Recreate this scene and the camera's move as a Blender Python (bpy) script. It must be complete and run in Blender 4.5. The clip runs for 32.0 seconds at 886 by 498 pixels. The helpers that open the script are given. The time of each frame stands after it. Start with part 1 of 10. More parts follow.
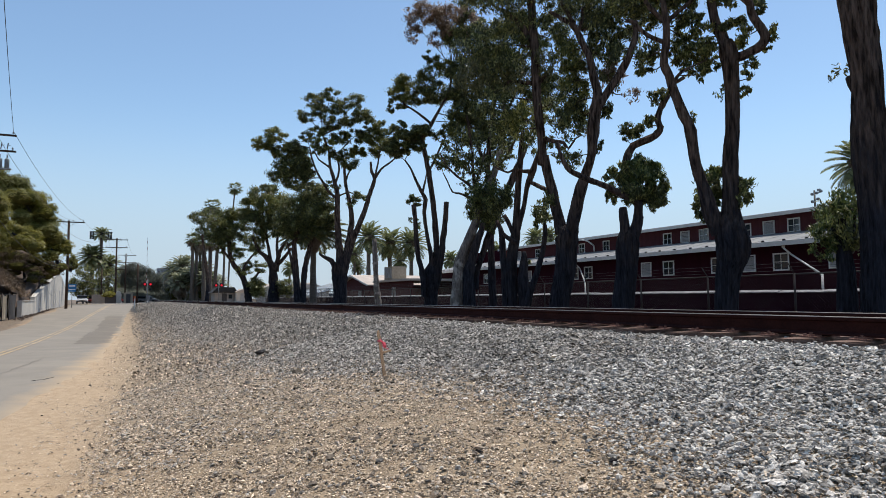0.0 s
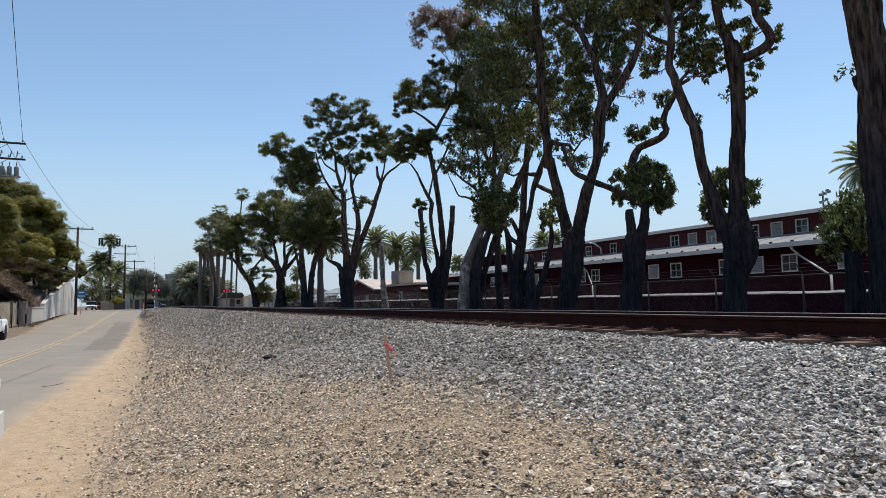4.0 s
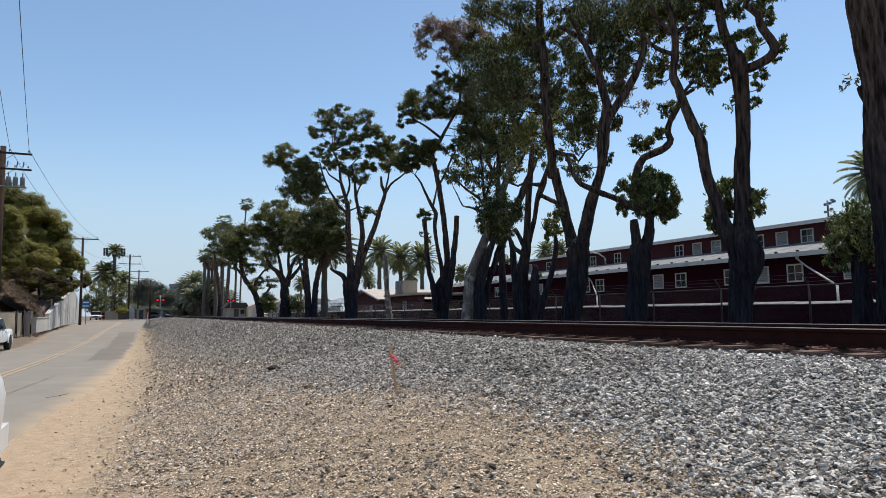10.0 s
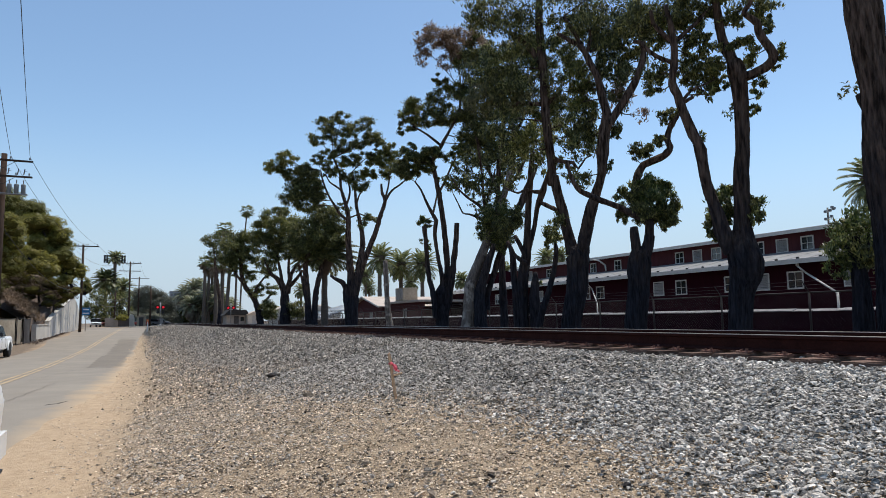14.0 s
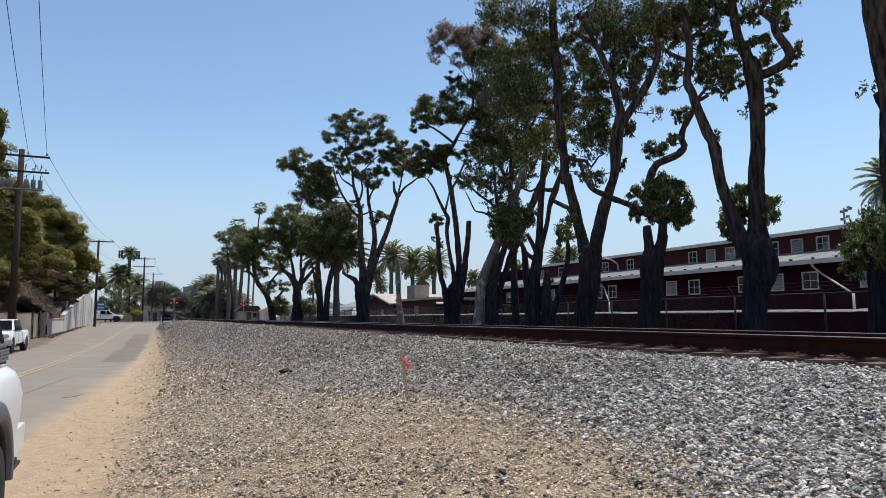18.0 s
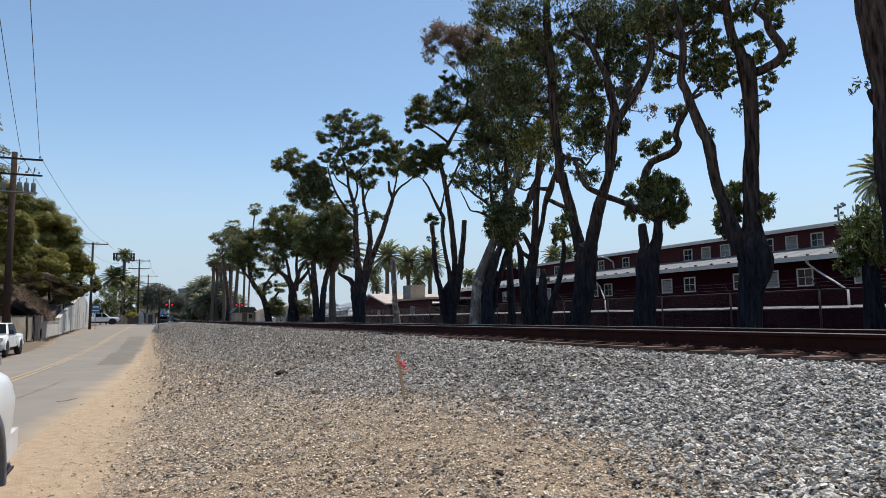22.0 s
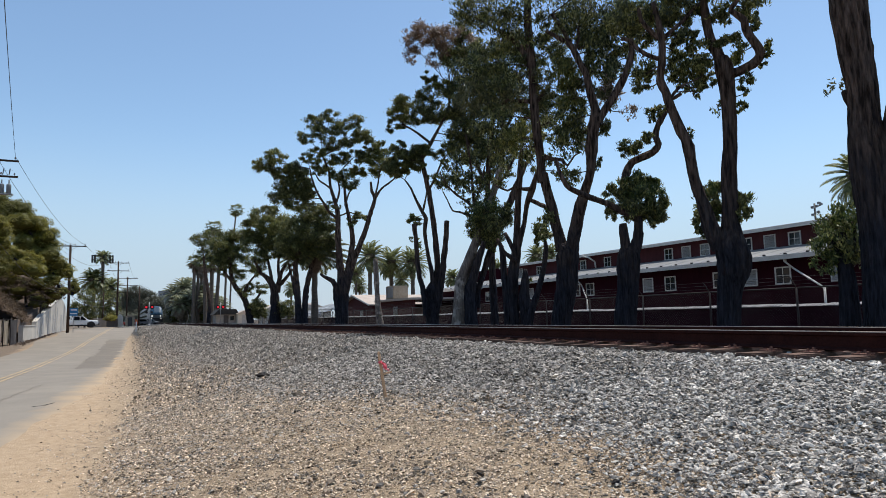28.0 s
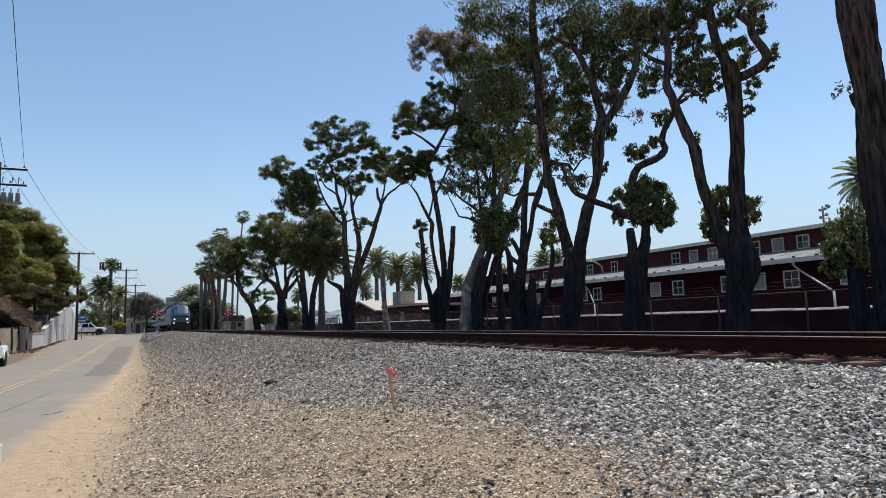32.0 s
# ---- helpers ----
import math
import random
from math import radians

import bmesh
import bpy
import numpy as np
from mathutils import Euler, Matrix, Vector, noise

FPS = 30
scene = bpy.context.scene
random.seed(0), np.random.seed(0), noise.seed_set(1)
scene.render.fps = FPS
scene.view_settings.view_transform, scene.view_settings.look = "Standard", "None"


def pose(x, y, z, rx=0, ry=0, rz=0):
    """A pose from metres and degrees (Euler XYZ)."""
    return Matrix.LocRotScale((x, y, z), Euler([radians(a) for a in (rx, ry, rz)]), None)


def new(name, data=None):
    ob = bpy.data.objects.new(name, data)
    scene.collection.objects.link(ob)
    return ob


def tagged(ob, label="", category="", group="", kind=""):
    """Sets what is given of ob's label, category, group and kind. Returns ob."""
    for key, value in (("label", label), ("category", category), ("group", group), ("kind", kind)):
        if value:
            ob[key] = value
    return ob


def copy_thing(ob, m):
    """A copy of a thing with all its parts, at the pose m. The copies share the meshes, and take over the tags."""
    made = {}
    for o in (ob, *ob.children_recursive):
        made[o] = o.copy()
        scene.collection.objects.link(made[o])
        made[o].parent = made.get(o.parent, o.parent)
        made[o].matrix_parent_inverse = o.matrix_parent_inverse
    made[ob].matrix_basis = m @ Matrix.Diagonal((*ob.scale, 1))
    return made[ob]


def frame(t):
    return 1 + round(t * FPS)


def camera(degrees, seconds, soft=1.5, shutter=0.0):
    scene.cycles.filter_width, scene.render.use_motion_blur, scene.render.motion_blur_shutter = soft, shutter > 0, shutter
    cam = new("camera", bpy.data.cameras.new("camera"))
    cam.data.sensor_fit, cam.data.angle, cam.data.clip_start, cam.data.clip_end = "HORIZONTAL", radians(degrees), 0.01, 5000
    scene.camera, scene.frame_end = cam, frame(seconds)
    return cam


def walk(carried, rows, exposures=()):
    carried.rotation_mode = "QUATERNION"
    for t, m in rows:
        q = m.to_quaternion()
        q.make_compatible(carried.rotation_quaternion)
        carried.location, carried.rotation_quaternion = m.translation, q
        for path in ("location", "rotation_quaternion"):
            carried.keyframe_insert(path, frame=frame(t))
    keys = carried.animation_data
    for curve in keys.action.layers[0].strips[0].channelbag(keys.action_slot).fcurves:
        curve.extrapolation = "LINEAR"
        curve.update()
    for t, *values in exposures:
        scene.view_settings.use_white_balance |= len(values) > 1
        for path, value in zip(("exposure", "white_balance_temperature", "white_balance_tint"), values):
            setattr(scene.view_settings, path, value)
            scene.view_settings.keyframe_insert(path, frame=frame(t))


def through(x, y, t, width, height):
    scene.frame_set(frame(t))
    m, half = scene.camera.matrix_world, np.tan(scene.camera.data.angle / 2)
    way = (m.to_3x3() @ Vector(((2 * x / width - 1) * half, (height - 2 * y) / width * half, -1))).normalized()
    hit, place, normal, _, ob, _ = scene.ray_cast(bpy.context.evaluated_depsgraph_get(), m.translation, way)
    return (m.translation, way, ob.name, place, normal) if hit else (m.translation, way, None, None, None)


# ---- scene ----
cam = camera(68.0, 32.0, soft=0.5)
EYE_HEIGHT = 1.55
PATH = [  # seconds, heading, tilt, lean, x, y, z about the eye
    (0.0, 26.001, 4.229, 0.362, 0.007, 0.008, -0.012),
    (0.5, 25.880, 4.195, 0.451, 0.007, 0.001, -0.014),
    (1.0, 25.663, 4.067, 0.594, 0.008, -0.013, -0.010),
    (1.5, 25.800, 4.036, 0.553, 0.010, -0.021, -0.009),
    (2.0, 26.291, 4.116, 0.478, 0.017, -0.015, -0.010),
    (2.5, 26.802, 4.180, 0.516, 0.024, -0.008, -0.011),
    (3.0, 26.815, 4.284, 0.672, 0.023, -0.006, -0.014),
    (3.5, 26.128, 4.425, 0.735, 0.016, -0.011, -0.015),
    (5.5, 24.332, 4.788, 0.695, 0.008, -0.030, -0.013),
    (6.0, 24.146, 4.726, 0.466, 0.002, -0.044, -0.011),
    (6.5, 24.185, 4.712, 0.255, -0.001, -0.033, -0.009),
    (7.0, 24.302, 4.775, 0.136, -0.009, -0.009, -0.007),
    (7.5, 24.205, 4.832, 0.073, -0.023, 0.003, -0.007),
    (8.0, 23.969, 4.897, 0.247, -0.024, -0.002, -0.007),
    (8.5, 23.942, 4.975, 0.590, -0.011, -0.005, -0.005),
    (9.0, 24.158, 5.144, 0.700, -0.004, -0.004, -0.002),
    (9.5, 24.561, 5.307, 0.646, -0.002, -0.003, -0.002),
    (10.0, 25.082, 5.432, 0.762, 0.003, 0.007, -0.003),
    (10.5, 25.286, 5.480, 0.876, 0.006, 0.019, -0.004),
    (11.0, 25.057, 5.470, 0.758, 0.002, 0.017, -0.007),
    (11.5, 24.681, 5.463, 0.405, -0.003, 0.009, -0.008),
    (12.0, 24.658, 5.581, 0.224, -0.002, 0.011, -0.007),
    (12.5, 24.899, 5.845, 0.478, 0.006, 0.014, -0.006),
    (13.0, 25.069, 6.056, 0.891, 0.015, 0.012, -0.004),
    (13.5, 25.074, 6.115, 0.963, 0.016, 0.005, -0.001),
    (14.0, 25.061, 6.050, 0.763, 0.011, -0.002, 0.000),
    (14.5, 25.157, 6.003, 0.507, 0.009, -0.001, -0.000),
    (16.5, 24.916, 5.805, 0.369, 0.006, 0.004, -0.002),
    (17.0, 24.465, 5.992, 0.254, 0.000, 0.004, -0.002),
    (17.5, 24.222, 6.045, 0.215, -0.002, -0.002, -0.001),
    (18.0, 24.032, 5.865, 0.257, -0.002, -0.011, -0.004),
    (18.5, 24.032, 5.597, 0.279, 0.001, -0.013, -0.007),
    (19.0, 24.329, 5.437, 0.300, 0.004, -0.010, -0.006),
    (19.5, 24.759, 5.537, 0.311, 0.007, -0.004, -0.004),
    (20.0, 25.082, 5.754, 0.437, 0.012, 0.005, -0.005),
    (20.5, 25.168, 5.899, 0.741, 0.015, 0.007, -0.004),
    (21.0, 24.977, 5.874, 0.970, 0.014, 0.010, -0.001),
    (21.5, 24.621, 5.823, 0.973, 0.012, 0.013, 0.001),
    (22.0, 24.408, 5.826, 0.765, 0.010, 0.008, 0.003),
    (22.5, 24.490, 5.844, 0.715, 0.007, -0.001, 0.003),
    (23.0, 24.696, 5.833, 0.839, 0.007, -0.016, 0.002),
    (23.5, 24.946, 5.809, 0.903, 0.009, -0.024, 0.000),
    (24.0, 25.106, 5.828, 0.856, 0.011, -0.021, 0.002),
    (24.5, 25.128, 5.890, 0.575, 0.010, -0.013, 0.006),
    (25.0, 25.223, 6.010, 0.409, 0.012, -0.001, 0.004),
    (25.5, 25.288, 6.054, 0.434, 0.015, 0.010, 0.001),
    (27.5, 25.721, 5.758, 0.872, 0.022, 0.013, 0.003),
    (28.0, 25.903, 5.833, 1.199, 0.030, 0.002, 0.006),
    (28.5, 26.010, 5.854, 1.328, 0.035, -0.006, 0.004),
    (29.0, 26.189, 5.820, 1.137, 0.034, 0.005, 0.005),
    (29.5, 26.316, 5.915, 0.804, 0.032, 0.010, 0.012),
    (30.0, 26.299, 6.085, 0.737, 0.039, 0.012, 0.023),
    (30.5, 26.147, 6.208, 0.934, 0.045, 0.027, 0.029),
    (31.0, 26.005, 6.155, 1.281, 0.036, 0.034, 0.031),
    (31.5, 25.728, 6.165, 1.504, 0.024, 0.024, 0.030),
    (32.0, 25.364, 6.293, 1.505, 0.017, 0.010, 0.029),
]

def aim(heading, tilt, lean, x, y, z):
    """Camera pose from heading (clockwise from +y), upward tilt and lean, in degrees."""
    a, b, c = radians(heading), radians(tilt), radians(lean)
    ahead = Vector((math.sin(a) * math.cos(b), math.cos(a) * math.cos(b), math.sin(b)))
    right = Vector((math.cos(a), -math.sin(a), 0))
    up = right.cross(ahead)
    r2 = right * math.cos(c) - up * math.sin(c)
    u2 = up * math.cos(c) + right * math.sin(c)
    m = Matrix((r2, u2, -ahead)).transposed().to_4x4()
    return Matrix.Translation((x, y, EYE_HEIGHT + z)) @ m


walk(cam, [(t, aim(*v)) for t, *v in PATH])

# ---- sky and sun: high sun ahead on the seaward side ----
SUN_HEADING, SUN_HEIGHT = 66.0, 69.0
world = bpy.data.worlds.new("sky")
scene.world = world
world.use_nodes = True
wn, wl = world.node_tree.nodes, world.node_tree.links
sky = wn.new("ShaderNodeTexSky")
sky.sky_type = "NISHITA"
sky.sun_disc = False
sky.sun_elevation = radians(SUN_HEIGHT)
sky.sun_rotation = radians(SUN_HEADING)
sky.altitude = 5
sky.air_density, sky.dust_density, sky.ozone_density = 1.0, 0.4, 1.1
wn["Background"].inputs["Strength"].default_value = 0.145
# pale sea haze low over the horizon
wtc, wsep, wlow, wmix = wn.new("ShaderNodeTexCoord"), wn.new("ShaderNodeSeparateXYZ"), wn.new("ShaderNodeMapRange"), wn.new("ShaderNodeMix")
wlow.interpolation_type = "SMOOTHERSTEP"
wlow.inputs["From Min"].default_value, wlow.inputs["From Max"].default_value = 0.30, 0.0
wlow.inputs["To Max"].default_value = 0.85
wmix.data_type = "RGBA"
wmix.inputs[7].default_value = (3.30, 4.10, 5.08, 1)
wl.new(wtc.outputs["Generated"], wsep.inputs[0])
wl.new(wsep.outputs[2], wlow.inputs["Value"])
wl.new(wlow.outputs[0], wmix.inputs[0])
wtint = wn.new("ShaderNodeMix")
wtint.data_type, wtint.blend_type = "RGBA", "MULTIPLY"
wtint.inputs[0].default_value = 1.0
wtint.inputs[7].default_value = (1.0, 1.07, 1.07, 1)
wl.new(sky.outputs[0], wtint.inputs[6])
wl.new(wtint.outputs[2], wmix.inputs[6])
wl.new(wmix.outputs[2], wn["Background"].inputs[0])
sun_data = bpy.data.lights.new("sun", "SUN")
sun_data.energy, sun_data.angle, sun_data.color = 4.15, radians(0.5), (1.0, 0.95, 0.87)
sun = new("sun", sun_data)
sun.rotation_euler = (0, radians(90 - SUN_HEIGHT), radians(90 - SUN_HEADING))
scene.view_settings.exposure = 0.0


# ---- materials ----
def mat(name, dark, light, scale=4.0, rough=0.8, bump=0.2, metal=0.0, fine=6.0, island=0.0, each=0.0,
        stretch=(1, 1, 1), stain=None, coords="Object", spec=0.3, relief=0.03):
    """Two scales of noise between two colours, with relief; island or each: spread of brightness from piece to piece."""
    m = bpy.data.materials.new(name)
    m.use_nodes = True
    n, l = m.node_tree.nodes, m.node_tree.links
    b = n["Principled BSDF"]
    tc, mp = n.new("ShaderNodeTexCoord"), n.new("ShaderNodeMapping")
    mp.inputs["Scale"].default_value = stretch
    l.new(tc.outputs[coords], mp.inputs[0])
    big, small = n.new("ShaderNodeTexNoise"), n.new("ShaderNodeTexNoise")
    for tex, s, d in ((big, scale, 4), (small, scale * fine, 5)):
        tex.inputs["Scale"].default_value, tex.inputs["Detail"].default_value = s, d
        l.new(mp.outputs[0], tex.inputs["Vector"])
    add = n.new("ShaderNodeMath")
    add.operation = "ADD"
    l.new(big.outputs["Fac"], add.inputs[0])
    l.new(small.outputs["Fac"], add.inputs[1])
    rng = n.new("ShaderNodeMapRange")
    rng.inputs["From Min"].default_value, rng.inputs["From Max"].default_value = 0.65, 1.35
    l.new(add.outputs[0], rng.inputs["Value"])
    mix = n.new("ShaderNodeMix")
    mix.data_type = "RGBA"
    mix.inputs[6].default_value, mix.inputs[7].default_value = (*dark, 1), (*light, 1)
    l.new(rng.outputs[0], mix.inputs[0])
    out = mix.outputs[2]
    if stain:
        colour, size, low, high = stain
        st = n.new("ShaderNodeTexNoise")
        st.inputs["Scale"].default_value, st.inputs["Detail"].default_value = size, 6
        l.new(tc.outputs[coords], st.inputs["Vector"])
        sr = n.new("ShaderNodeMapRange")
        sr.inputs["From Min"].default_value, sr.inputs["From Max"].default_value = low, high
        l.new(st.outputs["Fac"], sr.inputs["Value"])
        m2 = n.new("ShaderNodeMix")
        m2.data_type = "RGBA"
        m2.inputs[7].default_value = (*colour, 1)
        l.new(out, m2.inputs[6])
        l.new(sr.outputs[0], m2.inputs[0])
        out = m2.outputs[2]
    if island or each:
        src = n.new("ShaderNodeNewGeometry").outputs["Random Per Island"] if island else n.new("ShaderNodeObjectInfo").outputs["Random"]
        vr = n.new("ShaderNodeMapRange")
        k = island or each
        vr.inputs["To Min"].default_value, vr.inputs["To Max"].default_value = 1 - k, 1 + k
        l.new(src, vr.inputs["Value"])
        hs = n.new("ShaderNodeHueSaturation")
        l.new(vr.outputs[0], hs.inputs["Value"])
        l.new(out, hs.inputs["Color"])
        out = hs.outputs[0]
    l.new(out, b.inputs["Base Color"])
    b.inputs["Roughness"].default_value, b.inputs["Metallic"].default_value = rough, metal
    b.inputs["Specular IOR Level"].default_value = spec
    if bump:
        bp = n.new("ShaderNodeBump")
        bp.inputs["Strength"].default_value, bp.inputs["Distance"].default_value = bump, relief
        l.new(add.outputs[0], bp.inputs["Height"])
        l.new(bp.outputs[0], b.inputs["Normal"])
    return m


def leaf_mat(name, dark, light, tint, through=0.35):
    """Leaves: colour by leaf, some light passing through."""
    m = bpy.data.materials.new(name)
    m.use_nodes = True
    n, l = m.node_tree.nodes, m.node_tree.links
    b, outn = n["Principled BSDF"], n["Material Output"]
    g = n.new("ShaderNodeNewGeometry")
    ramp = n.new("ShaderNodeValToRGB")
    e = ramp.color_ramp.elements
    e[0].color, e[1].color = (*dark, 1), (*tint, 1)
    mid = e.new(0.6)
    mid.color = (*light, 1)
    l.new(g.outputs["Random Per Island"], ramp.inputs[0])
    l.new(ramp.outputs[0], b.inputs["Base Color"])
    b.inputs["Roughness"].default_value = 0.4
    b.inputs["Specular IOR Level"].default_value = 0.5
    tr = n.new("ShaderNodeBsdfTranslucent")
    l.new(ramp.outputs[0], tr.inputs[0])
    mx = n.new("ShaderNodeMixShader")
    mx.inputs[0].default_value = through
    l.new(b.outputs[0], mx.inputs[1])
    l.new(tr.outputs[0], mx.inputs[2])
    l.new(mx.outputs[0], outn.inputs[0])
    return m


def glow(name, colour, strength):
    m = bpy.data.materials.new(name)
    m.use_nodes = True
    b = m.node_tree.nodes["Principled BSDF"]
    b.inputs["Base Color"].default_value = (*colour, 1)
    b.inputs["Emission Color"].default_value = (*colour, 1)
    b.inputs["Emission Strength"].default_value = strength
    return m


def glass(name, colour=(0.02, 0.025, 0.03)):
    m = bpy.data.materials.new(name)
    m.use_nodes = True
    b = m.node_tree.nodes["Principled BSDF"]
    b.inputs["Base Color"].default_value = (*colour, 1)
    b.inputs["Roughness"].default_value = 0.05
    b.inputs["Coat Weight"].default_value = 0.5
    return m


ASPHALT = mat("worn_asphalt", (0.222, 0.192, 0.155), (0.282, 0.244, 0.198), 0.9, 0.9, 0.15, fine=40, stain=((0.305, 0.262, 0.207), 0.35, 0.5, 0.8))
YELLOW = mat("worn_yellow_paint", (0.38, 0.265, 0.15), (0.50, 0.375, 0.225), 2.0, 0.8, 0.1, stain=((0.29, 0.245, 0.195), 1.3, 0.46, 0.66))
TAR = mat("crack_sealer", (0.13, 0.11, 0.085), (0.20, 0.172, 0.135), 3, 0.8, 0.1)
GREY_STONE = mat("grey_ballast_stone", (0.125, 0.1125, 0.0975), (0.785, 0.716, 0.628), 9, 0.85, 0.4, island=0.64, spec=0.2)
# same crushed stone as the near ballast, toned down with distance
FAR_GREY = mat("darker_ballast_stone", (0.115, 0.103, 0.088), (0.545, 0.489, 0.424), 6, 0.9, 0.3, island=0.72, spec=0.12)
DISTANT_GREY = mat("flatter_ballast_stone", (0.185, 0.158, 0.128), (0.50, 0.436, 0.366), 4, 0.95, 0.2, island=0.52, spec=0.1)
GREY_PIECE = mat("grey_ballast_stone_single", (0.125, 0.1125, 0.0975), (0.77, 0.70, 0.614), 9, 0.85, 0.4, each=0.72, spec=0.2)
TAN_STONE = mat("tan_gravel_stone", (0.30, 0.229, 0.160), (0.77, 0.622, 0.456), 12, 0.9, 0.3, island=0.8, spec=0.2)
BROWN_STONE = mat("brown_grey_gravel_stone", (0.20, 0.156, 0.114), (0.655, 0.522, 0.391), 12, 0.9, 0.3, island=0.85, spec=0.2)
RUST = mat("rusted_rail_steel", (0.022, 0.0066, 0.0056), (0.052, 0.0165, 0.0122), 5, 0.85, 0.25, fine=10, spec=0.1)
PLATE_RUST = mat("rusted_plate_steel", (0.12, 0.056, 0.042), (0.28, 0.155, 0.115), 8, 0.85, 0.3, spec=0.15)
RAIL_TOP = mat("polished_rail_head", (0.24, 0.19, 0.15), (0.40, 0.32, 0.25), 3, 0.38, 0.02, metal=0.9)
TIE_WOOD = mat("creosoted_tie_wood", (0.075, 0.047, 0.036), (0.22, 0.145, 0.112), 2, 0.9, 0.6, stretch=(1, 8, 8), each=0.35, spec=0.1)
# blue-black tone: the shade under the crowns is put into the bark colour
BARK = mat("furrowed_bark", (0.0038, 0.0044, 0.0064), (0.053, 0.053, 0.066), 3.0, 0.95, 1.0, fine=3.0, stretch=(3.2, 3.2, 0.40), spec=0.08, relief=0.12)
PALE_BARK = mat("pale_peeling_bark", (0.065, 0.053, 0.046), (0.24, 0.195, 0.165), 2.0, 0.9, 0.7, fine=4, stretch=(2.4, 2.4, 0.5), stain=((0.36, 0.31, 0.27), 2.6, 0.52, 0.62), spec=0.1)
PALM_BARK = mat("palm_trunk_fibre", (0.075, 0.058, 0.046), (0.225, 0.178, 0.140), 3.0, 0.95, 0.8, stretch=(1, 1, 4))
LEAF = [leaf_mat("eucalyptus_leaf", (0.036, 0.043, 0.014), (0.112, 0.121, 0.036), (0.40, 0.385, 0.125), 0.40),
        leaf_mat("fresh_shoot_leaf", (0.030, 0.048, 0.013), (0.085, 0.118, 0.030), (0.33, 0.34, 0.105), 0.40),
        leaf_mat("olive_leaf", (0.066, 0.074, 0.018), (0.174, 0.180, 0.043), (0.43, 0.39, 0.115), 0.44),
        leaf_mat("dull_brown_leaf", (0.055, 0.056, 0.022), (0.14, 0.135, 0.052), (0.25, 0.225, 0.09), 0.42),
        leaf_mat("dry_flower_leaf", (0.144, 0.094, 0.062), (0.276, 0.186, 0.126), (0.408, 0.294, 0.204), 0.42)]
SHRUB = [leaf_mat("shrub_leaf", (0.165, 0.155, 0.018), (0.265, 0.233, 0.027), (0.37, 0.315, 0.044), 0.42),
         leaf_mat("dark_shrub_leaf", (0.125, 0.128, 0.026), (0.215, 0.205, 0.042), (0.30, 0.28, 0.062), 0.42),
         mat("dead_twig_leaf", (0.045, 0.033, 0.024), (0.15, 0.112, 0.078), 5, 0.95, 0.2, island=0.7, spec=0.03)]
LITTER = mat("dry_litter_flakes", (0.10, 0.067, 0.041), (0.30, 0.213, 0.138), 5, 0.95, 0.2, island=0.7, spec=0.03)
# dark olive that stands for shade between the shrub leaves
INNER = mat("inner_gap_shade", (0.055, 0.052, 0.014), (0.115, 0.103, 0.028), 4, 0.95, 0.8, spec=0.05, relief=0.1)
FROND = leaf_mat("palm_frond", (0.085, 0.098, 0.035), (0.19, 0.205, 0.085), (0.32, 0.32, 0.15), 0.45)
# greyer, lighter fronds: distance haze mixed into the leaf colour
HAZE_FROND = leaf_mat("haze_paled_palm_frond", (0.14, 0.152, 0.088), (0.255, 0.265, 0.16), (0.38, 0.37, 0.235), 0.45)
FROND_DRY = leaf_mat("dry_palm_frond", (0.12, 0.09, 0.058), (0.21, 0.16, 0.11), (0.29, 0.23, 0.16), 0.2)
# maroon deepened by eave shade, carried in the colour; the next red lacks it
BARN_RED = mat("shade_dark_red_boards", (0.018, 0.0018, 0.0050), (0.031, 0.0032, 0.0078), 0.7, 0.8, 0.2, fine=10, stretch=(1, 4, 0.4), spec=0.08)
BARN_RED_UP = mat("paler_red_boards", (0.068, 0.021, 0.023), (0.10, 0.032, 0.034), 0.7, 0.8, 0.2, fine=10, stretch=(1, 4, 0.4), spec=0.1)
WHITE_TRIM = mat("white_trim_paint", (0.50, 0.475, 0.43), (0.66, 0.63, 0.58), 2, 0.6, 0.1)
ROOF_METAL = mat("weathered_white_roof", (0.195, 0.191, 0.186), (0.285, 0.28, 0.271), 0.8, 0.6, 0.1, stain=((0.30, 0.27, 0.23), 1.2, 0.55, 0.8))
TAN_ROOF = mat("tan_roof_sheet", (0.42, 0.34, 0.28), (0.58, 0.49, 0.41), 1, 0.7, 0.1)
PANE = glass("window_glass")
TINTED = mat("tinted_car_glass", (0.006, 0.007, 0.008), (0.010, 0.011, 0.012), 1, 0.2, 0.0, spec=0.06)
LOUVRE = mat("grey_louvre_paint", (0.27, 0.25, 0.235), (0.38, 0.355, 0.33), 3, 0.7, 0.1)
GALV = mat("galvanised_steel", (0.20, 0.20, 0.21), (0.34, 0.34, 0.35), 6, 0.5, 0.1, metal=0.6)
FENCE_STEEL = mat("weathered_fence_steel", (0.022, 0.018, 0.018), (0.05, 0.042, 0.04), 6, 0.6, 0.1, metal=0.2, spec=0.2)
WHITE_CAP = mat("white_painted_cap", (0.12, 0.11, 0.11), (0.30, 0.285, 0.28), 5, 0.7, 0.3, stain=((0.16, 0.14, 0.14), 3.0, 0.5, 0.65))
LOW_WALL = mat("maroon_low_wall", (0.010, 0.0015, 0.0052), (0.020, 0.0027, 0.0098), 1.2, 0.85, 0.2, spec=0.08)
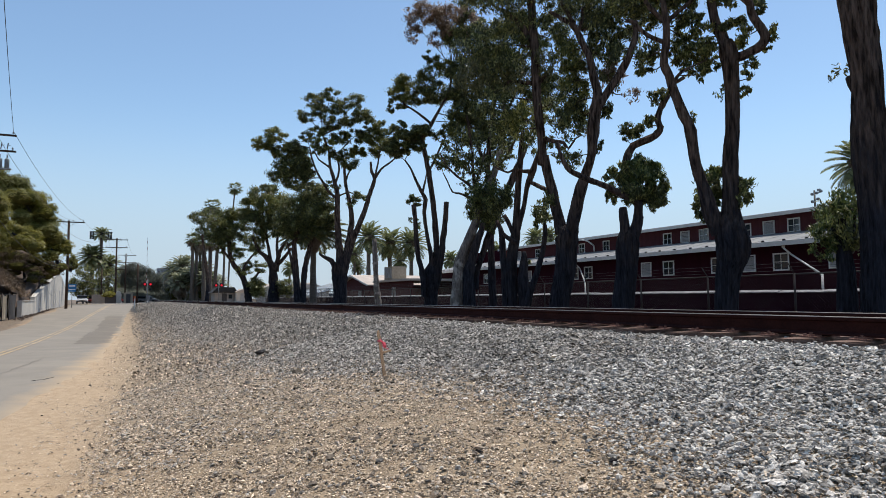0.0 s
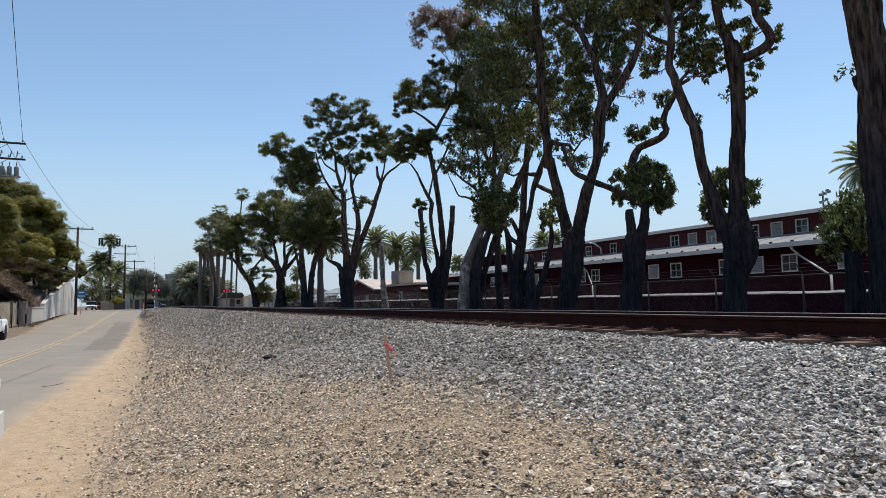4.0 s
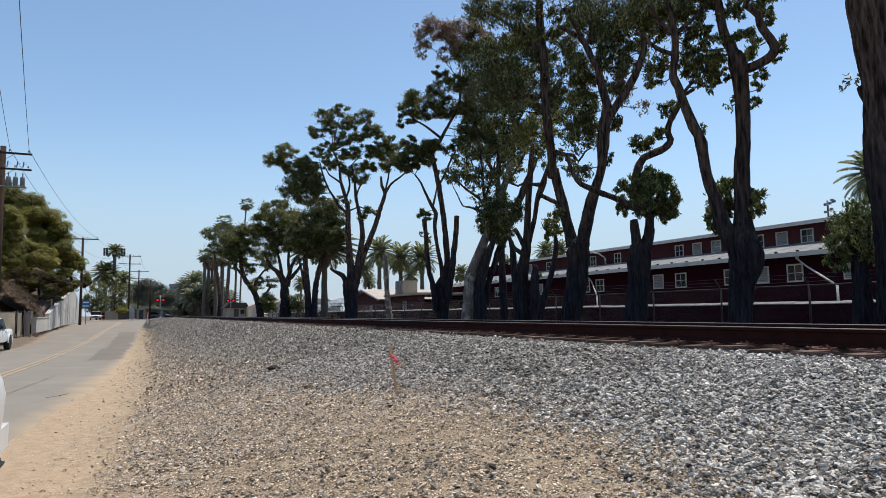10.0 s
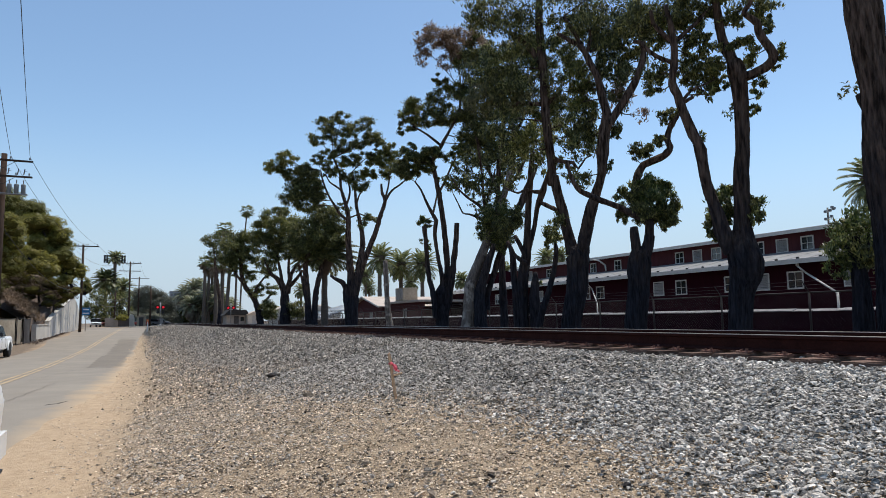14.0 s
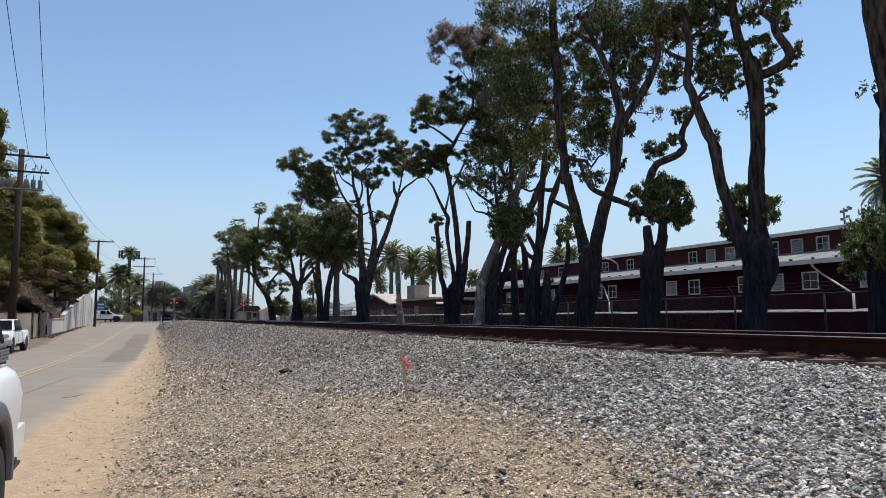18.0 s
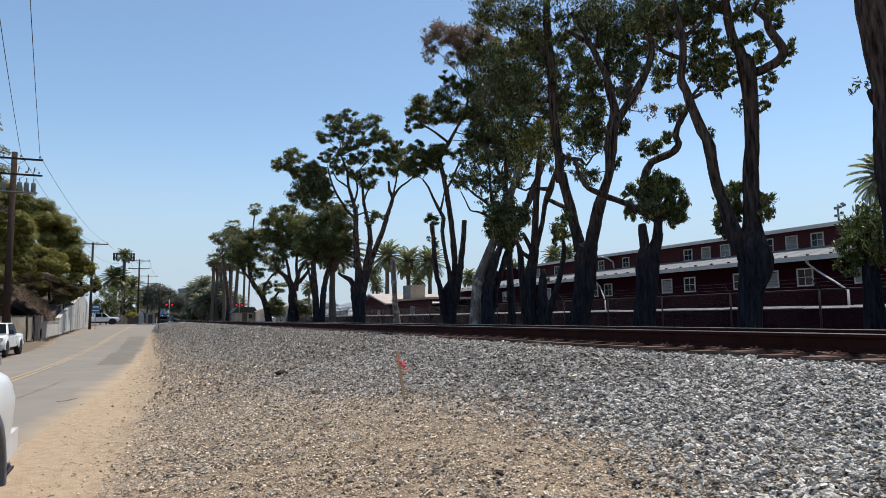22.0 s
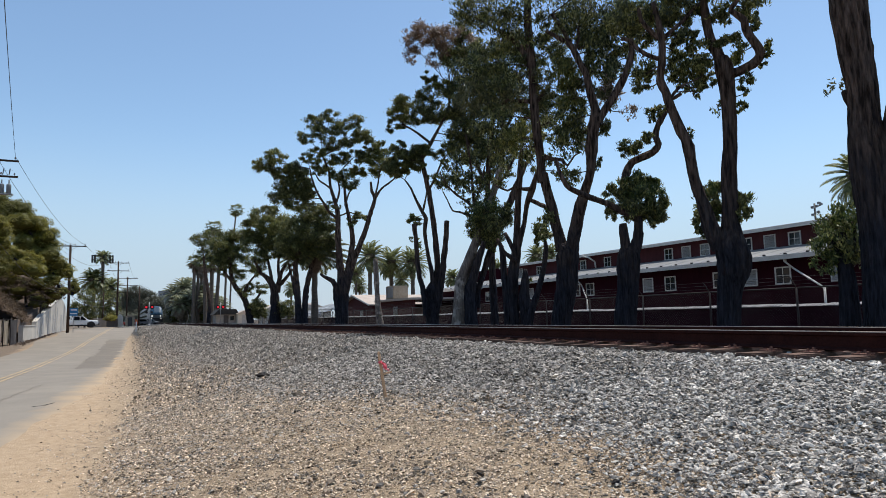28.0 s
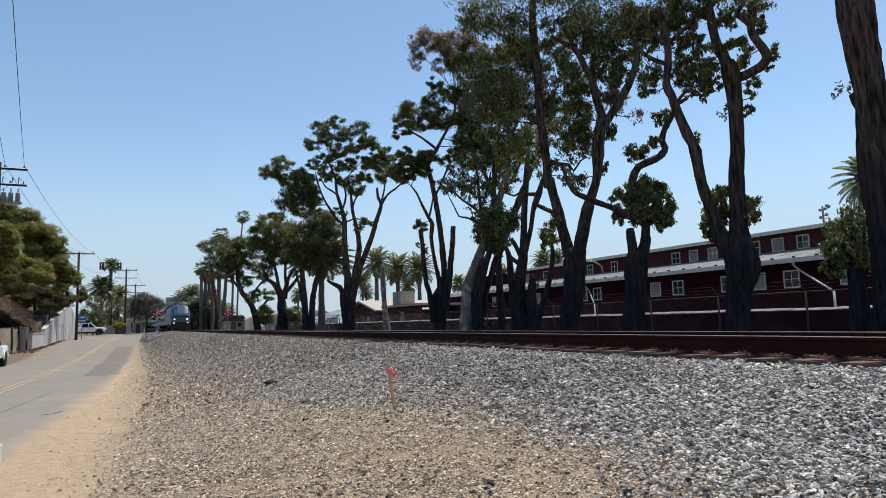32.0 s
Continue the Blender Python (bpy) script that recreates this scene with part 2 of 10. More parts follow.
POLE_WOOD = mat("grey_pole_wood", (0.032, 0.021, 0.016), (0.085, 0.056, 0.043), 2, 0.9, 0.5, stretch=(4, 4, 0.4), spec=0.1)
DARK_STEEL = mat("dark_steel", (0.03, 0.03, 0.032), (0.07, 0.07, 0.072), 5, 0.5, 0.1, metal=0.3)
CERAMIC = mat("grey_insulator", (0.10, 0.09, 0.09), (0.18, 0.17, 0.17), 5, 0.3, 0.05)
TANK = mat("grey_transformer_paint", (0.15, 0.155, 0.15), (0.22, 0.225, 0.22), 4, 0.5, 0.1)
WHITE_WALL = mat("whitewashed_wall", (0.42, 0.385, 0.335), (0.62, 0.575, 0.51), 0.6, 0.85, 0.2, fine=12, stain=((0.38, 0.36, 0.34), 0.5, 0.5, 0.75))
GREY_PAINT = mat("faded_grey_mural_paint", (0.30, 0.29, 0.29), (0.42, 0.41, 0.40), 1.0, 0.85, 0.1)
CONCRETE = mat("weathered_concrete", (0.22, 0.20, 0.18), (0.36, 0.33, 0.30), 1.0, 0.9, 0.3)
DRY_SLOPE = mat("dry_leaf_litter", (0.055, 0.038, 0.028), (0.14, 0.10, 0.077), 1.5, 0.95, 1.0, fine=6)
TAN_FENCE = mat("tan_fence_screen", (0.27, 0.222, 0.16), (0.44, 0.37, 0.28), 1.0, 0.9, 0.2)
DARK_SCREEN = mat("dark_fence_screen", (0.05, 0.045, 0.045), (0.10, 0.09, 0.085), 1.0, 0.9, 0.2)
STAKE_WOOD = mat("raw_lath_wood", (0.459, 0.270, 0.149), (0.702, 0.459, 0.270), 8, 0.8, 0.3, stretch=(6, 6, 0.6))
PINK = mat("pink_survey_ribbon", (0.75, 0.10, 0.14), (0.85, 0.18, 0.22), 20, 0.5, 0.1)
CAR_WHITE = mat("white_car_paint", (0.74, 0.74, 0.73), (0.80, 0.80, 0.79), 0.8, 0.25, 0.0, stain=((0.66, 0.64, 0.60), 1.5, 0.6, 0.9))
CAR_DARK = mat("dark_plastic", (0.018, 0.018, 0.02), (0.035, 0.035, 0.038), 8, 0.6, 0.1)
RUBBER = mat("tyre_rubber", (0.014, 0.014, 0.014), (0.03, 0.029, 0.028), 10, 0.85, 0.2)
CHROME = mat("bright_alloy", (0.45, 0.45, 0.46), (0.62, 0.62, 0.63), 6, 0.25, 0.0, metal=0.9)
GREY_TRIM = mat("grey_flare_plastic", (0.095, 0.10, 0.112), (0.15, 0.157, 0.174), 5, 0.5, 0.05)
ALU = mat("tread_plate_aluminium", (0.25, 0.26, 0.26), (0.40, 0.41, 0.41), 14, 0.45, 0.5, metal=0.6)
TAIL_RED = mat("red_tail_lens", (0.13, 0.008, 0.008), (0.22, 0.014, 0.014), 6, 0.2, 0.0)
RED_PAINT = mat("red_car_paint", (0.42, 0.05, 0.04), (0.50, 0.07, 0.05), 2, 0.3, 0.0)
LOCO_BLUE = mat("locomotive_blue_paint", (0.010, 0.045, 0.085), (0.016, 0.06, 0.11), 0.6, 0.4, 0.05)
LOCO_SILVER = mat("silver_train_paint", (0.09, 0.098, 0.105), (0.15, 0.162, 0.17), 0.8, 0.45, 0.05, metal=0.3)
LOCO_DARK = mat("sooty_underframe", (0.02, 0.02, 0.02), (0.05, 0.045, 0.04), 2, 0.8, 0.2)
HEADLIGHT = glow("lit_headlamp", (1.0, 0.96, 0.88), 2.2)
SIGNAL_RED = glow("lit_red_signal", (0.9, 0.02, 0.035), 0.75)
BLUE_SIGN = mat("blue_sign_face", (0.03, 0.16, 0.36), (0.04, 0.20, 0.42), 2, 0.5, 0.0)
WHITE_SIGN = mat("white_sign_face", (0.70, 0.70, 0.69), (0.78, 0.78, 0.77), 4, 0.5, 0.0)
ORANGE = mat("orange_marker_paint", (0.60, 0.18, 0.06), (0.72, 0.26, 0.10), 4, 0.6, 0.0)
# bluish wall grey with the distance haze already in it
FAR_WALL = mat("hazy_building_wall", (0.27, 0.285, 0.31), (0.34, 0.355, 0.38), 0.2, 0.8, 0.0)
# hill and leaf colours are greyed and lifted to carry the air's haze
HILL_GREEN = mat("distant_scrub", (0.115, 0.118, 0.088), (0.17, 0.17, 0.13), 0.12, 0.95, 0.8, fine=5, spec=0.05, relief=2.0)
FAR_LEAF = [leaf_mat("distant_woodland_leaf", (0.125, 0.130, 0.100), (0.155, 0.160, 0.122), (0.19, 0.192, 0.148), 0.6)]


def ground_mat():
    """Sand by the road, gravelly earth on the bank, near-black under the ballast as shade in its gaps."""
    m = bpy.data.materials.new("sandy_gravel_ground")
    m.use_nodes = True
    n, l = m.node_tree.nodes, m.node_tree.links
    b = n["Principled BSDF"]
    tc = n.new("ShaderNodeTexCoord")
    sep = n.new("ShaderNodeSeparateXYZ")
    l.new(tc.outputs["Object"], sep.inputs[0])

    def tex(scale, detail=5):
        t = n.new("ShaderNodeTexNoise")
        t.inputs["Scale"].default_value, t.inputs["Detail"].default_value = scale, detail
        l.new(tc.outputs["Object"], t.inputs["Vector"])
        return t.outputs["Fac"]

    def span(v, a, c):
        r = n.new("ShaderNodeMapRange")
        r.inputs["From Min"].default_value, r.inputs["From Max"].default_value = a, c
        l.new(v, r.inputs["Value"])
        return r.outputs[0]

    def mixc(f, p, q):
        k = n.new("ShaderNodeMix")
        k.data_type = "RGBA"
        for i, v in ((6, p), (7, q)):
            if isinstance(v, tuple):
                k.inputs[i].default_value = (*v, 1)
            else:
                l.new(v, k.inputs[i])
        l.new(f, k.inputs[0])
        return k.outputs[2]

    def plus(p, q, op="ADD"):
        k = n.new("ShaderNodeMath")
        k.operation = op
        for i, v in enumerate((p, q)):
            if isinstance(v, (int, float)):
                k.inputs[i].default_value = v
            else:
                l.new(v, k.inputs[i])
        return k.outputs[0]

    fine, mid, wide = tex(60), tex(7), tex(0.7)
    sand = mixc(span(plus(mid, fine), 0.7, 1.3), (0.37, 0.254, 0.150), (0.525, 0.383, 0.245))
    bank = mixc(span(plus(mid, fine), 0.75, 1.25), (0.205, 0.145, 0.089), (0.455, 0.338, 0.217))
    # ground colour that passes for shadow between the ballast stones
    gap_shade = mixc(span(plus(mid, fine), 0.7, 1.3), (0.022, 0.020, 0.017), (0.065, 0.058, 0.05))
    wob = plus(plus(wide, 0.5, "SUBTRACT"), 1.4, "MULTIPLY")
    x = plus(sep.outputs[0], wob)
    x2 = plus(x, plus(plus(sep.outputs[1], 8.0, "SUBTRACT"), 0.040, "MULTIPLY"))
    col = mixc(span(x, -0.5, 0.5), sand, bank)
    col = mixc(span(x2, 3.0, 3.8), col, gap_shade)
    # earth past the track, darkened in colour for tree shade and less bounce
    earth = mixc(span(plus(mid, wide), 0.7, 1.3), (0.07, 0.052, 0.037), (0.15, 0.115, 0.08))
    col = mixc(span(sep.outputs[0], 9.0, 10.5), col, earth)
    dirt = mixc(span(plus(mid, fine), 0.7, 1.3), (0.11, 0.078, 0.052), (0.24, 0.18, 0.125))
    col = mixc(span(x, -5.7, -6.9), col, dirt)
    l.new(col, b.inputs["Base Color"])
    b.inputs["Roughness"].default_value = 0.95
    bp = n.new("ShaderNodeBump")
    bp.inputs["Strength"].default_value, bp.inputs["Distance"].default_value = 0.7, 0.03
    l.new(plus(plus(fine, mid), plus(tex(22), 1.0, "MULTIPLY")), bp.inputs["Height"])
    l.new(bp.outputs[0], b.inputs["Normal"])
    return m


def sandy_edges(m):
    """Lets wind-blown sand thin out over the seaward edge of the road."""
    n, l = m.node_tree.nodes, m.node_tree.links
    b = n["Principled BSDF"]
    was = b.inputs["Base Color"].links[0].from_socket
    tc, sep, nz = n.new("ShaderNodeTexCoord"), n.new("ShaderNodeSeparateXYZ"), n.new("ShaderNodeTexNoise")
    nz.inputs["Scale"].default_value, nz.inputs["Detail"].default_value = 1.1, 8
    l.new(tc.outputs["Object"], sep.inputs[0])
    l.new(tc.outputs["Object"], nz.inputs["Vector"])

    def calc(op, p, q):
        k = n.new("ShaderNodeMath")
        k.operation = op
        for i, v in enumerate((p, q)):
            if isinstance(v, (int, float)):
                k.inputs[i].default_value = v
            else:
                l.new(v, k.inputs[i])
        return k.outputs[0]

    d = calc("SUBTRACT", sep.outputs[0], calc("MULTIPLY", sep.outputs[1], 0.036))
    d = calc("ADD", d, calc("MULTIPLY", nz.outputs["Fac"], 0.9))
    r = n.new("ShaderNodeMapRange")
    r.inputs["From Min"].default_value, r.inputs["From Max"].default_value = -1.52, -0.90
    l.new(d, r.inputs["Value"])
    mx = n.new("ShaderNodeMix")
    mx.data_type = "RGBA"
    mx.inputs[7].default_value = (0.445, 0.325, 0.205, 1)
    l.new(r.outputs[0], mx.inputs[0])
    l.new(was, mx.inputs[6])

    def edge(v, a, c):
        k = n.new("ShaderNodeMapRange")
        k.inputs["From Min"].default_value, k.inputs["From Max"].default_value = a, c
        l.new(v, k.inputs["Value"])
        return k.outputs[0]

    # an old darker resurfacing with crumbled edges
    rough = calc("MULTIPLY", calc("SUBTRACT", nz.outputs["Fac"], 0.5), 0.9)
    u = calc("ADD", calc("SUBTRACT", sep.outputs[0], calc("MULTIPLY", calc("SUBTRACT", sep.outputs[1], 32.0), 0.020)), rough)
    v = calc("ADD", sep.outputs[1], calc("MULTIPLY", rough, 4.0))
    mask = calc("MULTIPLY", calc("MULTIPLY", edge(u, -1.84, -1.80), edge(u, -0.42, -0.60)), calc("MULTIPLY", edge(v, 31.2, 31.8), edge(v, 66, 62)))
    pm = n.new("ShaderNodeMix")
    pm.data_type, pm.blend_type = "RGBA", "MULTIPLY"
    pm.inputs[7].default_value = (0.76, 0.745, 0.73, 1)
    l.new(mask, pm.inputs[0])
    l.new(mx.outputs[2], pm.inputs[6])
    l.new(pm.outputs[2], b.inputs["Base Color"])


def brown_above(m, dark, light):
    """Blends the butt's dark tone, which holds canopy shade, into browner bark some metres up."""
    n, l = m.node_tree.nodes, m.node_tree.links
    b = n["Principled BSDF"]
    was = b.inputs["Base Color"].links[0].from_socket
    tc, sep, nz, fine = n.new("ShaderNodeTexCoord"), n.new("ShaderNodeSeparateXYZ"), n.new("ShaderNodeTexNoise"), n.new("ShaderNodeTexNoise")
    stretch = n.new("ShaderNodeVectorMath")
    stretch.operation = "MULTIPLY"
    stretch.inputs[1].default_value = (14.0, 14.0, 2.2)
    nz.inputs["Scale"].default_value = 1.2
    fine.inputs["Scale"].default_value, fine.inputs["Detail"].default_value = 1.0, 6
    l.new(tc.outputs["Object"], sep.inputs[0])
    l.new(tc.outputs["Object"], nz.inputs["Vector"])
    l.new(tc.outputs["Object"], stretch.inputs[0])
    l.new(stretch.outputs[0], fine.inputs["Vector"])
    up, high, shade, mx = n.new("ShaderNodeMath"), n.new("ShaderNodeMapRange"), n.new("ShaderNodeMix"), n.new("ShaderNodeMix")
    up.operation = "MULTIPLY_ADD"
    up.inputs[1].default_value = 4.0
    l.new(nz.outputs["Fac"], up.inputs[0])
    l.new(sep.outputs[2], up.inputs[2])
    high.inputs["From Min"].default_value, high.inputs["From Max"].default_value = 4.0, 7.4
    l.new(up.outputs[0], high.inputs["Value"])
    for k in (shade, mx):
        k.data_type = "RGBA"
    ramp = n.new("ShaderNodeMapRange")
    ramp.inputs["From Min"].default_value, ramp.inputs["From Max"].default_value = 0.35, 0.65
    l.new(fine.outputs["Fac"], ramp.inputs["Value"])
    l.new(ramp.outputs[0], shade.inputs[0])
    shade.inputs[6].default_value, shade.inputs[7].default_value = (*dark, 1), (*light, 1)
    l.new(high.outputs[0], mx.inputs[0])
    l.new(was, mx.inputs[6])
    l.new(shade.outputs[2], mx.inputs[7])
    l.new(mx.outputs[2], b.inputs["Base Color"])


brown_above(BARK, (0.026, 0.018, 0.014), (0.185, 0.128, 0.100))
sandy_edges(ASPHALT)
GROUND = ground_mat()


# ---- building tools ----
def mesh_of(name, verts, faces, material, smooth=False):
    me = bpy.data.meshes.new(name)
    me.from_pydata(verts, [], faces)
    for k in material if isinstance(material, (list, tuple)) else [material]:
        me.materials.append(k)
    if smooth:
        me.shade_smooth()
    me.update()
    return me


def quick_mesh(name, verts, faces, material, smooth=False):
    """A mesh from arrays: verts (n, 3), faces (m, 3 or 4)."""
    me = bpy.data.meshes.new(name)
    k = faces.shape[1]
    me.vertices.add(len(verts))
    me.vertices.foreach_set("co", np.ascontiguousarray(verts, dtype=np.float32).ravel())
    me.loops.add(faces.size)
    me.loops.foreach_set("vertex_index", np.ascontiguousarray(faces, dtype=np.int32).ravel())
    me.polygons.add(len(faces))
    me.polygons.foreach_set("loop_start", np.arange(0, faces.size, k, dtype=np.int32))
    me.update(calc_edges=True)
    me.materials.append(material)
    if smooth:
        me.shade_smooth()
    else:
        me.shade_flat()
    return me


def part(name, bm, material, parent, label=""):
    """Links a bmesh (or a mesh) as one mesh object under a thing or part."""
    if isinstance(bm, bmesh.types.BMesh):
        me = bpy.data.meshes.new(name)
        bm.to_mesh(me)
        bm.free()
        me.materials.append(material)
    else:
        me = bm
    ob = new(name, me)
    ob.parent = parent
    if label:
        ob["label"] = label
    return ob


def empty(name, m, label, category, group="", kind=""):
    ob = new(name)
    ob.matrix_basis = m
    return tagged(ob, label, category, group, kind)


def box(*specs, bevel=0.0):
    """A bmesh of boxes, each (x0, x1, y0, y1, z0, z1)."""
    bm = bmesh.new()
    for x0, x1, y0, y1, z0, z1 in specs:
        g = bmesh.ops.create_cube(bm, size=1)["verts"]
        for v in g:
            v.co = Vector(((x0 + x1) / 2 + v.co.x * (x1 - x0), (y0 + y1) / 2 + v.co.y * (y1 - y0), (z0 + z1) / 2 + v.co.z * (z1 - z0)))
    if bevel:
        bmesh.ops.bevel(bm, geom=bm.edges[:], offset=bevel, segments=2, affect="EDGES", clamp_overlap=True)
    return bm


def rod(bm, a, b, ra, rb=None, sides=8, cap=True):
    """A tapered round bar from a to b in bm."""
    a, b = Vector(a), Vector(b)
    rb = ra if rb is None else rb
    q = (b - a).to_track_quat("Z", "Y").to_matrix()
    rings = []
    for p, r in ((a, ra), (b, rb)):
        rings.append([bm.verts.new(p + q @ Vector((r * math.cos(2 * math.pi * i / sides), r * math.sin(2 * math.pi * i / sides), 0))) for i in range(sides)])
    for i in range(sides):
        bm.faces.new((rings[0][i], rings[0][(i + 1) % sides], rings[1][(i + 1) % sides], rings[1][i])).smooth = True
    if cap:
        bm.faces.new(rings[0][::-1])
        bm.faces.new(rings[1])
    return bm


def rods(*specs, sides=8):
    bm = bmesh.new()
    for s in specs:
        rod(bm, *s, sides=sides)
    return bm


def lathe(profile, sides=20, axis="Z"):
    """A turned form from (radius, height) pairs."""
    bm = bmesh.new()
    rings = []
    for r, h in profile:
        ring = []
        for i in range(sides):
            a = 2 * math.pi * i / sides
            c, s = r * math.cos(a), r * math.sin(a)
            ring.append(bm.verts.new({"Z": (c, s, h), "X": (h, c, s), "Y": (c, h, s)}[axis]))
        rings.append(ring)
    for p, q in zip(rings, rings[1:]):
        for i in range(sides):
            bm.faces.new((p[i], p[(i + 1) % sides], q[(i + 1) % sides], q[i])).smooth = True
    bm.faces.new(rings[0][::-1])
    bm.faces.new(rings[-1])
    bmesh.ops.recalc_face_normals(bm, faces=bm.faces[:])
    return bm


def slab(outline, depth, axis="X", bevel=0.0):
    """A plate: an outline of pairs, thickened by depth along an axis from 0."""
    bm = bmesh.new()
    place = {"X": lambda p, q, d: (d, p, q), "Y": lambda p, q, d: (p, d, q), "Z": lambda p, q, d: (p, q, d)}[axis]
    lo = [bm.verts.new(place(p, q, 0)) for p, q in outline]
    hi = [bm.verts.new(place(p, q, depth)) for p, q in outline]
    bm.faces.new(lo[::-1])
    bm.faces.new(hi)
    n = len(lo)
    for i in range(n):
        bm.faces.new((lo[i], lo[(i + 1) % n], hi[(i + 1) % n], hi[i]))
    bmesh.ops.recalc_face_normals(bm, faces=bm.faces[:])
    if bevel:
        bmesh.ops.bevel(bm, geom=bm.edges[:], offset=bevel, segments=2, affect="EDGES", clamp_overlap=True)
    return bm


def smoothstep(a, b, v):
    t = np.clip((v - a) / (b - a), 0, 1)
    return t * t * (3 - 2 * t)


# ---- lie of the land ----
NEAR_RAIL, FAR_RAIL, RAIL_TOP_Z, TIE_TOP_Z = 6.5, 8.0, 1.32, 1.115


def toe(y):
    """Where the bank meets the flat ground beside the road."""
    return np.interp(y, [0, 6.4, 14, 26, 39, 50, 72, 110], [-0.6, -0.38, 0.12, 0.57, 0.89, 1.06, 1.22, 2.2])


def land(x, y):
    x, y = np.asarray(x, float), np.asarray(y, float)
    road = 0.82 * smoothstep(50, 112, y) - 0.38 * smoothstep(10, 36, y) * (1 - smoothstep(48, 66, y))
    t = toe(y)
    up = np.clip((x - t) / (5.2 - t), 0, 1)
    bank = road + (1.035 - road) * np.power(up, 0.9)
    near_mound = 0.10 * np.exp(-(((x - 1.6) / 1.3) ** 2 + ((y - 6.5) / 3.0) ** 2))
    z = np.where(x > t, bank + near_mound, road)
    z = np.where(x > 9.0, 1.035 - 0.535 * smoothstep(9.0, 11.0, x), z)
    z = np.where((y > 100) & (x > 9), np.maximum(z, 0.8 * smoothstep(95, 112, y)), z)
    hill = 8.5 * smoothstep(8.2, 19, -x) * smoothstep(44, 60, y) * (1 - smoothstep(96, 108, y))
    return z + hill


def relief(x, y):
    """Small humps of the stony bank."""
    return 0.012 * (np.sin(x * 5.1 + y * 1.7) * np.cos(y * 3.3 - x * 2.1) + 0.6 * np.sin(x * 11 + 2) * np.cos(y * 9)) * ((x > -1.0) & (x < 5.5) & (y < 60))


def sheet(name, xs, ys, material, lift=0.0, label="", category="", kind="structure"):
    X, Y = np.meshgrid(xs, ys)
    Z = land(X, Y) + relief(X, Y) + lift
    v = np.stack([X.ravel(), Y.ravel(), Z.ravel()], 1)
    w = len(xs)
    i = (np.arange(len(ys) - 1)[:, None] * w + np.arange(w - 1)[None]).ravel()
    f = np.stack([i, i + 1, i + w + 1, i + w], 1)
    ob = new(name, quick_mesh(name, v, f, material, True))
    return tagged(ob, label, category, kind=kind)


XS = np.unique(np.concatenate([np.linspace(-2500, -60, 12), np.linspace(-60, -9, 30), np.linspace(-9, 12, 100), np.linspace(12, 60, 25), np.linspace(60, 2500, 12)]))
YS = np.unique(np.concatenate([np.linspace(-600, -12, 10), np.linspace(-12, 20, 100), np.linspace(20, 130, 80), np.linspace(130, 400, 20), np.linspace(400, 3500, 12)]))
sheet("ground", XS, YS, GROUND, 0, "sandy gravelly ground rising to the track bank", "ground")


def road_right(y):
    edge = np.interp(y, [8, 14.6, 24, 35, 43, 57, 77, 91, 111], [-1.40, -0.74, -0.25, -0.05, 0.1, 0.35, 0.95, 1.4, 2.2])
    return float(edge) + 0.04 * math.sin(y * 0.45) + 0.05 * math.sin(y * 1.3 + 1) + 0.04 * math.sin(y * 2.9)


def road_middle(y):
    k = np.array([-4.0, -2.0, 0.0, 2.0, 4.0])
    return float(np.interp(y + k, [0, 24, 28, 33, 39, 50, 60, 72, 89, 100, 111], [-3.3, -3.55, -3.57, -3.56, -3.39, -3.24, -2.65, -2.35, -1.85, -1.6, -1.2]).mean())


def ribbon(name, left, right, ys, material, lift, across=10):
    """A strip that follows the land between two edge lines."""
    v, f = [], []
    for y in ys:
        a, b = left(y), right(y)
        for i in range(across + 1):
            x = a + (b - a) * i / across
            edge = 0.035 if i in (0, across) and lift < 0.03 else 0
            v.append((x, y, float(land(x, y)) + lift - edge))
    w = across + 1
    for j in range(len(ys) - 1):
        for i in range(across):
            k = j * w + i
            f.append((k, k + 1, k + w + 1, k + w))
    return mesh_of(name, v, f, material, True)


road_ys = [-40 + 0.5 * i for i in range(302)]
tagged(new("road", ribbon("road", lambda y: -6.7 - 0.3 * math.sin(y * 0.3), road_right, road_ys, ASPHALT, 0.025)),
       "sun-bleached worn asphalt road with sandy edges", "road", kind="structure")
tagged(new("cross_street", mesh_of("cross_street", [(-60, 111.5, 0.86), (60, 111.5, 0.98), (60, 121, 0.98), (-60, 121, 0.86)], [(0, 1, 2, 3)], ASPHALT)),
       "asphalt street crossing the railway", "road", kind="structure")
for dx in (-0.12, 0.12):
    line = ribbon("centre_line", lambda y: road_middle(y) + dx - 0.062, lambda y: road_middle(y) + dx + 0.062, road_ys[72:], YELLOW, 0.035, 1)
    tagged(new("centre_line", line), "worn double yellow road line", "road marking", kind="structure")
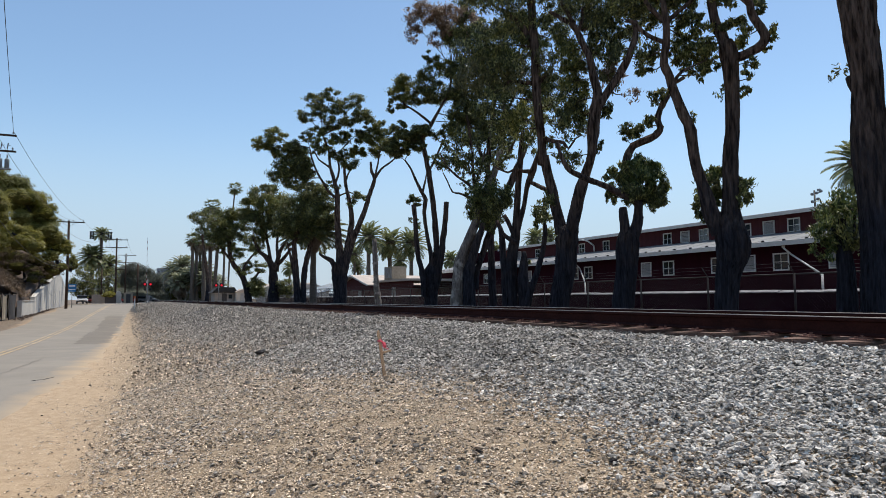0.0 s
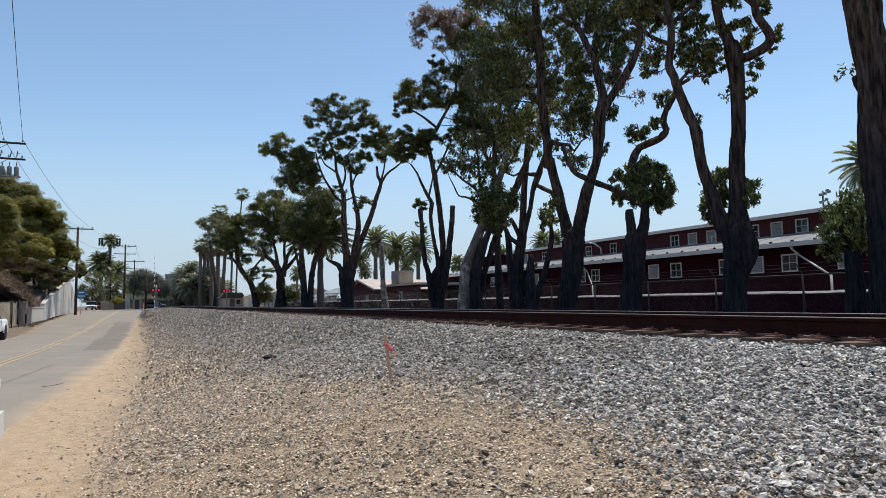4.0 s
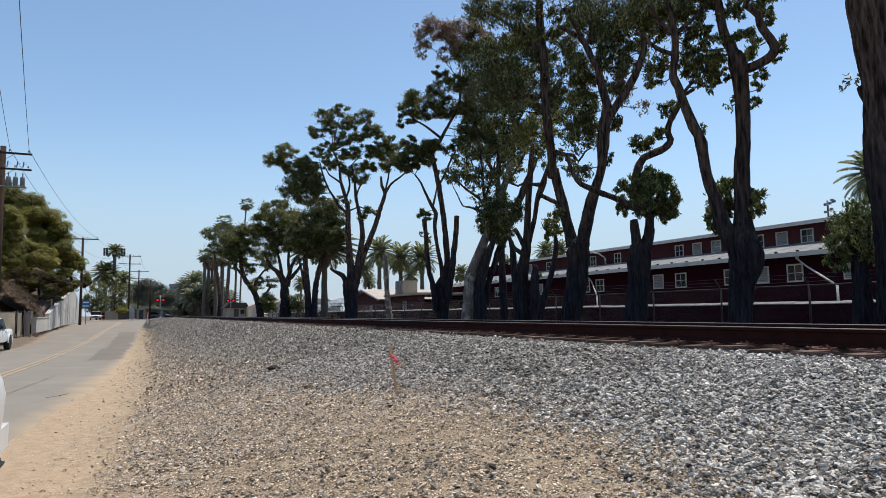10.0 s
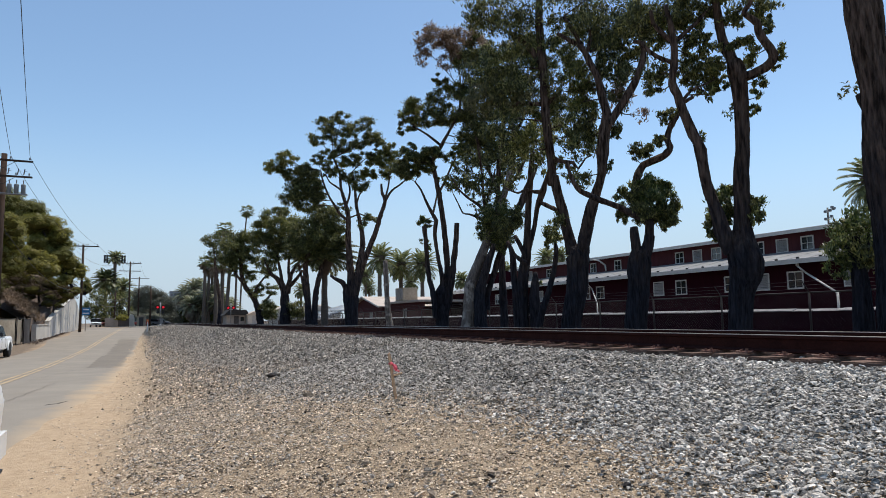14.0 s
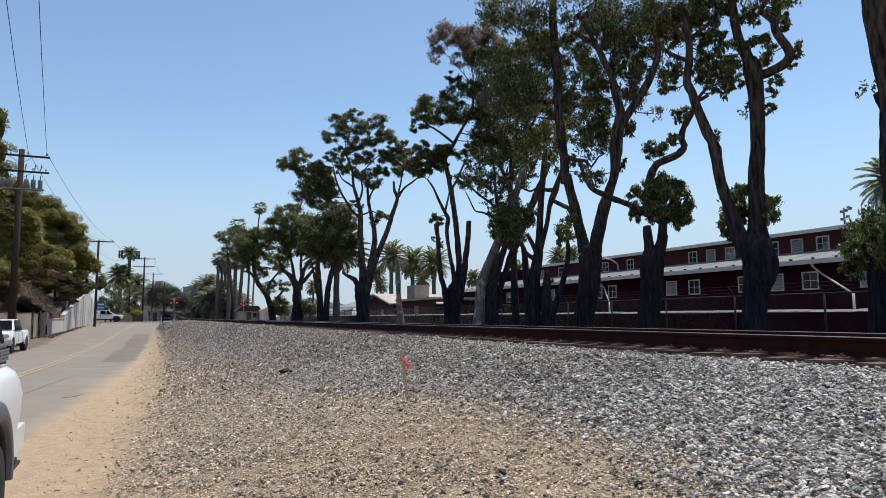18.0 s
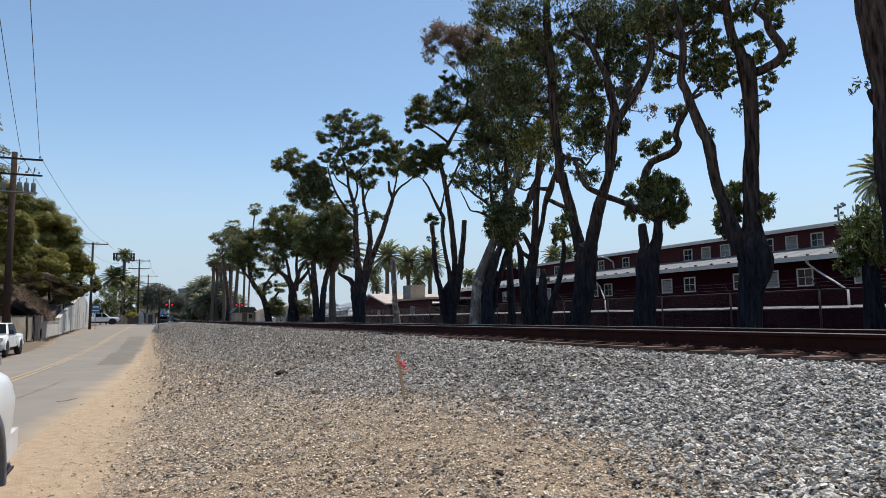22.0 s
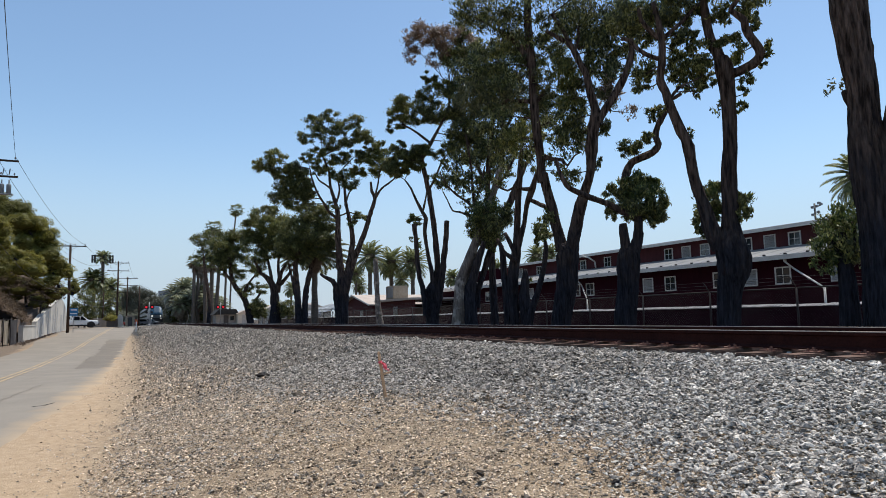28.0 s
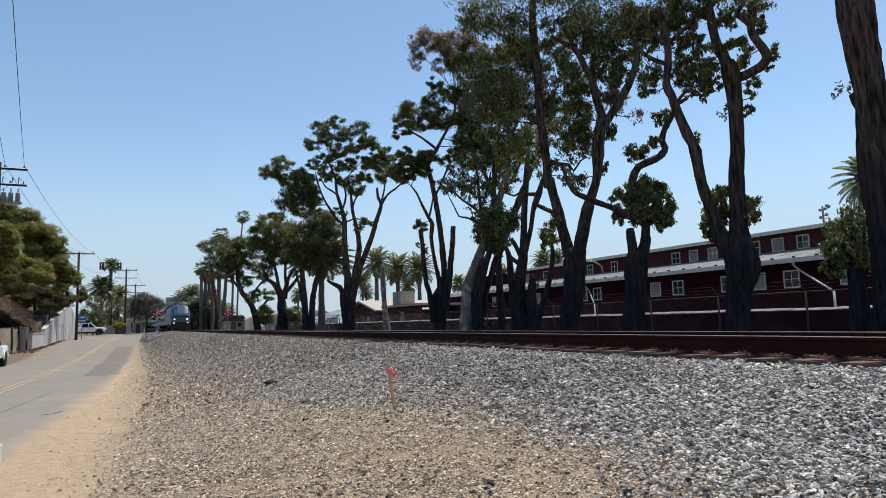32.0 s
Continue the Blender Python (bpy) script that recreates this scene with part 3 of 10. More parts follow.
for k, (x0, y0, x1, y1) in enumerate(((-2.42, 14.6, -2.02, 22.0), (-1.80, 31.6, -1.58, 46.0), (-0.86, 19.3, -0.45, 19.7), (-2.9, 24.0, -2.1, 30.5))):
    bm = bmesh.new()
    rnd = random.Random(k)
    pts = [(x0 + (x1 - x0) * i / 14 + rnd.uniform(-0.06, 0.06), y0 + (y1 - y0) * i / 14) for i in range(15)]
    for (a, b), (c, d) in zip(pts, pts[1:]):
        za, zc = float(land(a, b)) + 0.036, float(land(c, d)) + 0.036
        bm.faces.new([bm.verts.new(p) for p in ((a - 0.008, b, za), (a + 0.008, b, za), (c + 0.008, d, zc), (c - 0.008, d, zc))])
    me = bpy.data.meshes.new("road_crack")
    bm.to_mesh(me)
    bm.free()
    me.materials.append(TAR)
    tagged(new("road_crack", me), "dark sealed crack across the asphalt", "road crack", kind="structure")


# ---- loose stones ----
def stones(rng, n, x0, x1, y0, y1, size, keep, sink=0.25, pile=0.95):
    """Corner points (n, 8, 3) of angular stones lying on the land."""
    x, y = rng.uniform(x0, x1, n), rng.uniform(y0, y1, n)
    ok = keep(x, y)
    x, y = x[ok], y[ok]
    n = len(x)
    s = size * np.exp(rng.normal(0, 0.27, n))
    cube = np.array([(a, b, c) for a in (-1, 1) for b in (-1, 1) for c in (-1, 1)], float)
    p = cube[None] * (1 + rng.uniform(-0.55, 0.15, (n, 8, 3)))
    p *= (np.stack([rng.uniform(0.75, 1.25, n), rng.uniform(0.6, 1.0, n), rng.uniform(0.28, 0.62, n)], 1) * s[:, None] * 0.5)[:, None]
    tip = 0.25 if pile < 0.7 else 0.4
    a, t, q = rng.uniform(0, 6.28, n), rng.normal(0, tip, n)[:, None], rng.normal(0, tip, n)[:, None]
    ca, sa = np.cos(a)[:, None], np.sin(a)[:, None]
    p[..., 0], p[..., 2] = p[..., 0] * np.cos(t) - p[..., 2] * np.sin(t), p[..., 0] * np.sin(t) + p[..., 2] * np.cos(t)
    p[..., 1], p[..., 2] = p[..., 1] * np.cos(q) - p[..., 2] * np.sin(q), p[..., 1] * np.sin(q) + p[..., 2] * np.cos(q)
    px, py = p[..., 0] * ca - p[..., 1] * sa, p[..., 0] * sa + p[..., 1] * ca
    lift = s * (0.25 - sink + rng.uniform(-0.25, pile, n))
    z = land(x, y) + relief(x, y) + lift
    return np.stack([px + x[:, None], py + y[:, None], p[..., 2] + z[:, None]], 2)


def rocks(rng, n, x0, x1, y0, y1, size, keep, sink=0.25, pile=0.6, flat=1.0):
    """Corner points (n, 10, 3) of flattish five-sided crushed stones: a wide ring below, a smaller shifted ring above."""
    x, y = rng.uniform(x0, x1, n), rng.uniform(y0, y1, n)
    ok = keep(x, y)
    x, y = x[ok], y[ok]
    n = len(x)
    s = size * np.exp(rng.normal(0, 0.30, n))
    a = (np.arange(5)[None] + rng.uniform(-0.38, 0.38, (n, 5))) * 2 * np.pi / 5
    r = rng.uniform(0.72, 1.12, (n, 5))
    across, h = rng.uniform(0.55, 0.95, n)[:, None], rng.uniform(0.16, 0.42, n)[:, None] * flat
    lo = np.stack([r * np.cos(a), r * np.sin(a) * across, -h * rng.uniform(0.5, 1.0, (n, 5))], 2)
    k = rng.uniform(0.45, 0.88, (n, 5))
    off = rng.normal(0, 0.14, (n, 2))
    hi = np.stack([r * k * np.cos(a) + off[:, :1], (r * k * np.sin(a) + off[:, 1:]) * across, h * rng.uniform(0.45, 1.0, (n, 5))], 2)
    p = np.concatenate([lo, hi], 1) * (s * 0.5)[:, None, None]
    w, t, q = rng.uniform(0, 6.28, n)[:, None], rng.normal(0, 0.30, n)[:, None], rng.normal(0, 0.30, n)[:, None]
    p[..., 0], p[..., 2] = p[..., 0] * np.cos(t) - p[..., 2] * np.sin(t), p[..., 0] * np.sin(t) + p[..., 2] * np.cos(t)
    p[..., 1], p[..., 2] = p[..., 1] * np.cos(q) - p[..., 2] * np.sin(q), p[..., 1] * np.sin(q) + p[..., 2] * np.cos(q)
    px, py = p[..., 0] * np.cos(w) - p[..., 1] * np.sin(w), p[..., 0] * np.sin(w) + p[..., 1] * np.cos(w)
    z = land(x, y) + relief(x, y) + s * (0.25 - sink + rng.uniform(-0.25, pile, n))
    return np.stack([px + x[:, None], py + y[:, None], p[..., 2] + z[:, None]], 2)


ROCK_SIDES = np.array([(0, 1, 6, 5), (1, 2, 7, 6), (2, 3, 8, 7), (3, 4, 9, 8), (4, 0, 5, 9)])


def rock_mesh(name, p, material):
    n = len(p)
    f = np.concatenate([ROCK_SIDES[:, [0, 1, 2]], ROCK_SIDES[:, [0, 2, 3]], [(5, 6, 7), (5, 7, 8), (5, 8, 9)]])
    return quick_mesh(name, p.reshape(-1, 3), (f[None] + 10 * np.arange(n)[:, None, None]).reshape(-1, 3), material)


def flake_mesh(name, p, material):
    """Small stones, each a low five-sided flake with an off-centre crown."""
    n = len(p)
    top = p[:, 5:].mean(axis=1, keepdims=True) * 0.6 + p[:, 5:6] * 0.4
    f = np.array([(0, 1, 5), (1, 2, 5), (2, 3, 5), (3, 4, 5), (4, 0, 5)])
    return quick_mesh(name, np.concatenate([p[:, :5], top], 1).reshape(-1, 3), (f[None] + 6 * np.arange(n)[:, None, None]).reshape(-1, 3), material)


STONE_FACES = np.array([(0, 1, 3, 2), (4, 6, 7, 5), (0, 4, 5, 1), (2, 3, 7, 6), (1, 5, 7, 3)])


def stone_mesh(name, p, material):
    n = len(p)
    f = (STONE_FACES[None] + 8 * np.arange(n)[:, None, None]).reshape(-1, 4)
    return quick_mesh(name, p.reshape(-1, 3), f, material)


def chip_mesh(name, p, material, peak=0.25):
    """Far stones, each a low four-sided chip."""
    n = len(p)
    top = p[:, [1, 3, 7, 5]].mean(axis=1, keepdims=True) + (p[:, 1:2] - p[:, 7:8]) * 0.2
    top[..., 2] += peak * np.linalg.norm(p[:, 1] - p[:, 7], axis=1)[:, None]
    v = np.concatenate([p[:, [0, 2, 6, 4]], top], axis=1)
    f = (np.array([(0, 4, 1), (1, 4, 2), (2, 4, 3), (3, 4, 0)])[None] + 5 * np.arange(n)[:, None, None]).reshape(-1, 3)
    return quick_mesh(name, v.reshape(-1, 3), f, material)


rng = np.random.default_rng(4)


def line_of_grey(x, y):
    """Grey ballast lies uphill of this wavering line."""
    return x - np.interp(y, [2, 5, 7, 8.5, 14, 26, 60], [2.72, 3.08, 3.02, 2.4, 1.75, 1.35, 1.3]) + 0.07 * np.sin(y * 1.1) + 0.08 * np.sin(x * 3 + y * 2.4)


seen_side = lambda x, y: y > 0.50 * x - 0.2
grey = lambda x, y: seen_side(x, y) & (line_of_grey(x, y) > rng.normal(0, 1, len(x)) * np.interp(y, [3, 7, 14], [0.22, 0.32, 0.6]))
fade = lambda x, y: seen_side(x, y) & (line_of_grey(x, y) < 0.5) & (x > toe(y) - 0.05 + np.abs(rng.normal(0, 0.45, len(x))) * np.sign(rng.uniform(-0.14, 1, len(x))))
ballast = empty("ballast", pose(0, 0, 0), "grey crushed-stone ballast heaped along the track", "ballast", kind="structure")
close = rocks(rng, 104000, 1.6, 5.97, 0.8, 6.7, 0.032, lambda x, y: grey(x, y) & (y < 5.0 + 0.6 * rng.normal(0, 1, len(y))), 0.25, 0.85, 1.0)
middle = rocks(rng, 138000, 0.2, 5.97, 3.4, 13.0, 0.038, lambda x, y: grey(x, y) & (y > 5.0 + 0.6 * rng.normal(0, 1, len(y))), 0.25, 0.8, 1.25)
outside = lambda x, y: ~seen_side(x, y) & (x > 2.9)
between_ties = lambda x, y: np.abs((y + 4) / 0.497 - np.round((y + 4) / 0.497)) > 0.27
bits = [stones(rng, 34000, 0.6, 5.97, 13.0, 28.0, 0.050, grey), stones(rng, 22000, 0.6, 5.97, 28.0, 62.0, 0.070, grey), stones(rng, 9000, 1.4, 5.97, 62.0, 109.0, 0.09, grey),
        stones(rng, 6500, 2.6, 5.97, -14.0, 3.2, 0.085, outside)]
order = np.argsort(np.hypot(close[:, 0, 0] - 2.9, close[:, 0, 1] - 2.2))
STONES_APART = close[order[:300]]
in_crib = rocks(rng, 11000, 5.93, 6.44, 2.5, 20.0, 0.036, between_ties, 0.10, 0.5)
tagged(part("loose_ballast", rock_mesh("loose_ballast", np.concatenate([close[order[300:]], in_crib]), GREY_STONE), None, ballast, "grey angular crushed stones"), kind="stuff")
tagged(part("middle_ballast", flake_mesh("middle_ballast", middle, FAR_GREY), None, ballast, "grey angular crushed stones"), kind="stuff")
tagged(part("far_ballast", chip_mesh("far_ballast", np.concatenate(bits), DISTANT_GREY, 0.15), None, ballast, "grey angular crushed stones"), kind="stuff")
gravel = empty("gravel", pose(0, 0, 0), "tan and grey gravel strewn over the sandy bank", "gravel", kind="structure")
bits = [stones(rng, 30000, -1.0, 4.0, 12.0, 30.0, 0.040, fade, 0.3), stones(rng, 16000, -0.5, 3.5, 30.0, 70.0, 0.048, fade, 0.3),
        stones(rng, 5000, 0.0, 3.0, -14.0, 1.6, 0.035, lambda x, y: x > -9)]
fine = [rocks(rng, 84000, -1.0, 3.8, 1.5, 5.5, 0.0180, fade, 0.10, 0.45, 1.0), rocks(rng, 80000, -1.0, 3.8, 5.5, 12.0, 0.0245, fade, 0.15, 0.45, 1.0)]
tagged(part("loose_gravel", flake_mesh("loose_gravel", np.concatenate([fine[0][::2], fine[1][::4]]), TAN_STONE), None, gravel, "small tan and grey flakes"), kind="stuff")
tagged(part("brown_gravel", flake_mesh("brown_gravel", np.concatenate([fine[0][1::2], fine[1][1::4], fine[1][2::4]]), BROWN_STONE), None, gravel, "small brown-grey flakes"), kind="stuff")
tagged(part("strewn_ballast", flake_mesh("strewn_ballast", fine[1][3::4], FAR_GREY), None, gravel, "grey flakes strewn down the bank"), kind="stuff")
tagged(part("fine_gravel", chip_mesh("fine_gravel", np.concatenate([bits[0][::4], bits[1][::3], bits[2]]), TAN_STONE, 0.12), None, gravel, "small tan and grey stones"), kind="stuff")
tagged(part("grey_gravel", chip_mesh("grey_gravel", np.concatenate([bits[0][1::4], bits[0][2::4], bits[0][3::4], bits[1][1::3], bits[1][2::3]]), BROWN_STONE, 0.16), None, gravel, "small brown-grey stones"), kind="stuff")
# larger flat pieces lie in loose drifts over the fines
drift = lambda x, y: fade(x, y) & (np.sin(x * 2.3 + y * 1.1) + np.sin(x * 0.9 - y * 1.7 + 1.0) + rng.normal(0, 0.7, len(x)) > 0.2)
tagged(part("scattered_stones", rock_mesh("scattered_stones", np.concatenate([rocks(rng, 11000, -0.6, 3.8, 1.5, 16.0, 0.041, drift, 0.2, 0.4, 0.9), rocks(rng, 160, -1.7, -0.2, 4.0, 24.0, 0.034, lambda x, y: x < toe(y), 0.2, 0.2)]), BROWN_STONE), None, gravel, "flat brown-grey stones among the gravel"), kind="stuff")
tagged(part("scattered_ballast", rock_mesh("scattered_ballast", rocks(rng, 6500, 0.0, 4.0, 2.0, 26.0, 0.041, drift, 0.2, 0.4), FAR_GREY), None, gravel, "grey stones among the gravel"), kind="stuff")


# ---- railway track, curving seaward far beyond the crossing ----
CURVE_FROM, CURVE_RADIUS = 335.0, 300.0


def along(s, off=0.0):
    """Place and heading (radians, clockwise from +y) on the track at distance s, off metres to the right of its axis."""
    if s <= CURVE_FROM:
        return 7.25 + off, s, 0.0
    a = (s - CURVE_FROM) / CURVE_RADIUS
    return 7.25 + CURVE_RADIUS - (CURVE_RADIUS - off) * math.cos(a), CURVE_FROM + (CURVE_RADIUS - off) * math.sin(a), a


track = empty("railway_track", pose(0, 0, 0), "single railway track with rusty rails on wooden ties", "railway track", kind="structure")
PROFILE = [(-0.076, 0.0), (-0.076, 0.012), (-0.012, 0.035), (-0.010, 0.135), (-0.037, 0.150), (-0.037, 0.180), (-0.030, 0.186),
           (0.030, 0.186), (0.037, 0.180), (0.037, 0.150), (0.010, 0.135), (0.012, 0.035), (0.076, 0.012), (0.076, 0.0)]


def sweep(name, profile, off, stations, material, z0):
    v, f = [], []
    k = len(profile)
    for s in stations:
        for px, pz in profile:
            x, y, a = along(s, off + px)
            v.append((x, y, z0 + pz))
    for j in range(len(stations) - 1):
        for i in range(k):
            a, b = j * k + i, j * k + (i + 1) % k
            f.append((a, b, b + k, a + k))
    f += [tuple(range(k))[::-1], tuple(range((len(stations) - 1) * k, len(stations) * k))]
    return mesh_of(name, v, f, material)


stations = [-60, -20, 0, 20, 60, 120, 180, 335] + [335 + 8 * i for i in range(1, 36)]
for off in (-0.75, 0.75):
    r = part("rail", sweep("rail", PROFILE, off, stations, RUST, RAIL_TOP_Z - 0.186), None, track, "rust-brown steel rail")
    part("running_surface", sweep("running_surface", [(-0.0378, -0.005), (-0.033, 0.001), (-0.027, 0.003), (0.027, 0.003), (0.033, 0.001), (0.0378, -0.005)], off, stations, RAIL_TOP, RAIL_TOP_Z), None, r, "worn shiny rail head")
rnd = random.Random(8)
tie_mesh = mesh_of("tie", [], [], TIE_WOOD)
bm = box((-1.3, 1.3, -0.115, 0.115, -0.17, 0.0), bevel=0.012)
bm.to_mesh(tie_mesh)
bm.free()
plate_mesh = mesh_of("tie_plate", [], [], PLATE_RUST)
bm = box((-0.20, 0.20, -0.09, 0.09, 0.0, 0.014), (-0.12, -0.085, -0.09, 0.09, 0.014, 0.026), (0.085, 0.12, -0.09, 0.09, 0.014, 0.026),
         (-0.175, -0.15, -0.06, -0.035, 0.014, 0.036), (-0.155, -0.13, 0.04, 0.065, 0.014, 0.036), (0.14, 0.165, -0.06, -0.035, 0.014, 0.036), (-0.105, -0.08, 0.005, 0.03, 0.026, 0.048))
bm.to_mesh(plate_mesh)
bm.free()
for i in range(262):
    s = -4 + 0.497 * i
    t = part("tie", tie_mesh, None, track)
    t.matrix_basis = pose(7.25 + rnd.uniform(-0.05, 0.05), s + rnd.uniform(-0.03, 0.03), TIE_TOP_Z - 0.004 + rnd.uniform(-0.008, 0.0), 0, rnd.uniform(-0.4, 0.4), rnd.uniform(-1.2, 1.2))
    if s < 26:
        for x in (-0.75, 0.75):
            p = part("tie_plate", plate_mesh, None, t)
            p.location = (x, 0, 0.001)
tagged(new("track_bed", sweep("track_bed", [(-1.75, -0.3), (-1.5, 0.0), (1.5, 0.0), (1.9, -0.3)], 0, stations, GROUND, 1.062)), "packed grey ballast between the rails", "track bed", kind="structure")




# ---- trees ----
def spline(points, step):
    """Catmull-Rom through control points (any width), about step metres apart."""
    P = [np.array(p, float) for p in points]
    P = [2 * P[0] - P[1]] + P + [2 * P[-1] - P[-2]]
    out = []
    for i in range(1, len(P) - 2):
        a, b, c, d = P[i - 1:i + 3]
        n = max(2, int(np.linalg.norm((c - b)[:3]) / step))
        for k in range(n):
            t = k / n
            out.append(0.5 * (2 * b + (c - a) * t + (2 * a - 5 * b + 4 * c - d) * t * t + (3 * b - a - 3 * c + d) * t ** 3))
    out.append(P[-2])
    return np.array(out)


def tube(points, rng, sides=11, step=0.3, rough=0.10, slim=0.86):
    """Vertices and faces of a knobbly tapered limb through (x, y, z, radius)."""
    S = spline(points, step)
    c, r = S[:, :3], np.maximum(S[:, 3], 0.008)
    d = np.gradient(c, axis=0)
    d /= np.linalg.norm(d, axis=1)[:, None]
    side = np.cross(d, [0.2, 1.0, 0.1])
    side /= np.linalg.norm(side, axis=1)[:, None]
    up = np.cross(side, d)
    a = np.arange(sides) * 2 * np.pi / sides
    ridge = 1 + rough * rng.normal(0, 0.6, sides)[None] + rough * 0.8 * rng.normal(0, 1, (len(c), sides))
    if sides >= 30:
        k = 15
        drift = np.cumsum(rng.normal(0, 0.16, (len(c), 1)), axis=0)
        wave = k * a[None] + drift * 1.5 + 0.9 * np.sin(3 * a[None] - 2 * drift)
        ridge = 1 + 0.13 * (np.abs(np.sin(0.5 * wave)) - 0.6) + 0.05 * np.sin(3 * a[None] + 0.5 * drift) + 0.025 * rng.normal(0, 1, (len(c), sides))
    R = slim * r[:, None] * ridge
    v = c[:, None] + R[..., None] * (np.cos(a)[None, :, None] * side[:, None] + np.sin(a)[None, :, None] * up[:, None])
    v = np.concatenate([v.reshape(-1, 3), c[-1:] + d[-1:] * r[-1] * 0.15])
    n = len(c)
    i = np.arange(n - 1)[:, None] * sides + np.arange(sides)[None]
    j = np.arange(n - 1)[:, None] * sides + (np.arange(sides) + 1)[None] % sides
    f = np.stack([i, j, j + sides, i + sides], 2).reshape(-1, 4)
    e = (n - 1) * sides
    k = np.arange(sides)
    tip = np.stack([e + k, e + (k + 1) % sides, np.full(sides, n * sides), np.full(sides, n * sides)], 1)
    return v, f, tip[:, :3]


def tube_mesh(name, points, rng, material, sides=11, step=0.3, rough=0.10, slim=0.86):
    v, f, tip = tube(points, rng, sides, step, rough, slim)
    me = bpy.data.meshes.new(name)
    me.from_pydata(v.tolist(), [], f.tolist() + tip.tolist())
    me.materials.append(material)
    me.shade_smooth()
    return me


def leaf_cloud(rng, centres, spread, count, size, droop=0.6, slim=0.13, heart=None, stray=0.55, flat=False):
    """Quads of count leaves, scattered in tufts about the centres (n, 3) with spreads (n, 3); with a heart they face outwards from it."""
    k = rng.integers(0, len(centres), count)
    p = centres[k] + rng.normal(0, 1, (count, 3)) * spread[k]
    s = size * rng.uniform(0.6, 1.3, count)
    d = rng.normal(0, 1, (count, 3))
    d[:, 2] -= droop * 1.4
    d /= np.linalg.norm(d, axis=1)[:, None]
    face = rng.normal(0, 1, (count, 3))
    if heart is not None:
        out = p - (heart[k] if heart.ndim == 2 else heart)
        out /= np.maximum(np.linalg.norm(out, axis=1), 1e-6)[:, None]
        face = face * stray + out + np.array((0, 0, 0.5 if flat else 0.35))
    if flat:
        face /= np.linalg.norm(face, axis=1)[:, None]
        d -= face * (d * face).sum(1)[:, None]
        d /= np.maximum(np.linalg.norm(d, axis=1), 1e-6)[:, None]
    w = np.cross(d, face)
    w /= np.maximum(np.linalg.norm(w, axis=1), 1e-6)[:, None]
    a, b = d * s[:, None] * 0.5, w * s[:, None] * slim
    m = p + a * 0.15
    return np.stack([p - a, m + b, p + a, m - b], 1)


def cloud_mesh(name, quads, material, three=False):
    n = len(quads)
    if three:
        return quick_mesh(name, quads[:, :3].reshape(-1, 3), np.arange(3 * n).reshape(n, 3), material)
    return quick_mesh(name, quads.reshape(-1, 3), np.arange(4 * n).reshape(n, 4), material)


TREE_SEED = [100]


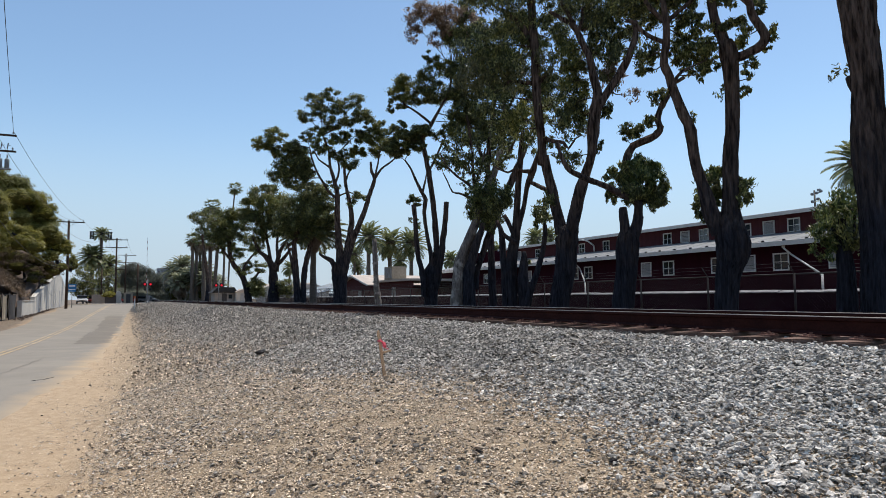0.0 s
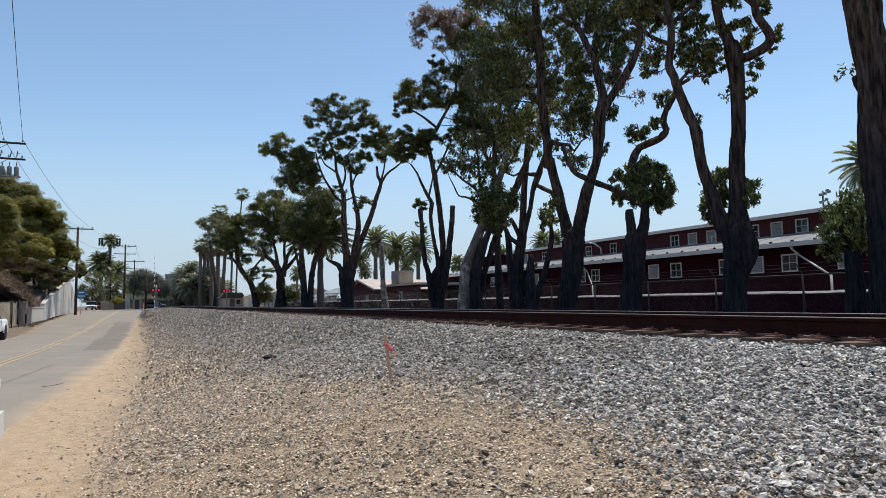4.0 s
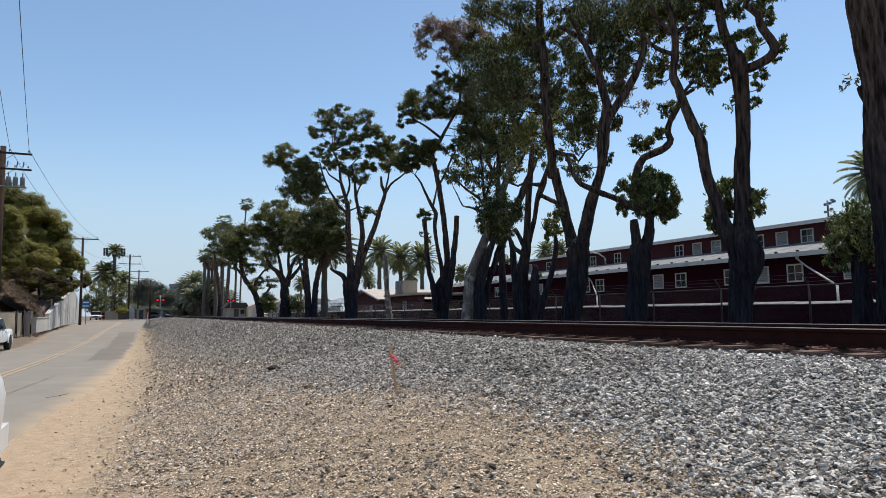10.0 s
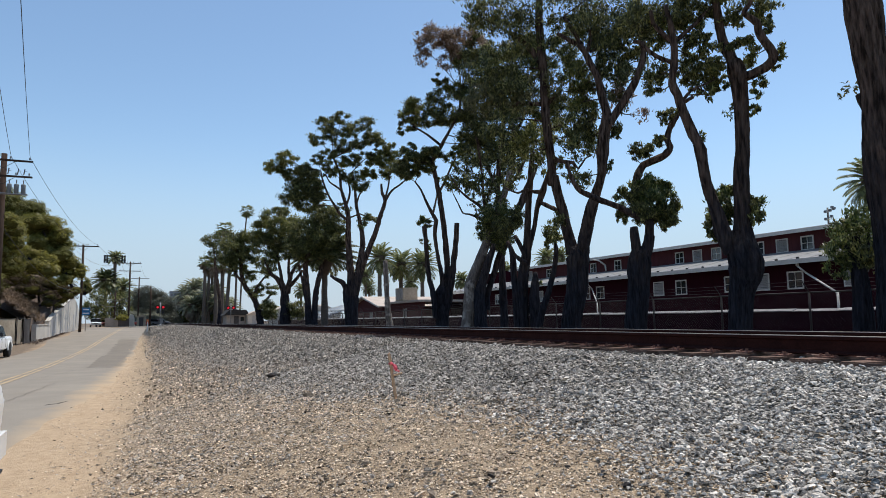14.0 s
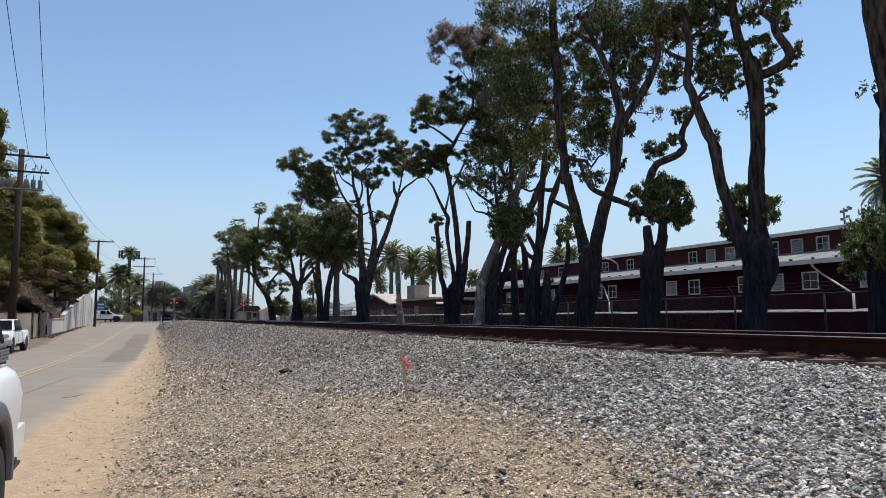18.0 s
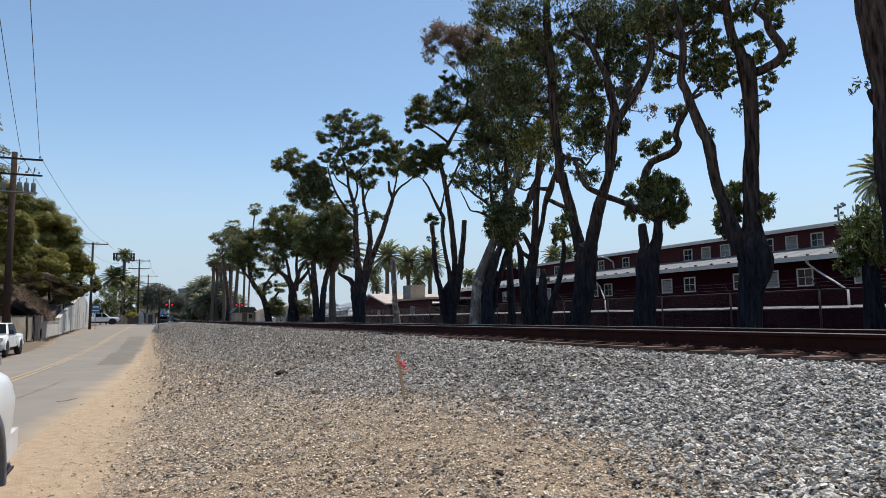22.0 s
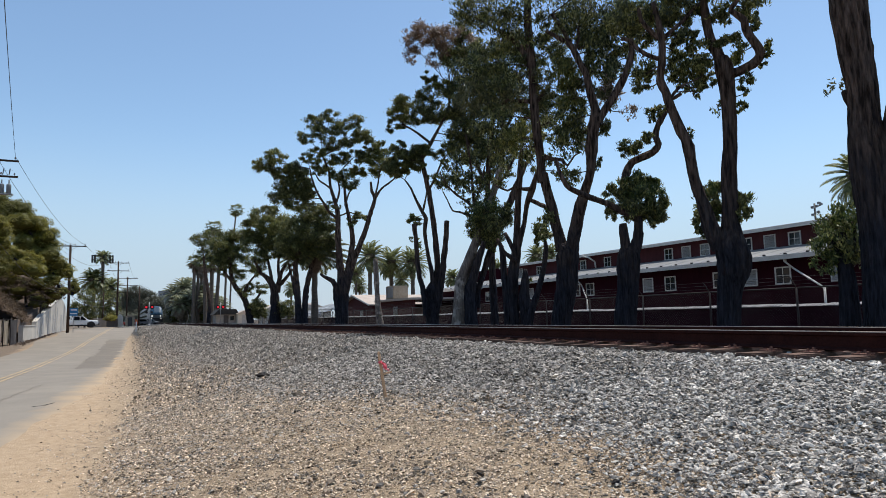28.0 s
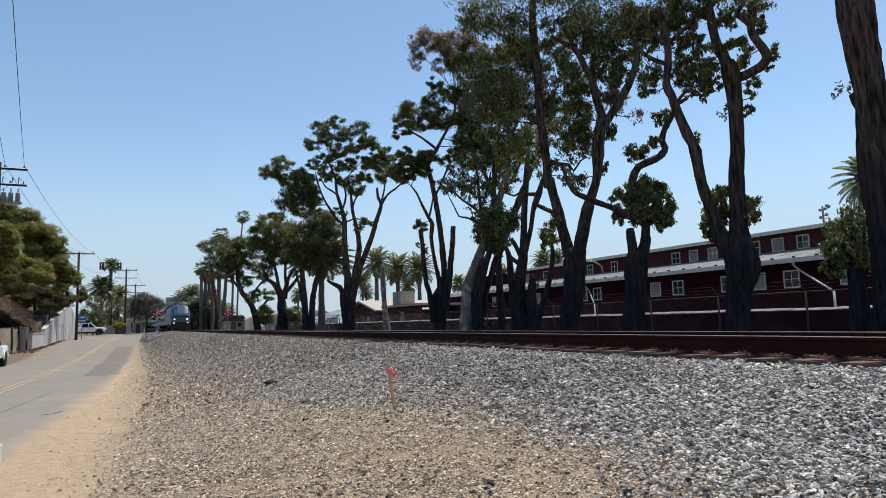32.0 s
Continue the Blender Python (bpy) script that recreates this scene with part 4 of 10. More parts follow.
class Tree:
    """A eucalyptus: trunk, limbs and leafy clumps in its own space (x across, y deep, z up)."""

    def __init__(self, label, x, y, z, turn, leaf, pale=False, category="tree", palette=None, spray=1.0, shell=False):
        self.ob = empty("eucalyptus_tree" if category == "tree" else category, pose(x, y, z, 0, 0, turn), label, category)
        TREE_SEED[0] += 1
        self.rng = np.random.default_rng(TREE_SEED[0])
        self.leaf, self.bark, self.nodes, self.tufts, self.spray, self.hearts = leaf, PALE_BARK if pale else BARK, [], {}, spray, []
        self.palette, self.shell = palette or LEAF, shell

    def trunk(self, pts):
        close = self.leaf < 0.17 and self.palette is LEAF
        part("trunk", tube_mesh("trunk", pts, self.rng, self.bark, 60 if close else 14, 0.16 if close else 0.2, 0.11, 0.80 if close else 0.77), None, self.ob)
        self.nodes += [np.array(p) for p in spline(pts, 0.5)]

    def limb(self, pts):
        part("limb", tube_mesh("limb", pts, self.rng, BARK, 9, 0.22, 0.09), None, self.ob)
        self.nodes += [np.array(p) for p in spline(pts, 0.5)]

    def leaves(self, clumps):
        rng = self.rng
        for u, v, z, ru, rz, tone, dens in clumps:
            c = np.array((u, v, z))
            if self.nodes and dens > 0.3 and self.leaf < 0.5:
                N = np.array(self.nodes)
                below = N[N[:, 2] < z + 0.3 * rz] if (N[:, 2] < z).any() else N
                near = below[np.argmin(np.linalg.norm(below[:, :3] - c, axis=1) + 0.6 * np.abs(below[:, 2] - z))]
                gap = np.linalg.norm(near[:3] - c)
                if 0.4 < gap < 4.5 * max(ru, rz) + 1.0:
                    r = min(near[3] * 0.55, 0.012 + 0.012 * gap)
                    mid = (near[:3] + c) / 2 + rng.normal(0, 0.08 * gap, 3)
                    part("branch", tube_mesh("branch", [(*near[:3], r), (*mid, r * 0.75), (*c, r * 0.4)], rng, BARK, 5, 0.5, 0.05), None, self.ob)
            if self.shell:
                self.mound(c, ru, rz, tone, dens)
                continue
            near = self.leaf < 0.17
            n = max(6, int(14 * max(ru, rz) / max(self.leaf, 0.2) ** 0.5)) if near else max(8, int(21 * max(ru, rz)))
            d = rng.normal(0, 1, (n, 3))
            d /= np.linalg.norm(d, axis=1)[:, None]
            d *= (rng.uniform(0.35, 1.0, n) ** 0.6)[:, None]
            cen = c + d * np.array((0.9 * ru, 0.85 * ru, 0.9 * rz))
            size = min(ru, 1.2 * rz)
            spr = np.tile(np.array((0.20 * ru, 0.20 * ru, 0.18 * rz) if near else (0.19 * size, 0.19 * size, 0.12 * size)), (n, 1)) * rng.uniform(0.6, 1.2, n)[:, None]
            count = int(dens * self.spray * (17.0 if near else 42.0 if self.leaf < 0.35 else 22.0) * ru * rz / (self.leaf ** 2 * 0.26)) + 12
            q = leaf_cloud(rng, cen, spr, count, self.leaf * 0.95, slim=0.16 if near else 0.24, heart=c if near else cen - np.array((0, 0, 0.2 * size)), droop=1.0 if near else 0.2, stray=0.55 if near else 0.4)
            self.tufts.setdefault(tone, []).append(q)

    def mound(self, c, ru, rz, tone, dens):
        """A billow of a dense shrub: a solid lump, dark like shaded gaps, under small domes of leaves."""
        rng = self.rng
        r3 = np.array((ru, ru * 0.85, rz))
        self.hearts.append((c, r3 * 0.74))
        n = 22
        d = rng.normal(0, 1, (n, 3))
        d[:, 2] = d[:, 2] * 0.9 + 0.4
        d /= np.linalg.norm(d, axis=1)[:, None]
        for k in range(n):
            h = c + d[k] * r3 * rng.uniform(0.6, 0.92)
            q = rng.uniform(0.26, 0.46) * min(ru, rz * 1.2)
            m = int(dens * self.spray * 5.2 * q * q / (self.leaf ** 2 * 0.20)) + 10
            e = rng.normal(0, 1, (m, 3))
            e[:, 2] = np.abs(e[:, 2]) - 0.35
            e /= np.linalg.norm(e, axis=1)[:, None]
            p = h + e * q * rng.uniform(0.82, 1.08, (m, 1)) * np.array((1.15, 1.15, 0.8))
            t = tone if rng.uniform() < 0.85 or len(self.palette) == 1 else 1
            self.tufts.setdefault(t, []).append(leaf_cloud(rng, p, np.full((m, 3), 0.01), m, self.leaf * 0.8, 0.2, 0.44, heart=h, stray=0.30, flat=True))

    def done(self):
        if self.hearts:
            # added lumps stop see-through; their dark colour acts as shade in the gaps
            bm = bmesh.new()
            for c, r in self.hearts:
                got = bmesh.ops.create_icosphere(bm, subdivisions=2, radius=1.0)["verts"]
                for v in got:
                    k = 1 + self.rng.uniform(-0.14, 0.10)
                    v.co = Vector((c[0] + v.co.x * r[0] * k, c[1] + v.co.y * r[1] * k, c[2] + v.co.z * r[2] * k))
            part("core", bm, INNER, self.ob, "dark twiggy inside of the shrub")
        for tone, qs in self.tufts.items():
            part("crown", cloud_mesh("crown", np.concatenate(qs), self.palette[tone], self.shell or self.leaf >= 0.17), None, self.ob)


tr = Tree("massive eucalyptus with deeply furrowed bark and forking trunk", 12.20, 7.15, 0.5, -59.6, 0.12)
tr.trunk([(0.02, 0.00, -0.10, 0.500), (0.03, 0.00, 1.03, 0.433), (0.05, 0.00, 1.74, 0.421), (0.04, 0.00, 2.26, 0.397), (0.01, 0.00, 2.88, 0.390), (-0.01, 0.00, 3.30, 0.401), (-0.03, 0.00, 3.83, 0.400), (-0.06, 0.00, 4.36, 0.332), (-0.05, 0.00, 4.89, 0.305), (-0.08, 0.00, 5.43, 0.315), (-0.12, 0.00, 5.98, 0.337), (-0.15, 0.00, 6.54, 0.370), (-0.20, 0.00, 7.59, 0.320), (-0.17, 0.00, 8.79, 0.240)])
tr.limb([(0.05, 0.00, 2.98, 0.215), (0.15, 0.03, 3.49, 0.179), (0.23, 0.06, 3.90, 0.161), (0.31, 0.09, 4.30, 0.143), (0.41, 0.13, 4.70, 0.131), (0.55, 0.18, 5.20, 0.119), (0.80, 0.28, 6.20, 0.110), (1.01, 0.39, 7.46, 0.086)])
tr.limb([(0.11, 0.00, 3.29, 0.171), (0.34, 0.05, 3.42, 0.170), (0.75, 0.15, 3.63, 0.138), (1.19, 0.30, 4.29, 0.089)])
tr.limb([(-0.15, 0.00, 4.47, 0.083), (-0.24, 0.07, 4.82, 0.084), (-0.31, 0.13, 5.11, 0.091)])
tr.limb([(-0.20, 0.00, 7.59, 0.112), (-0.54, 0.38, 9.14, 0.085), (-0.68, 0.67, 10.44, 0.052)])
tr.limb([(0.98, 0.00, 7.29, 0.074), (0.68, 0.22, 8.79, 0.045)])
tr.leaves([(-0.47, 0.11, 5.31, 0.20, 0.18, 3, 0.16), (-0.56, -0.06, 5.12, 0.10, 0.13, 3, 0.16), (-0.67, -0.03, 9.66, 0.85, 0.71, 0, 1), (0.04, 0.52, 9.68, 1.02, 0.73, 0, 1), (0.69, 0.20, 8.88, 1.13, 0.70, 0, 1), (1.13, 0.47, 7.99, 0.98, 0.84, 0, 1), (1.18, -0.32, 4.81, 0.62, 0.74, 0, 1), (-1.15, -0.03, 9.52, 0.71, 0.57, 0, 1)])
tr.done()
tr = Tree("lopped eucalyptus stump sprouting dense leafy shoots", 12.60, 8.04, 0.5, -57.4, 0.105)
tr.trunk([(-0.01, 0.00, -0.10, 0.268), (0.01, 0.00, 1.44, 0.193), (-0.03, 0.00, 2.09, 0.130), (-0.01, 0.00, 2.52, 0.076)])
tr.limb([(0.00, 0.00, 1.87, 0.065), (-0.16, -0.09, 2.31, 0.038), (-0.29, -0.13, 2.53, 0.022)])
tr.limb([(0.03, 0.00, 1.76, 0.065), (0.17, 0.02, 2.29, 0.043), (0.22, 0.03, 2.67, 0.022)])
tr.leaves([(-0.10, 0.05, 2.59, 0.45, 0.45, 1, 1), (-0.35, -0.19, 2.15, 0.28, 0.38, 1, 1), (0.05, -0.14, 2.83, 0.36, 0.28, 1, 1), (0.15, -0.11, 2.28, 0.36, 0.45, 0, 1), (-0.23, 0.15, 2.78, 0.26, 0.24, 0, 1), (-0.40, 0.08, 2.34, 0.21, 0.21, 0, 1), (-0.24, -0.11, 1.82, 0.23, 0.18, 1, 0.6), (-0.04, 0.16, 2.10, 0.39, 0.39, 0, 1)])
tr.done()
tr = Tree("tall eucalyptus with furrowed grey-brown bark, backlit beside the track", 13.00, 11.17, 0.5, -49.3, 0.125, spray=1.3)
tr.trunk([(-0.08, 0.00, -0.02, 0.346), (-0.04, 0.00, 0.77, 0.322), (0.03, 0.00, 1.56, 0.340), (0.12, 0.00, 1.92, 0.417), (0.16, 0.00, 2.27, 0.460), (0.09, 0.00, 2.64, 0.420), (0.14, 0.00, 3.08, 0.258), (0.15, 0.00, 3.54, 0.225), (0.18, 0.00, 4.45, 0.215), (0.24, 0.00, 4.99, 0.198), (0.27, 0.00, 5.82, 0.199), (0.26, 0.00, 6.53, 0.223), (0.21, 0.00, 7.01, 0.252), (0.17, 0.00, 7.25, 0.190)])
tr.limb([(-0.08, -0.05, 2.55, 0.261), (-0.30, -0.12, 3.09, 0.236), (-0.40, -0.20, 3.55, 0.189), (-0.53, -0.27, 4.00, 0.152), (-0.62, -0.35, 4.45, 0.152), (-0.67, -0.40, 5.00, 0.153), (-0.82, -0.43, 5.43, 0.146), (-1.01, -0.47, 6.01, 0.138), (-1.12, -0.50, 6.44, 0.123), (-1.23, -0.53, 6.73, 0.118), (-1.17, -0.57, 7.13, 0.107), (-1.14, -0.60, 7.50, 0.107), (-1.14, -0.63, 7.77, 0.096), (-1.19, -0.67, 8.20, 0.080), (-1.28, -0.70, 8.68, 0.065)])
tr.limb([(0.19, 0.00, 7.11, 0.165), (0.09, 0.02, 7.42, 0.156), (-0.04, 0.04, 7.78, 0.135), (-0.09, 0.06, 8.19, 0.125), (-0.15, 0.08, 8.79, 0.115), (-0.17, 0.10, 9.40, 0.099)])
tr.limb([(0.29, 0.00, 6.76, 0.133), (0.56, -0.05, 6.82, 0.137), (0.85, -0.09, 6.92, 0.141), (1.02, -0.14, 7.06, 0.135), (1.01, -0.18, 7.25, 0.124), (0.87, -0.23, 7.51, 0.109), (0.75, -0.27, 7.77, 0.109), (0.73, -0.32, 7.96, 0.104), (0.56, -0.36, 8.13, 0.089), (0.46, -0.41, 8.26, 0.078), (0.59, -0.45, 8.40, 0.067), (0.64, -0.50, 8.65, 0.052)])
tr.limb([(-1.15, -0.60, 7.21, 0.069), (-1.51, -0.65, 7.40, 0.065), (-1.76, -0.70, 7.62, 0.060), (-1.93, -0.75, 7.82, 0.060), (-2.08, -0.80, 7.85, 0.049)])
tr.limb([(-1.00, -0.50, 6.28, 0.053), (-0.82, -0.40, 6.52, 0.043), (-0.56, -0.30, 6.65, 0.027), (-0.27, -0.20, 6.78, 0.019)])
tr.limb([(-0.98, -0.50, 6.23, 0.053), (-0.86, -0.55, 6.26, 0.058), (-0.77, -0.60, 6.30, 0.053)])
tr.limb([(-1.13, -0.50, 7.77, 0.059), (-0.89, -0.38, 8.02, 0.059), (-0.63, -0.25, 8.26, 0.054), (-0.45, -0.12, 8.52, 0.049), (-0.21, 0.00, 8.73, 0.038)])
tr.limb([(-1.17, -0.60, 7.74, 0.070), (-1.39, -0.70, 7.98, 0.070), (-1.57, -0.80, 8.22, 0.059), (-1.62, -0.90, 8.52, 0.048)])
tr.leaves([(-0.89, -0.11, 8.47, 0.33, 0.22, 0, 1.1), (-0.73, 0.11, 8.43, 0.34, 0.25, 2, 1.1), (-0.48, 0.07, 8.12, 0.28, 0.22, 0, 1.1), (-0.61, -0.08, 7.89, 0.33, 0.24, 0, 1.1), (-0.37, -0.00, 7.63, 0.33, 0.21, 2, 1.1), (-0.92, -0.01, 7.97, 0.25, 0.27, 0, 1.1), (-0.85, 0.04, 7.59, 0.28, 0.25, 0, 1.1), (-0.59, 0.07, 7.46, 0.28, 0.19, 0, 1.1), (-0.33, -0.13, 7.25, 0.33, 0.19, 0, 1.1), (-0.86, -0.12, 7.14, 0.28, 0.27, 0, 1.1), (-0.52, 0.10, 7.07, 0.33, 0.24, 0, 1.1), (-0.22, -0.02, 6.98, 0.27, 0.21, 2, 1.1)])
tr.leaves([(-0.67, 0.07, 6.74, 0.28, 0.16, 0, 1.1), (-0.36, -0.10, 6.59, 0.22, 0.15, 0, 1.1), (-1.04, -0.01, 7.06, 0.20, 0.24, 0, 1.1), (-1.58, 0.06, 7.42, 0.28, 0.22, 0, 1.1), (-1.76, -0.07, 7.11, 0.28, 0.25, 0, 1.1), (-1.50, 0.09, 7.07, 0.23, 0.22, 0, 1.1), (-1.74, 0.09, 6.81, 0.26, 0.17, 0, 1.1), (-1.59, -0.12, 8.01, 0.28, 0.22, 0, 1.1), (-1.76, -0.12, 8.39, 0.28, 0.25, 0, 1.1), (-1.44, 0.01, 8.73, 0.34, 0.25, 2, 1.1), (-1.81, 0.14, 9.01, 0.35, 0.23, 0, 1.1), (-0.89, -0.04, 8.80, 0.34, 0.25, 0, 1.1)])
tr.leaves([(-0.99, -0.06, 8.41, 0.22, 0.22, 0, 1.1), (-0.63, -0.02, 5.46, 0.10, 0.21, 0, 0.55)])
tr.leaves([(0.18, -0.09, 8.36, 0.16, 0.26, 0, 0.77), (0.34, 0.07, 8.21, 0.22, 0.19, 0, 0.77), (0.32, 0.06, 7.77, 0.24, 0.19, 0, 1.1), (0.18, -0.04, 7.57, 0.19, 0.16, 0, 1.1), (0.52, -0.00, 7.66, 0.19, 0.16, 0, 1.1), (0.55, -0.01, 7.37, 0.24, 0.21, 2, 1.1), (0.46, 0.03, 7.21, 0.22, 0.21, 2, 1.1), (0.80, 0.07, 8.30, 0.19, 0.24, 2, 1.1), (0.95, -0.09, 8.06, 0.21, 0.23, 0, 1.1), (0.97, -0.09, 7.83, 0.19, 0.13, 0, 1.1), (1.16, 0.06, 7.43, 0.19, 0.16, 2, 1.1), (1.19, -0.01, 7.17, 0.16, 0.18, 2, 1.1)])
tr.leaves([(1.06, 0.03, 6.93, 0.13, 0.08, 0, 0.88), (0.76, -0.08, 6.61, 0.16, 0.15, 0, 1.1), (0.63, -0.01, 6.52, 0.16, 0.16, 0, 1.1), (0.70, 0.02, 6.28, 0.11, 0.09, 0, 0.77), (0.57, -0.04, 5.96, 0.16, 0.13, 0, 1.1), (0.44, 0.05, 5.86, 0.11, 0.06, 0, 0.77), (0.08, 0.05, 6.15, 0.06, 0.13, 0, 0.44), (-0.03, -0.08, 5.89, 0.11, 0.18, 1, 0.22), (-0.26, -0.12, 7.00, 0.27, 0.21, 2, 1.1), (-0.43, 0.01, 7.21, 0.22, 0.21, 0, 1.1), (-0.40, 0.11, 6.81, 0.28, 0.24, 0, 1.1), (-0.15, -0.02, 6.68, 0.22, 0.21, 0, 1.1)])
tr.leaves([(-0.41, -0.04, 6.43, 0.14, 0.11, 0, 0.88), (-0.46, -0.02, 8.42, 0.17, 0.22, 0, 1.1)])
tr.leaves([(-0.44, 0.45, 3.91, 0.30, 0.26, 1, 1.5), (-0.56, 0.45, 3.42, 0.26, 0.24, 0, 1.5), (-0.22, 0.45, 4.09, 0.26, 0.22, 0, 1.5), (-0.08, 0.50, 3.50, 0.26, 0.26, 1, 1.4), (0.42, 0.45, 3.73, 0.24, 0.26, 1, 1.5), (0.45, 0.45, 3.38, 0.22, 0.20, 0, 1.4), (-0.33, 0.45, 3.58, 0.28, 0.26, 1, 1.5), (0.32, 0.50, 3.95, 0.20, 0.18, 0, 1.4)])
tr.leaves([(-0.22, -0.06, 3.97, 0.16, 0.16, 1, 1.65), (-0.13, 0.06, 3.75, 0.16, 0.18, 0, 1.65), (-0.28, 0.03, 4.08, 0.12, 0.11, 0, 1.1), (-0.48, -0.05, 3.30, 0.19, 0.21, 0, 1.65), (-0.43, -0.00, 2.98, 0.19, 0.16, 0, 1.65), (-0.58, -0.01, 3.03, 0.13, 0.18, 0, 1.65), (-0.59, 0.02, 3.31, 0.11, 0.16, 0, 1.1), (0.42, 0.06, 3.66, 0.13, 0.21, 0, 1.65), (0.47, -0.06, 3.41, 0.12, 0.15, 0, 1.65), (0.36, -0.10, 3.28, 0.12, 0.20, 0, 1.32), (0.52, 0.02, 3.69, 0.05, 0.07, 0, 1.1)])
tr.leaves([(-1.36, -0.11, 8.45, 0.64, 0.48, 0, 1), (-2.02, -0.24, 8.68, 0.58, 0.48, 0, 1), (0.25, 0.05, 8.32, 0.39, 0.26, 0, 1), (0.82, 0.11, 8.65, 0.49, 0.32, 0, 1), (-0.01, -0.16, 9.29, 0.81, 0.65, 0, 1), (-0.79, -0.19, 9.32, 0.81, 0.65, 0, 1), (-1.62, 0.39, 10.26, 1.03, 0.68, 0, 1), (-0.09, -0.02, 10.55, 1.01, 0.67, 0, 1), (-0.37, 0.13, 8.78, 0.42, 0.33, 0, 1)])
tr.done()
tr = Tree("short lopped eucalyptus with a dense round tuft of leaves", 13.00, 14.82, 0.5, -41.3, 0.125, spray=1.55)
tr.trunk([(-0.04, 0.00, -0.24, 0.402), (-0.02, 0.00, 0.72, 0.377), (0.06, 0.00, 1.36, 0.364), (0.12, 0.00, 1.90, 0.365), (0.15, 0.00, 2.44, 0.393), (0.22, 0.00, 2.77, 0.373), (0.40, 0.00, 2.98, 0.203), (0.49, 0.00, 3.36, 0.176)])
tr.limb([(0.11, -0.10, 2.76, 0.195), (0.11, -0.10, 2.98, 0.176), (0.09, -0.10, 3.36, 0.170), (0.06, -0.10, 3.61, 0.126)])
tr.limb([(0.49, 0.00, 3.36, 0.157), (0.50, -0.09, 3.67, 0.144), (0.37, -0.18, 3.80, 0.138), (0.09, -0.27, 3.93, 0.125), (-0.26, -0.36, 4.15, 0.113), (-0.62, -0.45, 4.30, 0.101), (-0.93, -0.54, 4.44, 0.101), (-1.23, -0.63, 4.58, 0.094), (-1.46, -0.72, 4.74, 0.082), (-1.63, -0.81, 5.14, 0.069), (-1.70, -0.90, 5.46, 0.050)])
tr.limb([(0.43, 0.05, 3.80, 0.127), (0.17, 0.12, 4.49, 0.122), (0.17, 0.18, 4.90, 0.129), (0.27, 0.25, 5.24, 0.142)])
tr.limb([(0.20, 0.30, 5.09, 0.129), (0.42, 0.33, 5.50, 0.136), (0.89, 0.37, 5.69, 0.123), (1.11, 0.40, 5.84, 0.116), (1.21, 0.43, 6.01, 0.110), (1.13, 0.47, 6.25, 0.107), (1.21, 0.50, 6.59, 0.107), (1.34, 0.53, 6.82, 0.107), (1.48, 0.57, 7.10, 0.098), (1.60, 0.60, 7.50, 0.072)])
tr.limb([(0.53, 0.00, 3.63, 0.107), (0.72, 0.05, 4.06, 0.069), (0.79, 0.10, 4.51, 0.044)])
tr.leaves([(0.49, -0.10, 4.82, 0.35, 0.28, 1, 1.87), (0.80, 0.11, 4.68, 0.39, 0.31, 1, 1.87), (0.33, 0.07, 4.59, 0.36, 0.32, 0, 1.87), (0.62, -0.09, 4.32, 0.45, 0.34, 1, 1.87), (1.04, -0.00, 4.42, 0.29, 0.31, 1, 1.87), (1.13, -0.01, 4.14, 0.25, 0.31, 0, 1.87), (0.77, 0.05, 4.01, 0.45, 0.31, 0, 1.87), (0.01, 0.07, 4.66, 0.29, 0.29, 0, 1.65), (-0.25, -0.07, 4.59, 0.23, 0.22, 0, 1.43), (-0.21, -0.10, 4.14, 0.26, 0.25, 0, 1.65), (0.11, 0.09, 4.27, 0.32, 0.32, 0, 1.65), (1.02, -0.02, 3.77, 0.29, 0.25, 0, 1.87)])
tr.leaves([(0.86, 0.05, 3.62, 0.22, 0.16, 0, 1.43), (0.30, -0.15, 4.00, 0.38, 0.31, 0, 1.87), (-0.17, -0.01, 3.77, 0.12, 0.14, 0, 1.1), (-0.33, 0.03, 3.95, 0.10, 0.16, 0, 1.1), (0.75, -0.06, 4.87, 0.29, 0.19, 1, 1.87), (1.00, 0.08, 4.71, 0.22, 0.19, 1, 1.87)])
tr.leaves([(0.37, -0.11, 5.88, 0.39, 0.25, 0, 1.1), (0.18, 0.06, 5.77, 0.23, 0.19, 0, 1.1), (0.58, 0.05, 5.85, 0.23, 0.19, 1, 1.1), (0.84, -0.04, 6.08, 0.16, 0.19, 0, 1.1), (0.95, -0.00, 6.17, 0.12, 0.13, 0, 1.1), (1.10, -0.01, 6.85, 0.23, 0.22, 0, 1.1), (1.26, 0.02, 6.96, 0.19, 0.16, 0, 1.1), (1.02, 0.03, 6.70, 0.13, 0.14, 0, 1.1)])
tr.done()
tr = Tree("tall eucalyptus with furrowed grey-brown bark, backlit beside the track", 13.00, 17.75, 0.5, -36.2, 0.14)
